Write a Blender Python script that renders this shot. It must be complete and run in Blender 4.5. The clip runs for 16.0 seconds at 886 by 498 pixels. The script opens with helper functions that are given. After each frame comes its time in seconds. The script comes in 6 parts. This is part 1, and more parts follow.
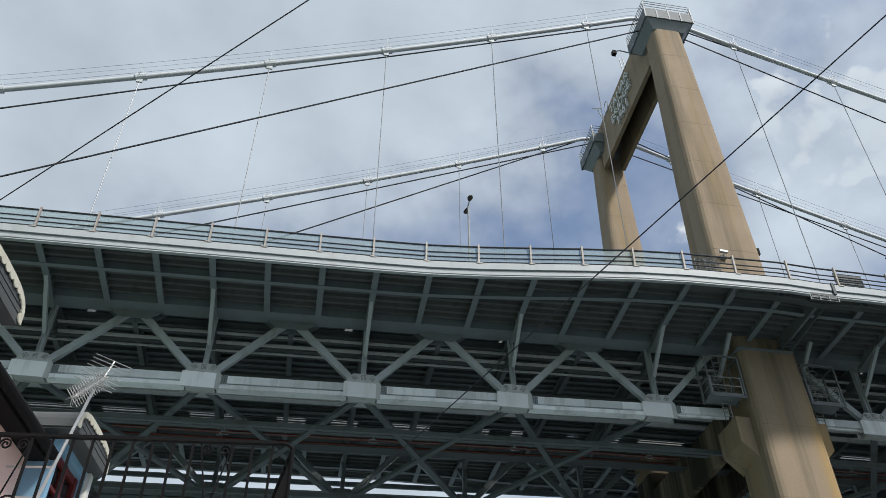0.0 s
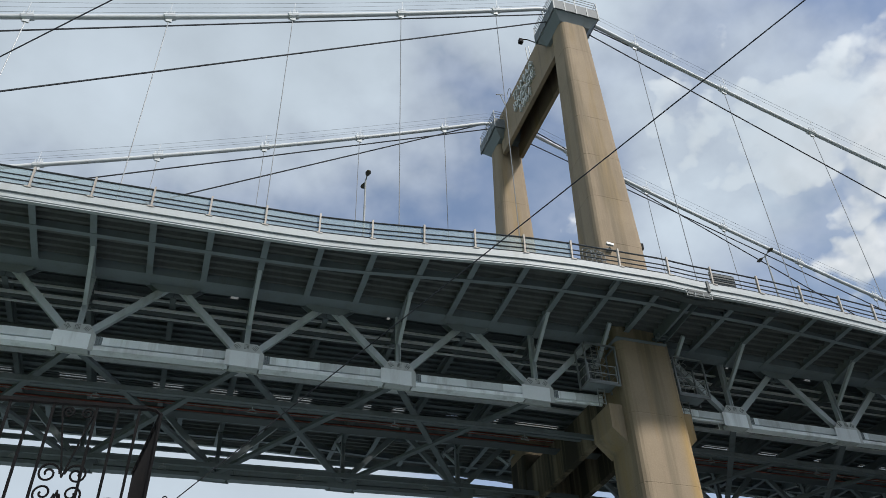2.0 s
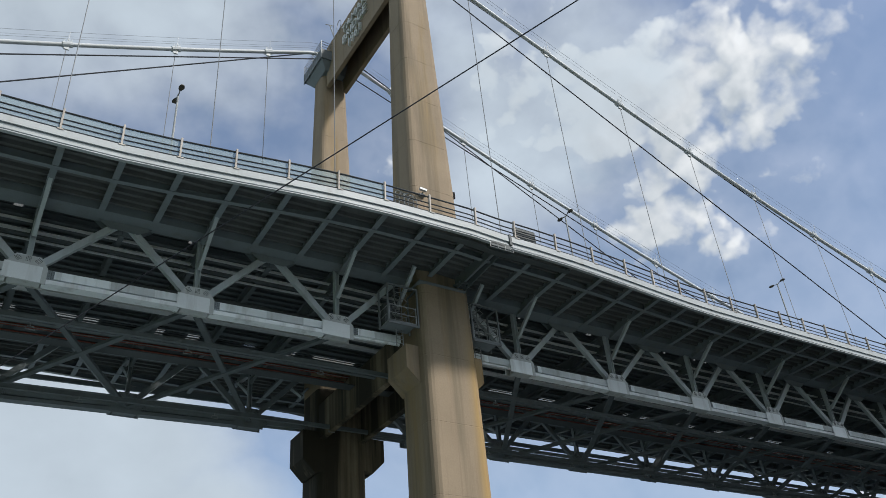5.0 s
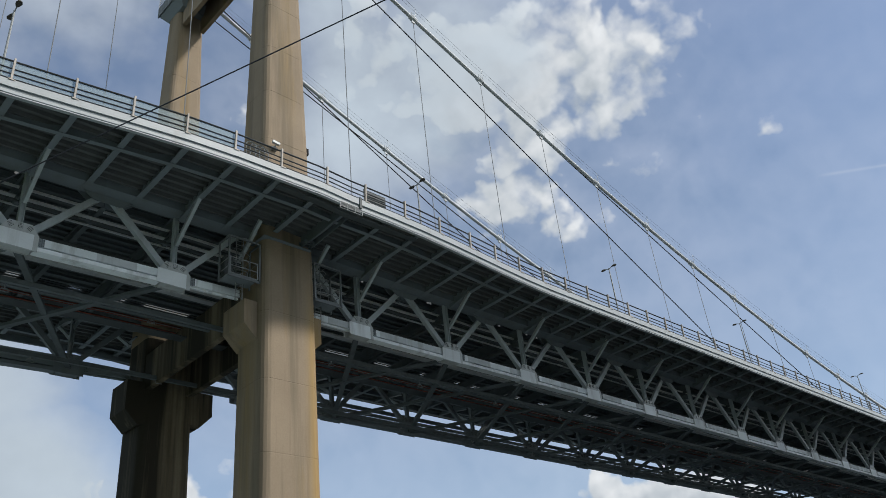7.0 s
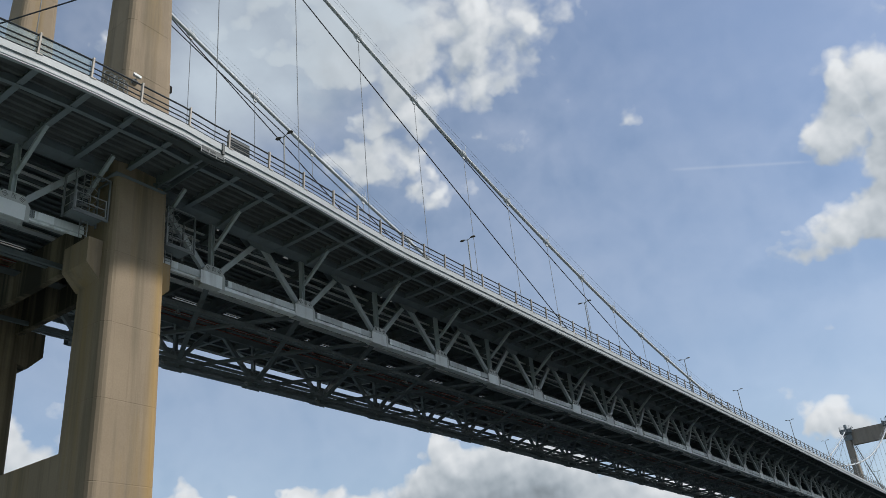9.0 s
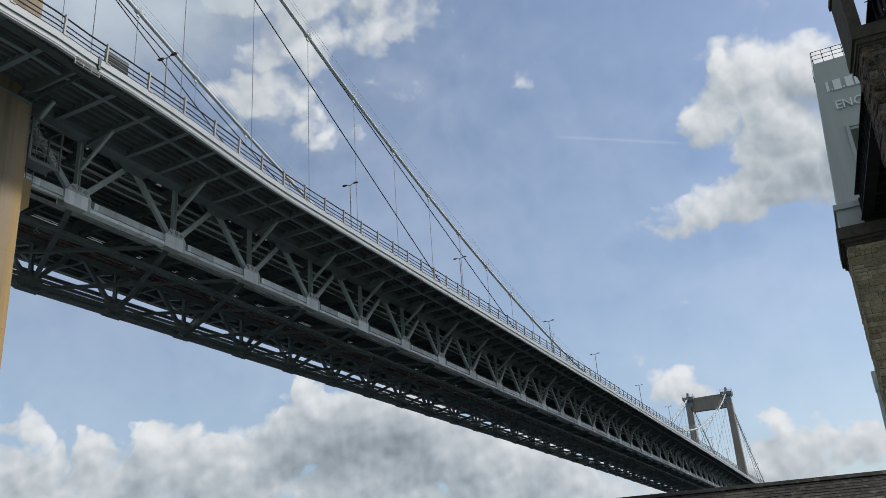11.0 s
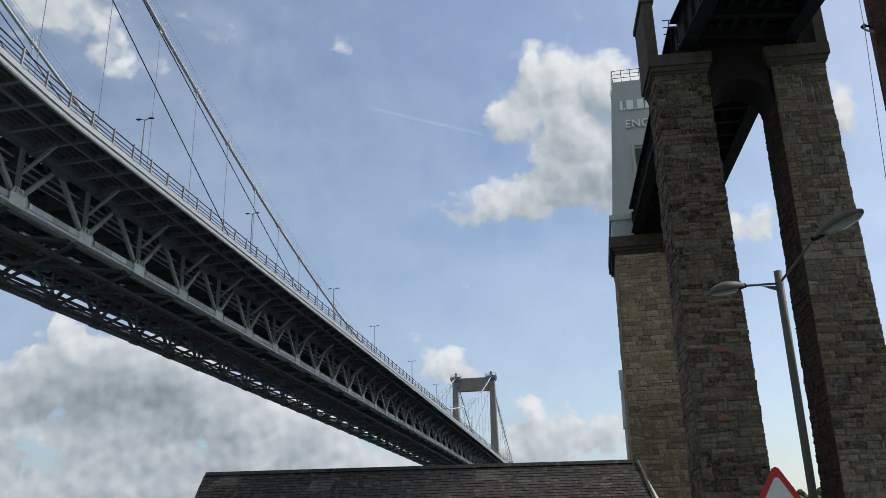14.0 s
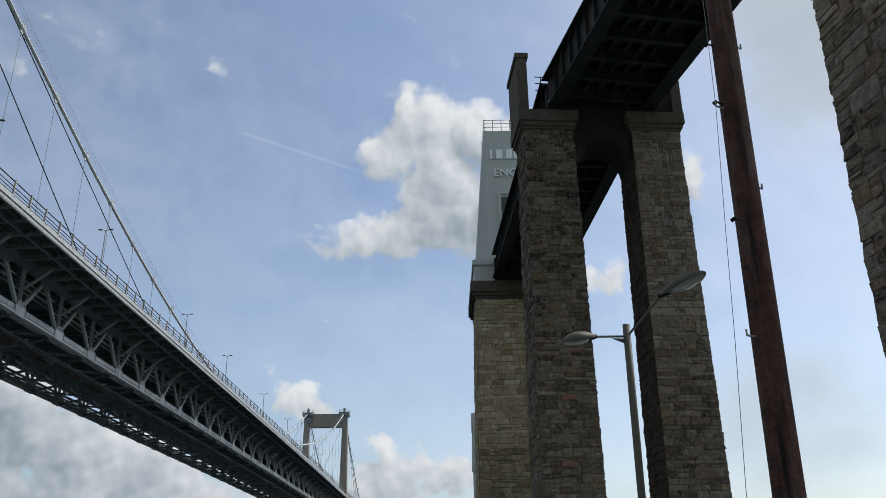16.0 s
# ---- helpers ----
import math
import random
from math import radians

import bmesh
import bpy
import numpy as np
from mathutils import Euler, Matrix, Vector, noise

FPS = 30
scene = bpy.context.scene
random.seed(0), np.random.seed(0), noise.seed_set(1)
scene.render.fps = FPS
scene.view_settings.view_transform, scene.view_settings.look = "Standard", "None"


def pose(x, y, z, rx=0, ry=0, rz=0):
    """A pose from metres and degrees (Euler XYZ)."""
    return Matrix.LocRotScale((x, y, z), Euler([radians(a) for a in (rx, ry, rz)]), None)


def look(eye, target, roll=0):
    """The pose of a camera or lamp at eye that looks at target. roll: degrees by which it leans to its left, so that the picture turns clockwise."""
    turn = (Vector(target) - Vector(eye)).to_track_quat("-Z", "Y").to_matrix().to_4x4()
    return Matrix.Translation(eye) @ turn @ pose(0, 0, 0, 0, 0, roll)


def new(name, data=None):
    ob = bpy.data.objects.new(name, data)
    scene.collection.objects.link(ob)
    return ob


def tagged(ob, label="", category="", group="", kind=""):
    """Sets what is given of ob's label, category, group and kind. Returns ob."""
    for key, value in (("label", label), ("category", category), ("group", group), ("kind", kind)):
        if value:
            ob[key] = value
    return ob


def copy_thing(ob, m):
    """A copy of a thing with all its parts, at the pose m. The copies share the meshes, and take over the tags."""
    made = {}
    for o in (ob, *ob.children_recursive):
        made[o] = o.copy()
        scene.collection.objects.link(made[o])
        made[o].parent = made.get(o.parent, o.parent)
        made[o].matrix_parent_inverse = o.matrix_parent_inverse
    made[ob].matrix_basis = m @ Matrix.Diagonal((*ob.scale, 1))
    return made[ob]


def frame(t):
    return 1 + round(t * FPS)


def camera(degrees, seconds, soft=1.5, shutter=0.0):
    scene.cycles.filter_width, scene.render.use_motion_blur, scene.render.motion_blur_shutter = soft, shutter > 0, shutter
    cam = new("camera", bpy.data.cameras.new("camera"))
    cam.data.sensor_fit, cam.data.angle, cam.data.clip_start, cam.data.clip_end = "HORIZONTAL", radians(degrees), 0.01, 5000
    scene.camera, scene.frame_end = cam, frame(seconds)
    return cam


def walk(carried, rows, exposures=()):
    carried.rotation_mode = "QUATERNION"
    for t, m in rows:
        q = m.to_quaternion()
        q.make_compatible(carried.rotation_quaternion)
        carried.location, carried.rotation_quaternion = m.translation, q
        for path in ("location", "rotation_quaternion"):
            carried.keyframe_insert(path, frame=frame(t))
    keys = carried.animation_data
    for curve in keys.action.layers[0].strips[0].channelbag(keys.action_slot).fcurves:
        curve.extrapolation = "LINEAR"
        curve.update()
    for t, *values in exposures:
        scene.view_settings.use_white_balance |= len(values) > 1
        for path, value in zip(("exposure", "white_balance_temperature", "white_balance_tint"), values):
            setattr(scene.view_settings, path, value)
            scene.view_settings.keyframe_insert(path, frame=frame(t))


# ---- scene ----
cam = camera(55.63, 16.0, soft=0.5)
PATH = [
    (0.0, -35.517, -43.049, 1.600, 130.434, -0.004, -9.802),
    (0.5, -35.497, -43.049, 1.600, 130.085, 0.306, -11.874),
    (1.0, -35.477, -43.049, 1.600, 129.711, 0.679, -13.899),
    (1.5, -35.457, -43.049, 1.600, 129.273, 1.009, -15.903),
    (2.0, -35.437, -43.049, 1.600, 128.773, 1.457, -17.894),
    (2.5, -35.417, -43.049, 1.600, 128.102, 1.962, -19.860),
    (3.0, -35.397, -43.049, 1.600, 127.250, 2.515, -21.784),
    (3.5, -35.377, -43.049, 1.600, 126.362, 2.454, -24.136),
    (4.0, -35.357, -43.049, 1.600, 125.419, 3.158, -26.348),
    (6.5, -35.324, -43.049, 1.600, 121.393, 5.342, -40.285),
    (7.0, -35.321, -43.049, 1.600, 120.351, 5.580, -43.051),
    (7.5, -35.318, -43.049, 1.600, 119.404, 5.833, -45.668),
    (8.0, -35.316, -43.049, 1.600, 118.424, 5.577, -48.657),
    (8.5, -35.315, -43.049, 1.600, 117.581, 5.478, -51.508),
    (9.0, -35.314, -43.049, 1.600, 116.725, 5.459, -53.922),
    (11.5, -35.314, -43.049, 1.600, 111.465, 3.433, -66.318),
    (12.0, -35.315, -43.049, 1.600, 110.715, 2.971, -69.105),
    (12.5, -35.316, -43.049, 1.600, 110.031, 2.575, -71.788),
    (13.0, -35.317, -43.049, 1.600, 109.523, 2.135, -74.467),
    (13.5, -35.318, -43.049, 1.600, 109.300, 1.721, -77.043),
    (14.0, -35.319, -43.049, 1.600, 109.491, 1.415, -79.665),
    (14.5, -35.321, -43.049, 1.600, 109.947, 1.189, -82.293),
    (15.0, -35.322, -43.049, 1.600, 110.571, 0.981, -85.026),
    (15.5, -35.323, -43.049, 1.600, 111.223, 0.806, -87.569),
    (16.0, -35.325, -43.049, 1.600, 111.815, 0.773, -89.773),
]
walk(cam, [(t, pose(x, y, z, rx, ry, rz)) for t, x, y, z, rx, ry, rz in PATH], [(0.0, 0.24), (4.0, 0.22), (6.5, 0.08), (9.0, 0.0), (16.0, 0.0)])

# ---- sky, clouds and sun ----
SUN_AZ, SUN_EL = 150.0, 47.0        # degrees, from +y towards +x


def heading(az, el):
    a, e = radians(az), radians(el)
    return Vector((math.sin(a) * math.cos(e), math.cos(a) * math.cos(e), math.sin(e)))


world = bpy.data.worlds.new("daylight")
scene.world = world
world.use_nodes = True
wt = world.node_tree
wt.nodes.clear()


def wnode(kind, **values):
    n = wt.nodes.new(kind)
    for key, value in values.items():
        n.inputs[key].default_value = value
    return n


def wmath(op, a, b=None, clamp=False):
    n = wt.nodes.new("ShaderNodeMath")
    n.operation, n.use_clamp = op, clamp
    for i, v in enumerate((a, b)):
        if v is None:
            continue
        if isinstance(v, (int, float)):
            n.inputs[i].default_value = v
        else:
            wt.links.new(v, n.inputs[i])
    return n.outputs[0]


sky = wt.nodes.new("ShaderNodeTexSky")
sky.sky_type, sky.sun_disc = "NISHITA", False
sky.sun_elevation, sky.sun_rotation = radians(SUN_EL), radians(SUN_AZ)
sky.air_density, sky.dust_density, sky.ozone_density = 1.0, 1.6, 1.2
coord = wt.nodes.new("ShaderNodeTexCoord").outputs["Generated"]

# cloud banks: azimuth, elevation, half-width in degrees, weight
CLOUDS = [
    (42, 43, 6, 0.95), (48, 42, 6, 1.05), (54, 41, 6, 1.05), (61, 41.5, 5, 0.95), (66.5, 41, 3.4, 0.85), (71.5, 41, 2.2, 0.62),
    (53, 37, 4.5, 0.95), (59.5, 36, 2.8, 0.8), (61.5, 34.6, 1.8, 0.62), (53, 33.2, 3.6, 0.9), (57, 29.8, 1.7, 0.66), (50, 32, 2.5, 0.75),
    (40, 36, 4.5, 0.62), (34, 41, 4, 0.55),
    (90.2, 30.1, 2.6, 1.2), (87.6, 29.6, 2.4, 1.1), (93.5, 29.4, 3.2, 1.2), (86.3, 27.6, 2.2, 1.05), (90, 27.5, 3.2, 1.2),
    (90.5, 24.2, 3.0, 1.15), (94, 25, 3.2, 1.1), (86.6, 23.4, 2.3, 1.05), (88.3, 25.4, 2.6, 1.1), (84.2, 23.0, 2.0, 0.95), (82.2, 22.9, 1.9, 0.85), (80.6, 22.7, 1.3, 0.55),
    (72.4, 33.6, 2.2, 0.33), (70.8, 32.8, 1.8, 0.36), (62.8, 33.7, 1.3, 0.5), (71.6, 20.1, 2.0, 0.42),
    (79.8, 11.4, 2.1, 1.05), (78.4, 9.6, 2.2, 0.9), (56.2, 12.0, 1.9, 1.1), (54.2, 10.4, 2.2, 1.1), (57.5, 10.4, 2.6, 1.2), (61, 10.4, 3.2, 1.2), (64, 9.3, 3.2, 1.2), (67, 7.8, 3.4, 1.15), (51.5, 6.6, 3.6, 1.1), (45.2, 9.0, 2.2, 1.1), (48.5, 8.0, 2.4, 1.0),
    (59.8, 5.2, 5.5, 1.2), (70.5, 5.0, 5.0, 1.1), (76, 4.2, 3.5, 0.85), (86.1, 8.6, 1.5, 0.8), (86.5, 5.6, 3.2, 0.95), (90.7, 7.2, 1.8, 0.82), (93, 4.5, 4.0, 0.9),
    (28, 13.0, 4.0, 1.05), (23, 12, 4.5, 1.0), (41.8, 9.8, 2.2, 0.95), (38, 8.0, 4.0, 0.95), (37.5, 13.4, 1.5, 0.5), (46, 6, 5, 0.9),
    (108.9, 24.6, 1.9, 0.75), (101.4, 18.4, 1.9, 0.85), (109, 18.2, 1.5, 0.65),  (150, 30, 25, 0.7), (-62, 36, 14, 0.8),
]


def wnoise(vec, scale, detail, rough, off):
    m = wt.nodes.new("ShaderNodeMapping")
    m.inputs["Location"].default_value, m.inputs["Scale"].default_value = (off, off * 0.7, 0), (1, 1, 1.35)
    wt.links.new(vec, m.inputs[0])
    n = wnode("ShaderNodeTexNoise", Scale=scale, Detail=detail, Roughness=rough)
    wt.links.new(m.outputs[0], n.inputs["Vector"])
    return n.outputs["Fac"]


def wcells(vec, scale):
    """Distance to the heart of the nearest rounded puff."""
    n = wnode("ShaderNodeTexVoronoi", Scale=scale)
    n.feature = "SMOOTH_F1"
    n.inputs["Smoothness"].default_value = 0.35
    wt.links.new(vec, n.inputs["Vector"])
    return n.outputs["Distance"]


def cloudiness(vec):
    """Density of the cloud banks along a direction."""
    twist = wt.nodes.new("ShaderNodeTexNoise")
    twist.inputs["Scale"].default_value, twist.inputs["Detail"].default_value, twist.inputs["Roughness"].default_value = 11.0, 4.0, 0.6
    wt.links.new(vec, twist.inputs["Vector"])
    off = wt.nodes.new("ShaderNodeVectorMath")
    off.operation = "MULTIPLY_ADD"
    wt.links.new(twist.outputs["Color"], off.inputs[0])
    off.inputs[1].default_value, off.inputs[2].default_value = (0.10, 0.10, 0.07), (-0.05, -0.05, -0.035)
    bent = wt.nodes.new("ShaderNodeVectorMath")
    bent.operation = "ADD"
    wt.links.new(vec, bent.inputs[0])
    wt.links.new(off.outputs[0], bent.inputs[1])
    unit = wt.nodes.new("ShaderNodeVectorMath")
    unit.operation = "NORMALIZE"
    wt.links.new(bent.outputs[0], unit.inputs[0])
    total = None
    for az, el, half, weight in CLOUDS:
        d = wt.nodes.new("ShaderNodeVectorMath")
        d.operation = "DOT_PRODUCT"
        d.inputs[1].default_value = heading(az, el)
        wt.links.new(unit.outputs[0], d.inputs[0])
        k = 0.7 / (1 - math.cos(radians(half)))
        blob = wmath("MULTIPLY", wmath("EXPONENT", wmath("MULTIPLY", wmath("SUBTRACT", d.outputs["Value"], 1.0), k)), weight)
        total = blob if total is None else wmath("MAXIMUM", total, blob)
    # rounded puffs with creases between them, and a fine fringe
    puffs = wmath("MULTIPLY", wmath("SUBTRACT", 0.46, wcells(unit.outputs[0], 17.0)), 0.75)
    small = wmath("MULTIPLY", wmath("SUBTRACT", 0.46, wcells(unit.outputs[0], 44.0)), 0.42)
    billow = wmath("ADD", wmath("ADD", puffs, small), wmath("MULTIPLY", wmath("SUBTRACT", wnoise(vec, 24.0, 9.0, 0.55, 3.1), 0.5), 0.5))
    masses = wmath("MULTIPLY", wmath("SUBTRACT", wnoise(vec, 7.0, 5.0, 0.5, 7.7), 0.5), 0.75)
    # thick banks stay closed in their creases
    thick = wmath("SUBTRACT", wmath("MULTIPLY", total, 1.7), 0.92)
    return wmath("MAXIMUM", wmath("ADD", total, wmath("ADD", billow, masses)), thick), wmath("ADD", total, wmath("ADD", wmath("MULTIPLY", billow, 0.62), masses))


def shifted(az, el, by):
    n = wt.nodes.new("ShaderNodeVectorMath")
    n.operation = "ADD"
    n.inputs[1].default_value = heading(az, el) * by
    wt.links.new(coord, n.inputs[0])
    u = wt.nodes.new("ShaderNodeVectorMath")
    u.operation = "NORMALIZE"
    wt.links.new(n.outputs[0], u.inputs[0])
    return u.outputs[0]


def fine_puffs(vec):
    """Small cauliflower lumps on the cloud tops."""
    warp = wnode("ShaderNodeTexNoise", Scale=22.0, Detail=4.0, Roughness=0.6)
    wt.links.new(vec, warp.inputs["Vector"])
    bend = wt.nodes.new("ShaderNodeVectorMath")
    bend.operation = "MULTIPLY_ADD"
    wt.links.new(warp.outputs["Color"], bend.inputs[0])
    bend.inputs[1].default_value = (0.022, 0.022, 0.018)
    wt.links.new(vec, bend.inputs[2])
    return wmath("ADD", wmath("MULTIPLY", wcells(bend.outputs[0], 30.0), 0.55), wmath("MULTIPLY", wcells(bend.outputs[0], 75.0), 0.36))


dens, soft_here = cloudiness(coord)
above = cloudiness(shifted(SUN_AZ, 62, 0.030))[1]
ramp = wt.nodes.new("ShaderNodeMapRange")
ramp.interpolation_type = "SMOOTHSTEP"
ramp.inputs["From Min"].default_value, ramp.inputs["From Max"].default_value = 0.36, 0.70
wt.links.new(dens, ramp.inputs["Value"])
sep = wt.nodes.new("ShaderNodeSeparateXYZ")
wt.links.new(coord, sep.inputs[0])
# crisp heaps low down, softer edges overhead
wt.links.new(wmath("ADD", wmath("MULTIPLY", sep.outputs["Z"], 0.55), 0.58), ramp.inputs["From Max"])
# thin haze towards the horizon and a veil all over
veil = wmath("ADD", wmath("MULTIPLY", wnoise(coord, 3.2, 6.0, 0.55, 7.7), 0.26), wmath("MULTIPLY", wmath("SUBTRACT", 0.46, sep.outputs["Z"]), 0.34), True)
glare = wt.nodes.new("ShaderNodeVectorMath")
glare.operation = "DOT_PRODUCT"
glare.inputs[1].default_value = heading(SUN_AZ, 28)
wt.links.new(coord, glare.inputs[0])
veil = wmath("ADD", veil, wmath("MULTIPLY", wmath("POWER", wmath("MAXIMUM", glare.outputs["Value"], 0.0), 4.0), 0.15), True)
thin = wt.nodes.new("ShaderNodeVectorMath")
thin.operation = "DOT_PRODUCT"
thin.inputs[1].default_value = heading(43, 36)
wt.links.new(coord, thin.inputs[0])
veil = wmath("ADD", veil, wmath("MULTIPLY", wmath("EXPONENT", wmath("MULTIPLY", wmath("SUBTRACT", thin.outputs["Value"], 1.0), 22.0)), 0.24), True)
# a smooth grey sheet over the north-west; unseen southern banks added for light
sheet = None
for az, el, half, weight in ((-45, 46, 30, 1.5), (-12, 58, 24, 1.5), (15, 66, 20, 1.4), (-28, 40, 17, 1.2), (26, 56, 14, 1.1), (18, 44, 19, 1.0), (42, 40, 16, 1.05), (-14, 20, 14, 1.2), (185, 22, 34, 1.3), (235, 30, 36, 1.3), (4, 19, 14, 1.6), (15, 13, 9, 1.4), (117, 32, 11, 1.15), (124, 42, 16, 1.2), (105, 43, 9, 0.95), (97, 38, 5, 0.6), (112, 10, 12, 0.92)):
    d = wt.nodes.new("ShaderNodeVectorMath")
    d.operation = "DOT_PRODUCT"
    d.inputs[1].default_value = heading(az, el)
    wt.links.new(coord, d.inputs[0])
    blob = wmath("MULTIPLY", wmath("EXPONENT", wmath("MULTIPLY", wmath("SUBTRACT", d.outputs["Value"], 1.0), 0.7 / (1 - math.cos(radians(half))))), weight)
    sheet = blob if sheet is None else wmath("MAXIMUM", sheet, blob)
# clearer gaps in it
for az, el, half, weight in ((3, 42, 5.5, 0.13), (14, 41.5, 6, 0.15), (27, 41, 5, 0.12), (35, 39, 5, 0.17), (45, 36.0, 4.5, 0.18), (57.5, 34.5, 4, 0.15), (-6, 40.5, 4, 0.1), (110, 22, 7, 0.4)):
    d = wt.nodes.new("ShaderNodeVectorMath")
    d.operation = "DOT_PRODUCT"
    d.inputs[1].default_value = heading(az, el)
    wt.links.new(coord, d.inputs[0])
    blob = wmath("MULTIPLY", wmath("EXPONENT", wmath("MULTIPLY", wmath("SUBTRACT", d.outputs["Value"], 1.0), 0.7 / (1 - math.cos(radians(half))))), weight)
    sheet = wmath("SUBTRACT", sheet, blob)
drift = wnoise(coord, 5.0, 6.0, 0.5, 2.2)
sheet_map = wt.nodes.new("ShaderNodeMapRange")
sheet_map.interpolation_type = "SMOOTHSTEP"
sheet_map.inputs["From Min"].default_value, sheet_map.inputs["From Max"].default_value = 0.45, 1.15
wt.links.new(wmath("ADD", sheet, wmath("MULTIPLY", wmath("SUBTRACT", drift, 0.5), 1.1)), sheet_map.inputs["Value"])
flat = sheet_map.outputs[0]
cover = wmath("MAXIMUM", wmath("MAXIMUM", ramp.outputs[0], wmath("MULTIPLY", flat, 0.96)), veil, True)
# the cloud's own light: white towards the sun, grey where more cloud lies above
lit = wmath("MULTIPLY", wmath("SUBTRACT", soft_here, above), wmath("ADD", wmath("MULTIPLY", sep.outputs["Z"], 0.45), 0.20))
heart = wmath("MULTIPLY", wmath("SUBTRACT", wmath("MINIMUM", dens, 1.5), 0.5), wmath("SUBTRACT", wmath("MULTIPLY", sep.outputs["Z"], 0.38), 0.26))
lumps = wmath("SUBTRACT", fine_puffs(shifted(SUN_AZ, 62, 0.012)), fine_puffs(coord))
lit = wmath("ADD", lit, wmath("MULTIPLY", wmath("MULTIPLY", lumps, ramp.outputs[0]), wmath("SUBTRACT", 0.30, wmath("MULTIPLY", sep.outputs["Z"], 0.3))))
# grey bellies of the low banks
belly = None
for az, el, half, weight in ((57.5, 9.4, 2.4, 0.15), (61.5, 9.6, 2.4, 0.15), (65.5, 8.4, 2.4, 0.09), (55, 8.6, 2.2, 0.09), (53, 5.2, 2.6, 0.08), (64, 5.4, 2.6, 0.08), (71, 5.6, 2.2, 0.06), (47, 6.0, 2.2, 0.07), (93, 23.6, 3.0, 0.10)):
    d = wt.nodes.new("ShaderNodeVectorMath")
    d.operation = "DOT_PRODUCT"
    d.inputs[1].default_value = heading(az, el)
    wt.links.new(coord, d.inputs[0])
    blob = wmath("MULTIPLY", wmath("EXPONENT", wmath("MULTIPLY", wmath("SUBTRACT", d.outputs["Value"], 1.0), 0.7 / (1 - math.cos(radians(half))))), weight)
    belly = blob if belly is None else wmath("MAXIMUM", belly, blob)
heart = wmath("SUBTRACT", heart, belly)
puff = wt.nodes.new("ShaderNodeClamp")
puff.inputs["Min"].default_value, puff.inputs["Max"].default_value = 0.30, 0.84
wt.links.new(wmath("ADD", wmath("ADD", lit, heart), 0.66), puff.inputs["Value"])
pall = wmath("ADD", wmath("MULTIPLY", wmath("SUBTRACT", drift, 0.5), 0.42), 0.60)
blend = wt.nodes.new("ShaderNodeMix")
wt.links.new(flat, blend.inputs["Factor"])
wt.links.new(puff.outputs[0], blend.inputs["A"])
wt.links.new(pall, blend.inputs["B"])
hues = wt.nodes.new("ShaderNodeMix")
hues.data_type = "RGBA"
dim = wt.nodes.new("ShaderNodeMapRange")
dim.inputs["From Min"].default_value, dim.inputs["From Max"].default_value = 0.78, 0.42
wt.links.new(puff.outputs[0], dim.inputs["Value"])
wt.links.new(wmath("MAXIMUM", flat, dim.outputs[0]), hues.inputs["Factor"])
hues.inputs["A"].default_value, hues.inputs["B"].default_value = (0.93, 0.965, 1.0, 1), (0.772, 0.89, 1.0, 1)
tone = wt.nodes.new("ShaderNodeVectorMath")
tone.operation = "SCALE"
wt.links.new(hues.outputs["Result"], tone.inputs[0])
wt.links.new(blend.outputs["Result"], tone.inputs["Scale"])
clear = wt.nodes.new("ShaderNodeVectorMath")
clear.operation = "MULTIPLY"
clear.inputs[1].default_value = (0.128, 0.134, 0.139)
wt.links.new(sky.outputs[0], clear.inputs[0])
mixer = wt.nodes.new("ShaderNodeMix")
mixer.data_type = "RGBA"
wt.links.new(cover, mixer.inputs["Factor"])
wt.links.new(clear.outputs[0], mixer.inputs["A"])
wt.links.new(tone.outputs[0], mixer.inputs["B"])
# an aircraft's thin trail
END_A, END_B = heading(74.5, 29.1), heading(84.0, 27.0)
pole = END_A.cross(END_B).normalized()


def wdot(v):
    d = wt.nodes.new("ShaderNodeVectorMath")
    d.operation = "DOT_PRODUCT"
    d.inputs[1].default_value = v
    wt.links.new(coord, d.inputs[0])
    return d.outputs["Value"]


across = wmath("MULTIPLY", wdot(pole), 1 / 0.0016)
along = wmath("MULTIPLY", wmath("SUBTRACT", wdot((END_A + END_B).normalized()), math.cos(radians(4.4))), 900.0, True)
trail = wmath("MULTIPLY", wmath("MULTIPLY", wmath("EXPONENT", wmath("MULTIPLY", wmath("MULTIPLY", across, across), -1.0)), along), 0.13)
streaked = wt.nodes.new("ShaderNodeMix")
streaked.data_type = "RGBA"
wt.links.new(trail, streaked.inputs["Factor"])
wt.links.new(mixer.outputs["Result"], streaked.inputs["A"])
streaked.inputs["B"].default_value = (0.74, 0.78, 0.82, 1)
back = wt.nodes.new("ShaderNodeBackground")
back.inputs["Strength"].default_value = 1.0
wt.links.new(streaked.outputs["Result"], back.inputs["Color"])
wt.links.new(back.outputs[0], wt.nodes.new("ShaderNodeOutputWorld").inputs["Surface"])

sun = new("sun", bpy.data.lights.new("sun", "SUN"))
sun.data.energy, sun.data.angle, sun.data.color = 3.5, radians(6.0), (1.0, 0.96, 0.90)
sun.matrix_world = look(heading(SUN_AZ, SUN_EL) * 500, (0, 0, 0))


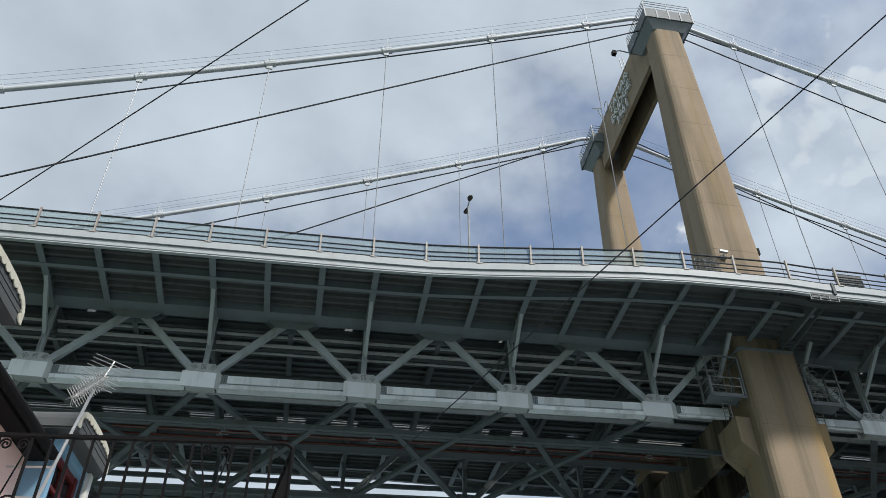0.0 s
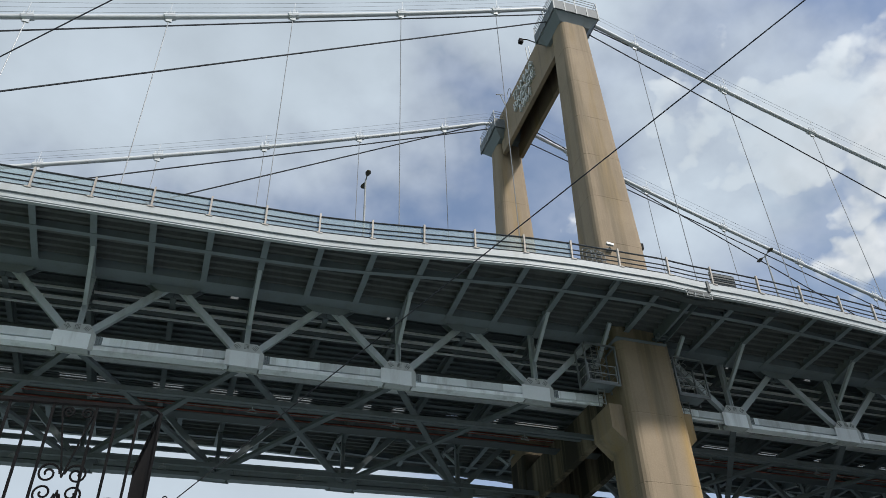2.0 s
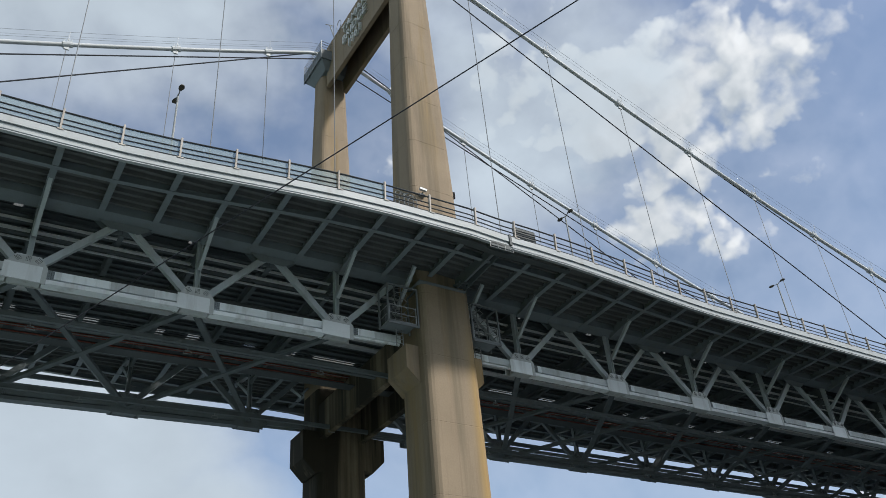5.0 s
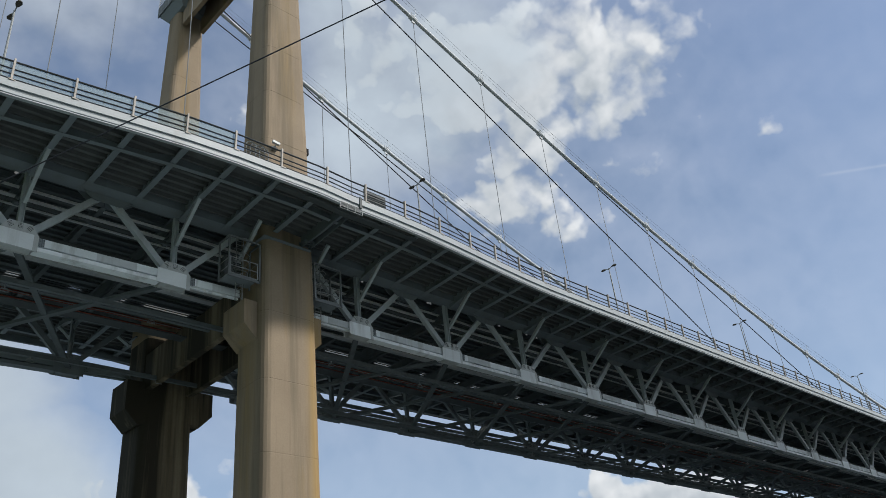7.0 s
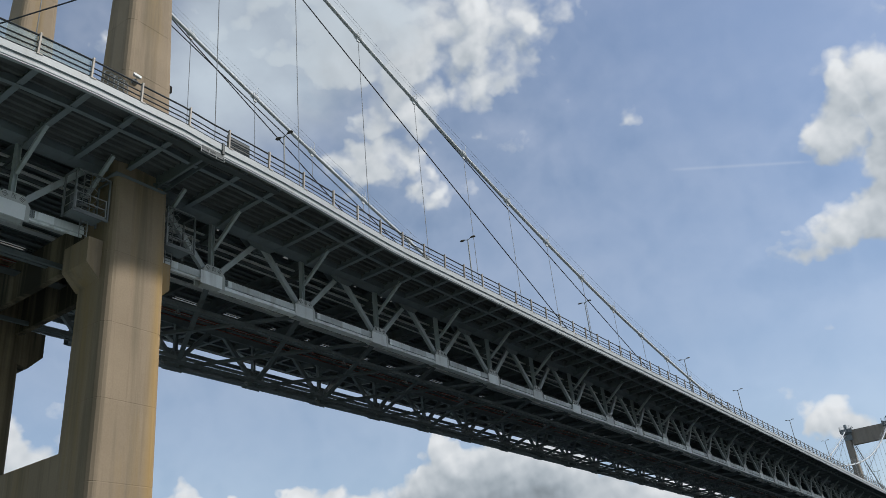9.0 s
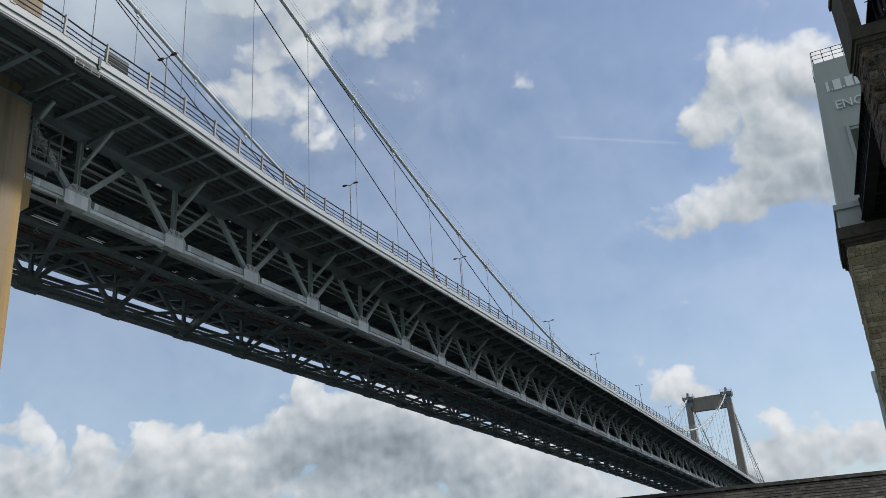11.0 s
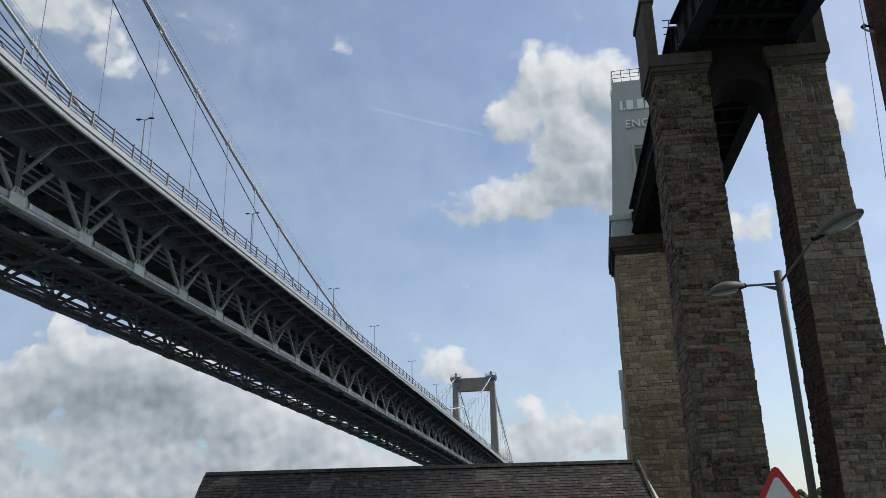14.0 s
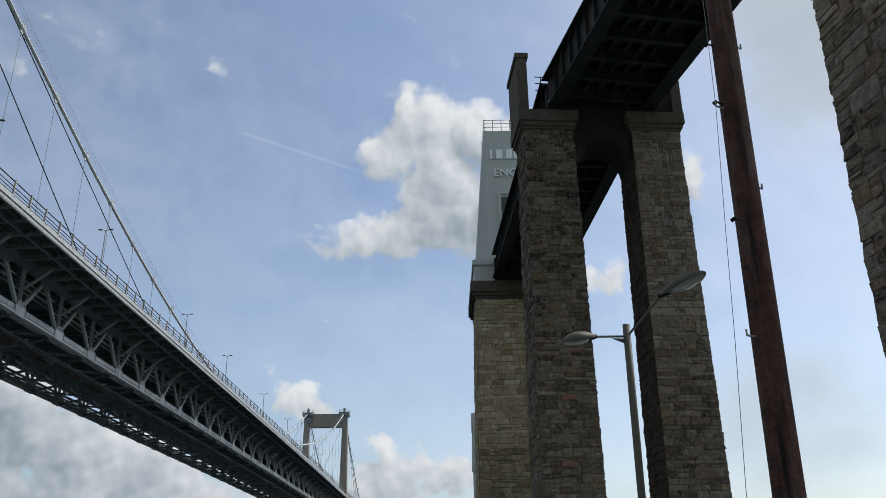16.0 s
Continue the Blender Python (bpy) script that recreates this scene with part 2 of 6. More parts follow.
# ---- materials ----
def material(name, base, rough=0.6, metal=0.0, spread=0.18, scale=1.2, grain=22.0, stain=None, stain_amount=0.0, streak=0.0, bump=0.02, island=0.0, piece=0.0, second=None, run=None, run_scale=0.9, run_most=0.75, run_from=0.50):
    m = bpy.data.materials.new(name)
    m.use_nodes = True
    t = m.node_tree
    b = t.nodes["Principled BSDF"]
    pos = t.nodes.new("ShaderNodeNewGeometry").outputs["Position"]

    def noisy(s, detail=5.0, squash=1.0):
        mp = t.nodes.new("ShaderNodeMapping")
        mp.inputs["Scale"].default_value = (1, 1, squash)
        t.links.new(pos, mp.inputs[0])
        n = t.nodes.new("ShaderNodeTexNoise")
        n.inputs["Scale"].default_value, n.inputs["Detail"].default_value, n.inputs["Roughness"].default_value = s, detail, 0.62
        t.links.new(mp.outputs[0], n.inputs["Vector"])
        return n.outputs["Fac"]

    def math_(op, a, v):
        n = t.nodes.new("ShaderNodeMath")
        n.operation = op
        t.links.new(a, n.inputs[0])
        if isinstance(v, (int, float)):
            n.inputs[1].default_value = v
        else:
            t.links.new(v, n.inputs[1])
        return n.outputs[0]

    big, fine = noisy(scale, 6.0), noisy(grain, 4.0)
    amount = math_("ADD", math_("MULTIPLY", math_("SUBTRACT", big, 0.5), 2.4 * spread), math_("MULTIPLY", math_("SUBTRACT", fine, 0.5), 1.4 * spread))
    if island:
        amount = math_("ADD", amount, math_("MULTIPLY", math_("SUBTRACT", t.nodes.new("ShaderNodeNewGeometry").outputs["Random Per Island"], 0.5), island))
    if piece:
        amount = math_("ADD", amount, math_("MULTIPLY", math_("SUBTRACT", t.nodes.new("ShaderNodeObjectInfo").outputs["Random"], 0.5), piece))
    scaled = t.nodes.new("ShaderNodeVectorMath")
    scaled.operation = "SCALE"
    scaled.inputs[0].default_value = base
    t.links.new(math_("ADD", amount, 1.0), scaled.inputs["Scale"])
    colour = scaled.outputs[0]
    if second:
        pick = t.nodes.new("ShaderNodeTexWhiteNoise")
        pick.noise_dimensions = "1D"
        t.links.new(math_("ADD", t.nodes.new("ShaderNodeNewGeometry").outputs["Random Per Island"], t.nodes.new("ShaderNodeObjectInfo").outputs["Random"]), pick.inputs["W"])
        hue = t.nodes.new("ShaderNodeMix")
        hue.data_type = "RGBA"
        hue.blend_type = "MULTIPLY"
        t.links.new(math_("POWER", pick.outputs["Value"], 1.6), hue.inputs["Factor"])
        t.links.new(colour, hue.inputs["A"])
        hue.inputs["B"].default_value = (*second, 1)
        colour = hue.outputs["Result"]
    if stain:
        mask = t.nodes.new("ShaderNodeMapRange")
        mask.inputs["From Min"].default_value, mask.inputs["From Max"].default_value = 0.52, 0.72
        mask.inputs["To Max"].default_value = stain_amount
        t.links.new(noisy(scale * 1.7, 7.0, 0.12 if streak else 1.0), mask.inputs["Value"])
        mx = t.nodes.new("ShaderNodeMix")
        mx.data_type = "RGBA"
        t.links.new(mask.outputs[0], mx.inputs["Factor"])
        t.links.new(colour, mx.inputs["A"])
        mx.inputs["B"].default_value = (*stain, 1)
        colour = mx.outputs["Result"]
    if run:
        # long dark runs of damp below ledges
        dark_area = t.nodes.new("ShaderNodeMapRange")
        dark_area.inputs["From Min"].default_value, dark_area.inputs["From Max"].default_value = run_from, run_from + 0.18
        dark_area.inputs["To Max"].default_value = run_most
        t.links.new(noisy(run_scale, 6.0, 0.045 if run_scale < 3 else 0.09), dark_area.inputs["Value"])
        darkened = t.nodes.new("ShaderNodeMix")
        darkened.data_type = "RGBA"
        t.links.new(dark_area.outputs[0], darkened.inputs["Factor"])
        t.links.new(colour, darkened.inputs["A"])
        darkened.inputs["B"].default_value = (*run, 1)
        colour = darkened.outputs["Result"]
    t.links.new(colour, b.inputs["Base Color"])
    b.inputs["Roughness"].default_value, b.inputs["Metallic"].default_value = rough, metal
    b.inputs["Specular IOR Level"].default_value = 0.5 if rough < 0.45 else 0.28 if rough < 0.6 else 0.15
    if bump:
        bm_ = t.nodes.new("ShaderNodeBump")
        bm_.inputs["Strength"].default_value, bm_.inputs["Distance"].default_value = 0.6, bump
        t.links.new(fine, bm_.inputs["Height"])
        t.links.new(bm_.outputs[0], b.inputs["Normal"])
    return m


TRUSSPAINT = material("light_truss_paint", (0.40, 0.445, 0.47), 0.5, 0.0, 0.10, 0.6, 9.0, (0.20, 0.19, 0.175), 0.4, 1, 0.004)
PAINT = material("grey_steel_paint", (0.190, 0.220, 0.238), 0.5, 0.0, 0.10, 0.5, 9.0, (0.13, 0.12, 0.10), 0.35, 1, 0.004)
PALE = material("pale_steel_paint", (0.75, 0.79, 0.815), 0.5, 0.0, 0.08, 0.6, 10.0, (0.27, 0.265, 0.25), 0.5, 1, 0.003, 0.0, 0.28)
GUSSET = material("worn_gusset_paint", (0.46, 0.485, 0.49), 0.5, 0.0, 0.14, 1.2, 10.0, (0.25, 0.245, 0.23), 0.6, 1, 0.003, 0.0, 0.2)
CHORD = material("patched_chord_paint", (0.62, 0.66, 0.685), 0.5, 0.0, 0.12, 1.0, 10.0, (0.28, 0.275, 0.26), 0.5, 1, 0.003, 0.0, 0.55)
EDGEPAINT = material("edge_steel_paint", (0.39, 0.42, 0.435), 0.5, 0.0, 0.08, 0.6, 10.0, (0.24, 0.235, 0.22), 0.4, 1, 0.003)
# floor steel: the shade below the roadway is put into this darker grey
UNDERPAINT = material("shaded_steel_paint", (0.130, 0.150, 0.160), 0.6, 0.0, 0.16, 0.5, 9.0, (0.075, 0.075, 0.070), 0.5, 1, 0.004)
# soffit plates and troughs, a darker grey than the ribs beside them
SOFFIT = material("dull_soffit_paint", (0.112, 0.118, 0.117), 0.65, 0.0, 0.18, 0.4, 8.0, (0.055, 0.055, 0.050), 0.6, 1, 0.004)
MESH = material("grey_mesh_panel", (0.17, 0.185, 0.195), 0.6, 0.0, 0.10, 1.0, 14.0, None, 0, 0, 0.002)
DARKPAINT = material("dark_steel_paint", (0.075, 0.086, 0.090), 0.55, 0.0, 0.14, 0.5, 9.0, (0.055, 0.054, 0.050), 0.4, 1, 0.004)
GALV = material("galvanised_steel", (0.27, 0.285, 0.29), 0.55, 0.2, 0.10, 2.0, 30.0, None, 0, 0, 0.002)
TRAY = material("pale_cable_tray", (0.50, 0.52, 0.53), 0.5, 0.1, 0.12, 1.5, 20.0, (0.2, 0.2, 0.19), 0.4, 0, 0.002)
CABLE = material("painted_cable_wrap", (0.52, 0.55, 0.575), 0.5, 0.0, 0.04, 0.6, 6.0, (0.35, 0.35, 0.34), 0.3, 0, 0.0)
ROPE = material("dark_wire_rope", (0.045, 0.048, 0.055), 0.5, 0.3, 0.1, 2.0, 30.0, None, 0, 0, 0.002)
WIRE = material("pale_wire_rope", (0.22, 0.23, 0.24), 0.45, 0.4, 0.1, 2.0, 30.0, None, 0, 0, 0.002)
CONCRETE = material("weathered_tan_concrete", (0.280, 0.223, 0.160), 0.85, 0.0, 0.16, 0.35, 9.0, (0.27, 0.19, 0.085), 0.6, 1, 0.012, 0.0, 0.0, None, (0.150, 0.125, 0.092))
# distance haze is put into the far tower's greyer concrete
HAZECONCRETE = material("haze_grey_brown_concrete", (0.265, 0.235, 0.205), 0.85, 0.0, 0.16, 0.35, 9.0, (0.25, 0.20, 0.13), 0.4, 1, 0.012, 0.0, 0.0, None, (0.19, 0.17, 0.145))
# concrete below the deck: stains, with the deck's shade put into the colour
SHADECONCRETE = material("shaded_stained_concrete", (0.215, 0.178, 0.125), 0.85, 0.0, 0.25, 0.35, 9.0, (0.11, 0.085, 0.045), 0.7, 1, 0.012, 0.0, 0.0, None, (0.030, 0.028, 0.022), 0.55, 0.94, 0.36)
# east edge below the deck: sun-caught gold painted in, plus orange streaks
lit_stain = CONCRETE.node_tree
lit_stain_in = lit_stain.nodes["Principled BSDF"].inputs["Base Color"].links[0].from_socket
lit_stain_pos = lit_stain.nodes.new("ShaderNodeNewGeometry").outputs["Position"]
lit_stain_xyz = lit_stain.nodes.new("ShaderNodeSeparateXYZ")
lit_stain.links.new(lit_stain_pos, lit_stain_xyz.inputs[0])
lit_stain_side = lit_stain.nodes.new("ShaderNodeMapRange")
lit_stain_side.interpolation_type = "SMOOTHSTEP"
lit_stain_side.inputs["From Min"].default_value, lit_stain_side.inputs["From Max"].default_value, lit_stain_side.inputs["To Max"].default_value = -6.5, -5.5, 1.1
lit_stain.links.new(lit_stain_xyz.outputs["X"], lit_stain_side.inputs["Value"])
lit_stain_low = lit_stain.nodes.new("ShaderNodeMapRange")
lit_stain_low.inputs["From Min"].default_value, lit_stain_low.inputs["From Max"].default_value = 29.5, 25.5
lit_stain.links.new(lit_stain_xyz.outputs["Z"], lit_stain_low.inputs["Value"])
lit_stain_map = lit_stain.nodes.new("ShaderNodeMapping")
lit_stain_map.inputs["Scale"].default_value = (1, 1, 0.05)
lit_stain.links.new(lit_stain_pos, lit_stain_map.inputs[0])
lit_stain_noise = lit_stain.nodes.new("ShaderNodeTexNoise")
lit_stain_noise.inputs["Scale"].default_value, lit_stain_noise.inputs["Detail"].default_value = 1.6, 6.0
lit_stain.links.new(lit_stain_map.outputs[0], lit_stain_noise.inputs["Vector"])
lit_stain_mask = None
for sock in (lit_stain_side.outputs[0], lit_stain_low.outputs[0], lit_stain_noise.outputs["Fac"]):
    if lit_stain_mask is None:
        lit_stain_mask = sock
        continue
    times = lit_stain.nodes.new("ShaderNodeMath")
    times.operation, times.use_clamp = "MULTIPLY", True
    lit_stain.links.new(lit_stain_mask, times.inputs[0])
    lit_stain.links.new(sock, times.inputs[1])
    lit_stain_mask = times.outputs[0]
lit_stain_mix = lit_stain.nodes.new("ShaderNodeMix")
lit_stain_mix.data_type = "RGBA"
lit_stain.links.new(lit_stain_mask, lit_stain_mix.inputs["Factor"])
lit_stain.links.new(lit_stain_in, lit_stain_mix.inputs["A"])
lit_stain_mix.inputs["B"].default_value = (0.40, 0.26, 0.095, 1)
lit_stain.links.new(lit_stain_mix.outputs["Result"], lit_stain.nodes["Principled BSDF"].inputs["Base Color"])
BLACKIRON = material("black_painted_iron", (0.009, 0.009, 0.010), 0.8, 0.0, 0.2, 4.0, 40.0, (0.05, 0.035, 0.028), 0.15, 0, 0.002)
SCREEN = material("clear_wind_screen", (0.33, 0.39, 0.42), 0.6, 0.0, 0.05, 0.6, 8.0, None, 0, 0, 0.0)
REDPIPE = material("red_oxide_pipe", (0.22, 0.062, 0.045), 0.6, 0.0, 0.15, 0.8, 12.0, (0.12, 0.06, 0.05), 0.4, 0, 0.003)
STONE = material("dark_rubble_stone", (0.178, 0.150, 0.125), 0.95, 0.0, 0.95, 5.0, 15.0, (0.30, 0.285, 0.255), 0.34, 0, 0.16, 0.8, 0.8, (0.90, 0.74, 0.58), (0.105, 0.090, 0.078), 1.1, 0.6)
# darker brown stone for the inner face of one column per pier
DARKSTONE = material("dark_brown_rubble_stone", (0.062, 0.046, 0.034), 0.85, 0.0, 0.7, 2.2, 13.0, (0.022, 0.018, 0.015), 0.6, 1, 0.14, 0.4, 0.4)
MORTAR = material("weathered_mortar", (0.135, 0.117, 0.097), 0.95, 0.0, 0.4, 2.5, 12.0, (0.2, 0.185, 0.16), 0.25, 0, 0.05)
BUFF = material("buff_coursed_stone", (0.335, 0.275, 0.185), 0.92, 0.0, 0.6, 4.0, 11.0, (0.10, 0.086, 0.066), 0.5, 0, 0.09, 0.6, 0.6, (0.80, 0.74, 0.68), (0.15, 0.125, 0.095), 0.8, 0.55)
DRESSED = material("dressed_granite", (0.088, 0.075, 0.060), 0.9, 0.0, 0.5, 2.2, 16.0, (0.07, 0.075, 0.05), 0.55, 0, 0.02, 0.15)
# granite under the girders, their shade put into its near-black colour
SHADEGRANITE = material("shade_dark_granite", (0.024, 0.021, 0.019), 0.9, 0.0, 0.3, 0.9, 16.0, (0.07, 0.06, 0.05), 0.4, 0, 0.02)
GIRDER = material("dark_green_grey_girder_paint", (0.016, 0.019, 0.020), 0.6, 0.0, 0.2, 0.7, 10.0, (0.085, 0.055, 0.035), 0.5, 1, 0.005)
PORTAL = material("grey_painted_portal_iron", (0.44, 0.455, 0.435), 0.5, 0.0, 0.05, 0.3, 8.0, (0.25, 0.26, 0.25), 0.3, 1, 0.003)
SIGNPAINT = material("bright_white_letter_paint", (0.84, 0.85, 0.84), 0.5, 0.0, 0.04, 2.0, 20.0, None, 0, 0, 0.0)
LETTER = material("white_letter_paint", (0.60, 0.61, 0.60), 0.5, 0.0, 0.04, 2.0, 20.0, None, 0, 0, 0.0)
PALESLATE = material("pale_replacement_slate", (0.105, 0.094, 0.080), 0.9, 0.0, 0.4, 3.0, 26.0, (0.06, 0.055, 0.05), 0.5, 0, 0.01, 0.4, 0.4)
SLATE = material("old_roof_slate", (0.040, 0.037, 0.035), 0.9, 0.0, 0.6, 2.4, 26.0, (0.17, 0.155, 0.12), 0.75, 0, 0.02, 0.7, 0.7)
POLEWOOD = material("creosoted_pole_wood", (0.075, 0.036, 0.030), 0.75, 0.0, 1.0, 4.0, 26.0, (0.150, 0.130, 0.118), 0.55, 1, 0.05, 0.0, 0.0, None, (0.012, 0.010, 0.010), 11.0, 0.95)
BOUNCEPAVING = material("bounce_terrace_paving", (0.55, 0.52, 0.47), 0.85, 0.0, 0.2, 1.0, 14.0, (0.35, 0.33, 0.28), 0.5, 0, 0.01)
LIME = material("lime_efflorescence", (0.27, 0.26, 0.235), 0.95, 0.0, 0.5, 8.0, 30.0, (0.14, 0.12, 0.1), 0.7, 0, 0.01)
REDSTONE = material("reddish_sandstone", (0.24, 0.115, 0.085), 0.95, 0.0, 0.6, 5.0, 18.0, (0.10, 0.07, 0.06), 0.5, 0, 0.1)
LAMPGREY = material("grey_lamp_casting", (0.105, 0.100, 0.084), 0.6, 0.0, 0.2, 3.0, 25.0, (0.10, 0.085, 0.055), 0.5, 1, 0.004)
PINK = material("pink_painted_render", (0.86, 0.60, 0.54), 0.85, 0.0, 0.05, 0.8, 30.0, (0.60, 0.40, 0.36), 0.2, 1, 0.006)
BLUE = material("pale_blue_painted_render", (0.24, 0.43, 0.60), 0.8, 0.0, 0.05, 0.8, 30.0, None, 0, 0, 0.004)
WHITE = material("white_gloss_paint", (0.74, 0.74, 0.70), 0.4, 0.0, 0.05, 2.0, 20.0, (0.45, 0.44, 0.40), 0.2, 0, 0.002)
CREAM = material("cream_trim_paint", (0.62, 0.60, 0.50), 0.55, 0.0, 0.08, 3.0, 25.0, (0.30, 0.28, 0.22), 0.4, 0, 0.003)
HOOD = material("grey_hood_boards", (0.10, 0.105, 0.108), 0.6, 0.0, 0.12, 2.0, 25.0, None, 0, 0, 0.004)
MAROON = material("maroon_window_paint", (0.13, 0.018, 0.018), 0.45, 0.0, 0.1, 3.0, 25.0, None, 0, 0, 0.002)
RED = material("red_sign_paint", (0.55, 0.03, 0.03), 0.4, 0.0, 0.04, 3.0, 20.0, None, 0, 0, 0.0)
GROUND = material("dark_bank_ground", (0.200, 0.238, 0.243), 0.95, 0.0, 0.2, 0.1, 6.0, (0.05, 0.07, 0.03), 0.6, 0, 0.02)
POSTPAINT = material("weathered_post_steel", (0.40, 0.37, 0.34), 0.6, 0.1, 0.12, 2.0, 20.0, (0.30, 0.22, 0.16), 0.4, 1, 0.002, 0, 0.3)
RAILDARK = material("dark_parapet_rail", (0.045, 0.05, 0.055), 0.5, 0.2, 0.1, 2.0, 20.0, None, 0, 0, 0.002)
WATER = material("grey_river_water", (0.014, 0.022, 0.024), 0.12, 0.0, 0.1, 0.05, 1.2, None, 0, 0, 0.15)
WATER.node_tree.nodes["Principled BSDF"].inputs["IOR"].default_value = 1.33
LEAF = material("mixed_foliage", (0.055, 0.085, 0.028), 0.8, 0.0, 0.3, 0.2, 1.2, (0.10, 0.11, 0.04), 0.6, 0, 0.0, 0.6)
LENS = material("lamp_lens", (0.20, 0.195, 0.175), 0.2, 0.0, 0.05, 3.0, 25.0, None, 0, 0, 0.0)
clearing = SCREEN.node_tree
cl_mix, cl_thin = clearing.nodes.new("ShaderNodeMixShader"), clearing.nodes.new("ShaderNodeBsdfTransparent")
cl_mix.inputs[0].default_value = 0.42
cl_thin.inputs[0].default_value = (0.90, 0.97, 0.98, 1)
clearing.links.new(cl_thin.outputs[0], cl_mix.inputs[1])
clearing.links.new(clearing.nodes["Principled BSDF"].outputs[0], cl_mix.inputs[2])
clearing.links.new(cl_mix.outputs[0], clearing.nodes["Material Output"].inputs["Surface"])
PLAQUE = material("pale_pressed_metal", (0.45, 0.46, 0.46), 0.45, 0.4, 0.1, 6.0, 40.0, None, 0, 0, 0.003)
BARE = material("bare_aluminium", (0.55, 0.55, 0.54), 0.4, 0.7, 0.1, 6.0, 40.0, None, 0, 0, 0.0)
GLASS = bpy.data.materials.new("window_glass")
GLASS.use_nodes = True
gb = GLASS.node_tree.nodes["Principled BSDF"]
gb.inputs["Base Color"].default_value, gb.inputs["Roughness"].default_value, gb.inputs["Metallic"].default_value = (0.03, 0.035, 0.04, 1), 0.05, 0.0


# ---- mesh helpers ----
class Shape:
    """Vertices and faces in world metres, gathered before they become one mesh."""

    def __init__(self):
        self.v, self.f = [], []

    def add(self, verts, faces):
        n = len(self.v)
        self.v += [tuple(p) for p in verts]
        self.f += [tuple(i + n for i in f) for f in faces]
        return self

    def box(self, x0, x1, y0, y1, z0, z1):
        return self.add([(x, y, z) for z in (z0, z1) for y in (y0, y1) for x in (x0, x1)],
                        [(0, 2, 3, 1), (4, 5, 7, 6), (0, 1, 5, 4), (2, 6, 7, 3), (0, 4, 6, 2), (1, 3, 7, 5)])

    def beam(self, a, b, w, h, up=(0, 0, 1)):
        """A bar from a to b, w wide across and h high along up."""
        a, b, up = Vector(a), Vector(b), Vector(up)
        d = (b - a).normalized()
        s = d.cross(up).normalized() * (w / 2)
        u = s.cross(d).normalized() * (h / 2)
        c = [p + i * s + j * u for p in (a, b) for i, j in ((-1, -1), (1, -1), (1, 1), (-1, 1))]
        return self.add(c, [(0, 1, 2, 3), (7, 6, 5, 4), (0, 4, 5, 1), (1, 5, 6, 2), (2, 6, 7, 3), (3, 7, 4, 0)])

    def ibeam(self, a, b, w, h, flange=0.06, web=0.05, up=(0, 0, 1)):
        u = Vector(up)
        a, b = Vector(a), Vector(b)
        self.beam(a, b, web, h - 2 * flange, up)
        for s in (-1, 1):
            o = u * (s * (h - flange) / 2)
            self.beam(a + o, b + o, w, flange, up)
        return self

    def tube(self, pts, r, n=8, closed=True, r1=None):
        pts = [Vector(p) for p in pts]
        rings, last = [], None
        for i, p in enumerate(pts):
            d = (pts[min(i + 1, len(pts) - 1)] - pts[max(i - 1, 0)]).normalized()
            if last is None:
                side = d.cross(Vector((0, 0, 1)) if abs(d.z) < 0.95 else Vector((1, 0, 0))).normalized()
            else:
                side = (last - d * last.dot(d)).normalized()
            last = side
            up = side.cross(d)
            rr = r if r1 is None else r + (r1 - r) * i / (len(pts) - 1)
            rings.append([p + (side * math.cos(k * math.tau / n) + up * math.sin(k * math.tau / n)) * rr for k in range(n)])
        base = [q for ring in rings for q in ring]
        faces = [(i * n + k, i * n + (k + 1) % n, (i + 1) * n + (k + 1) % n, (i + 1) * n + k) for i in range(len(pts) - 1) for k in range(n)]
        if closed:
            faces += [tuple(range(n))[::-1], tuple((len(pts) - 1) * n + k for k in range(n))]
        return self.add(base, faces)

    def loft(self, sections):
        """Closed rings of equal count, capped."""
        n = len(sections[0])
        base = [p for s in sections for p in s]
        faces = [(i * n + k, i * n + (k + 1) % n, (i + 1) * n + (k + 1) % n, (i + 1) * n + k) for i in range(len(sections) - 1) for k in range(n)]
        faces += [tuple(range(n))[::-1], tuple((len(sections) - 1) * n + k for k in range(n))]
        return self.add(base, faces)

    def ribbon(self, rings):
        """One continuous bar through rectangular rings of four points."""
        return self.loft(rings)

    def plate(self, outline, push):
        """A flat outline given thickness along push."""
        p = Vector(push)
        return self.loft([[Vector(q) for q in outline], [Vector(q) + p for q in outline]])

    def weld(self):
        """Joins vertices that share a place."""
        seen, remap, verts = {}, [], []
        for p in self.v:
            key = tuple(round(c, 4) for c in p)
            if key not in seen:
                seen[key] = len(verts)
                verts.append(p)
            remap.append(seen[key])
        self.v, self.f = verts, [tuple(remap[i] for i in f) for f in self.f]
        return self

    def mesh(self, name, mat, smooth=False):
        me = bpy.data.meshes.new(name)
        me.from_pydata(self.v, [], self.f)
        bm = bmesh.new()
        bm.from_mesh(me)
        bmesh.ops.recalc_face_normals(bm, faces=bm.faces)
        bm.to_mesh(me)
        bm.free()
        me.materials.append(mat)
        if smooth:
            me.polygons.foreach_set("use_smooth", [True] * len(me.polygons))
        return me


def thing(name, at, label, category, group="", kind=""):
    e = new(name)
    e.empty_display_size = 0.3
    e.location = at
    e["base"] = 1
    return tagged(e, label, category, group, kind)


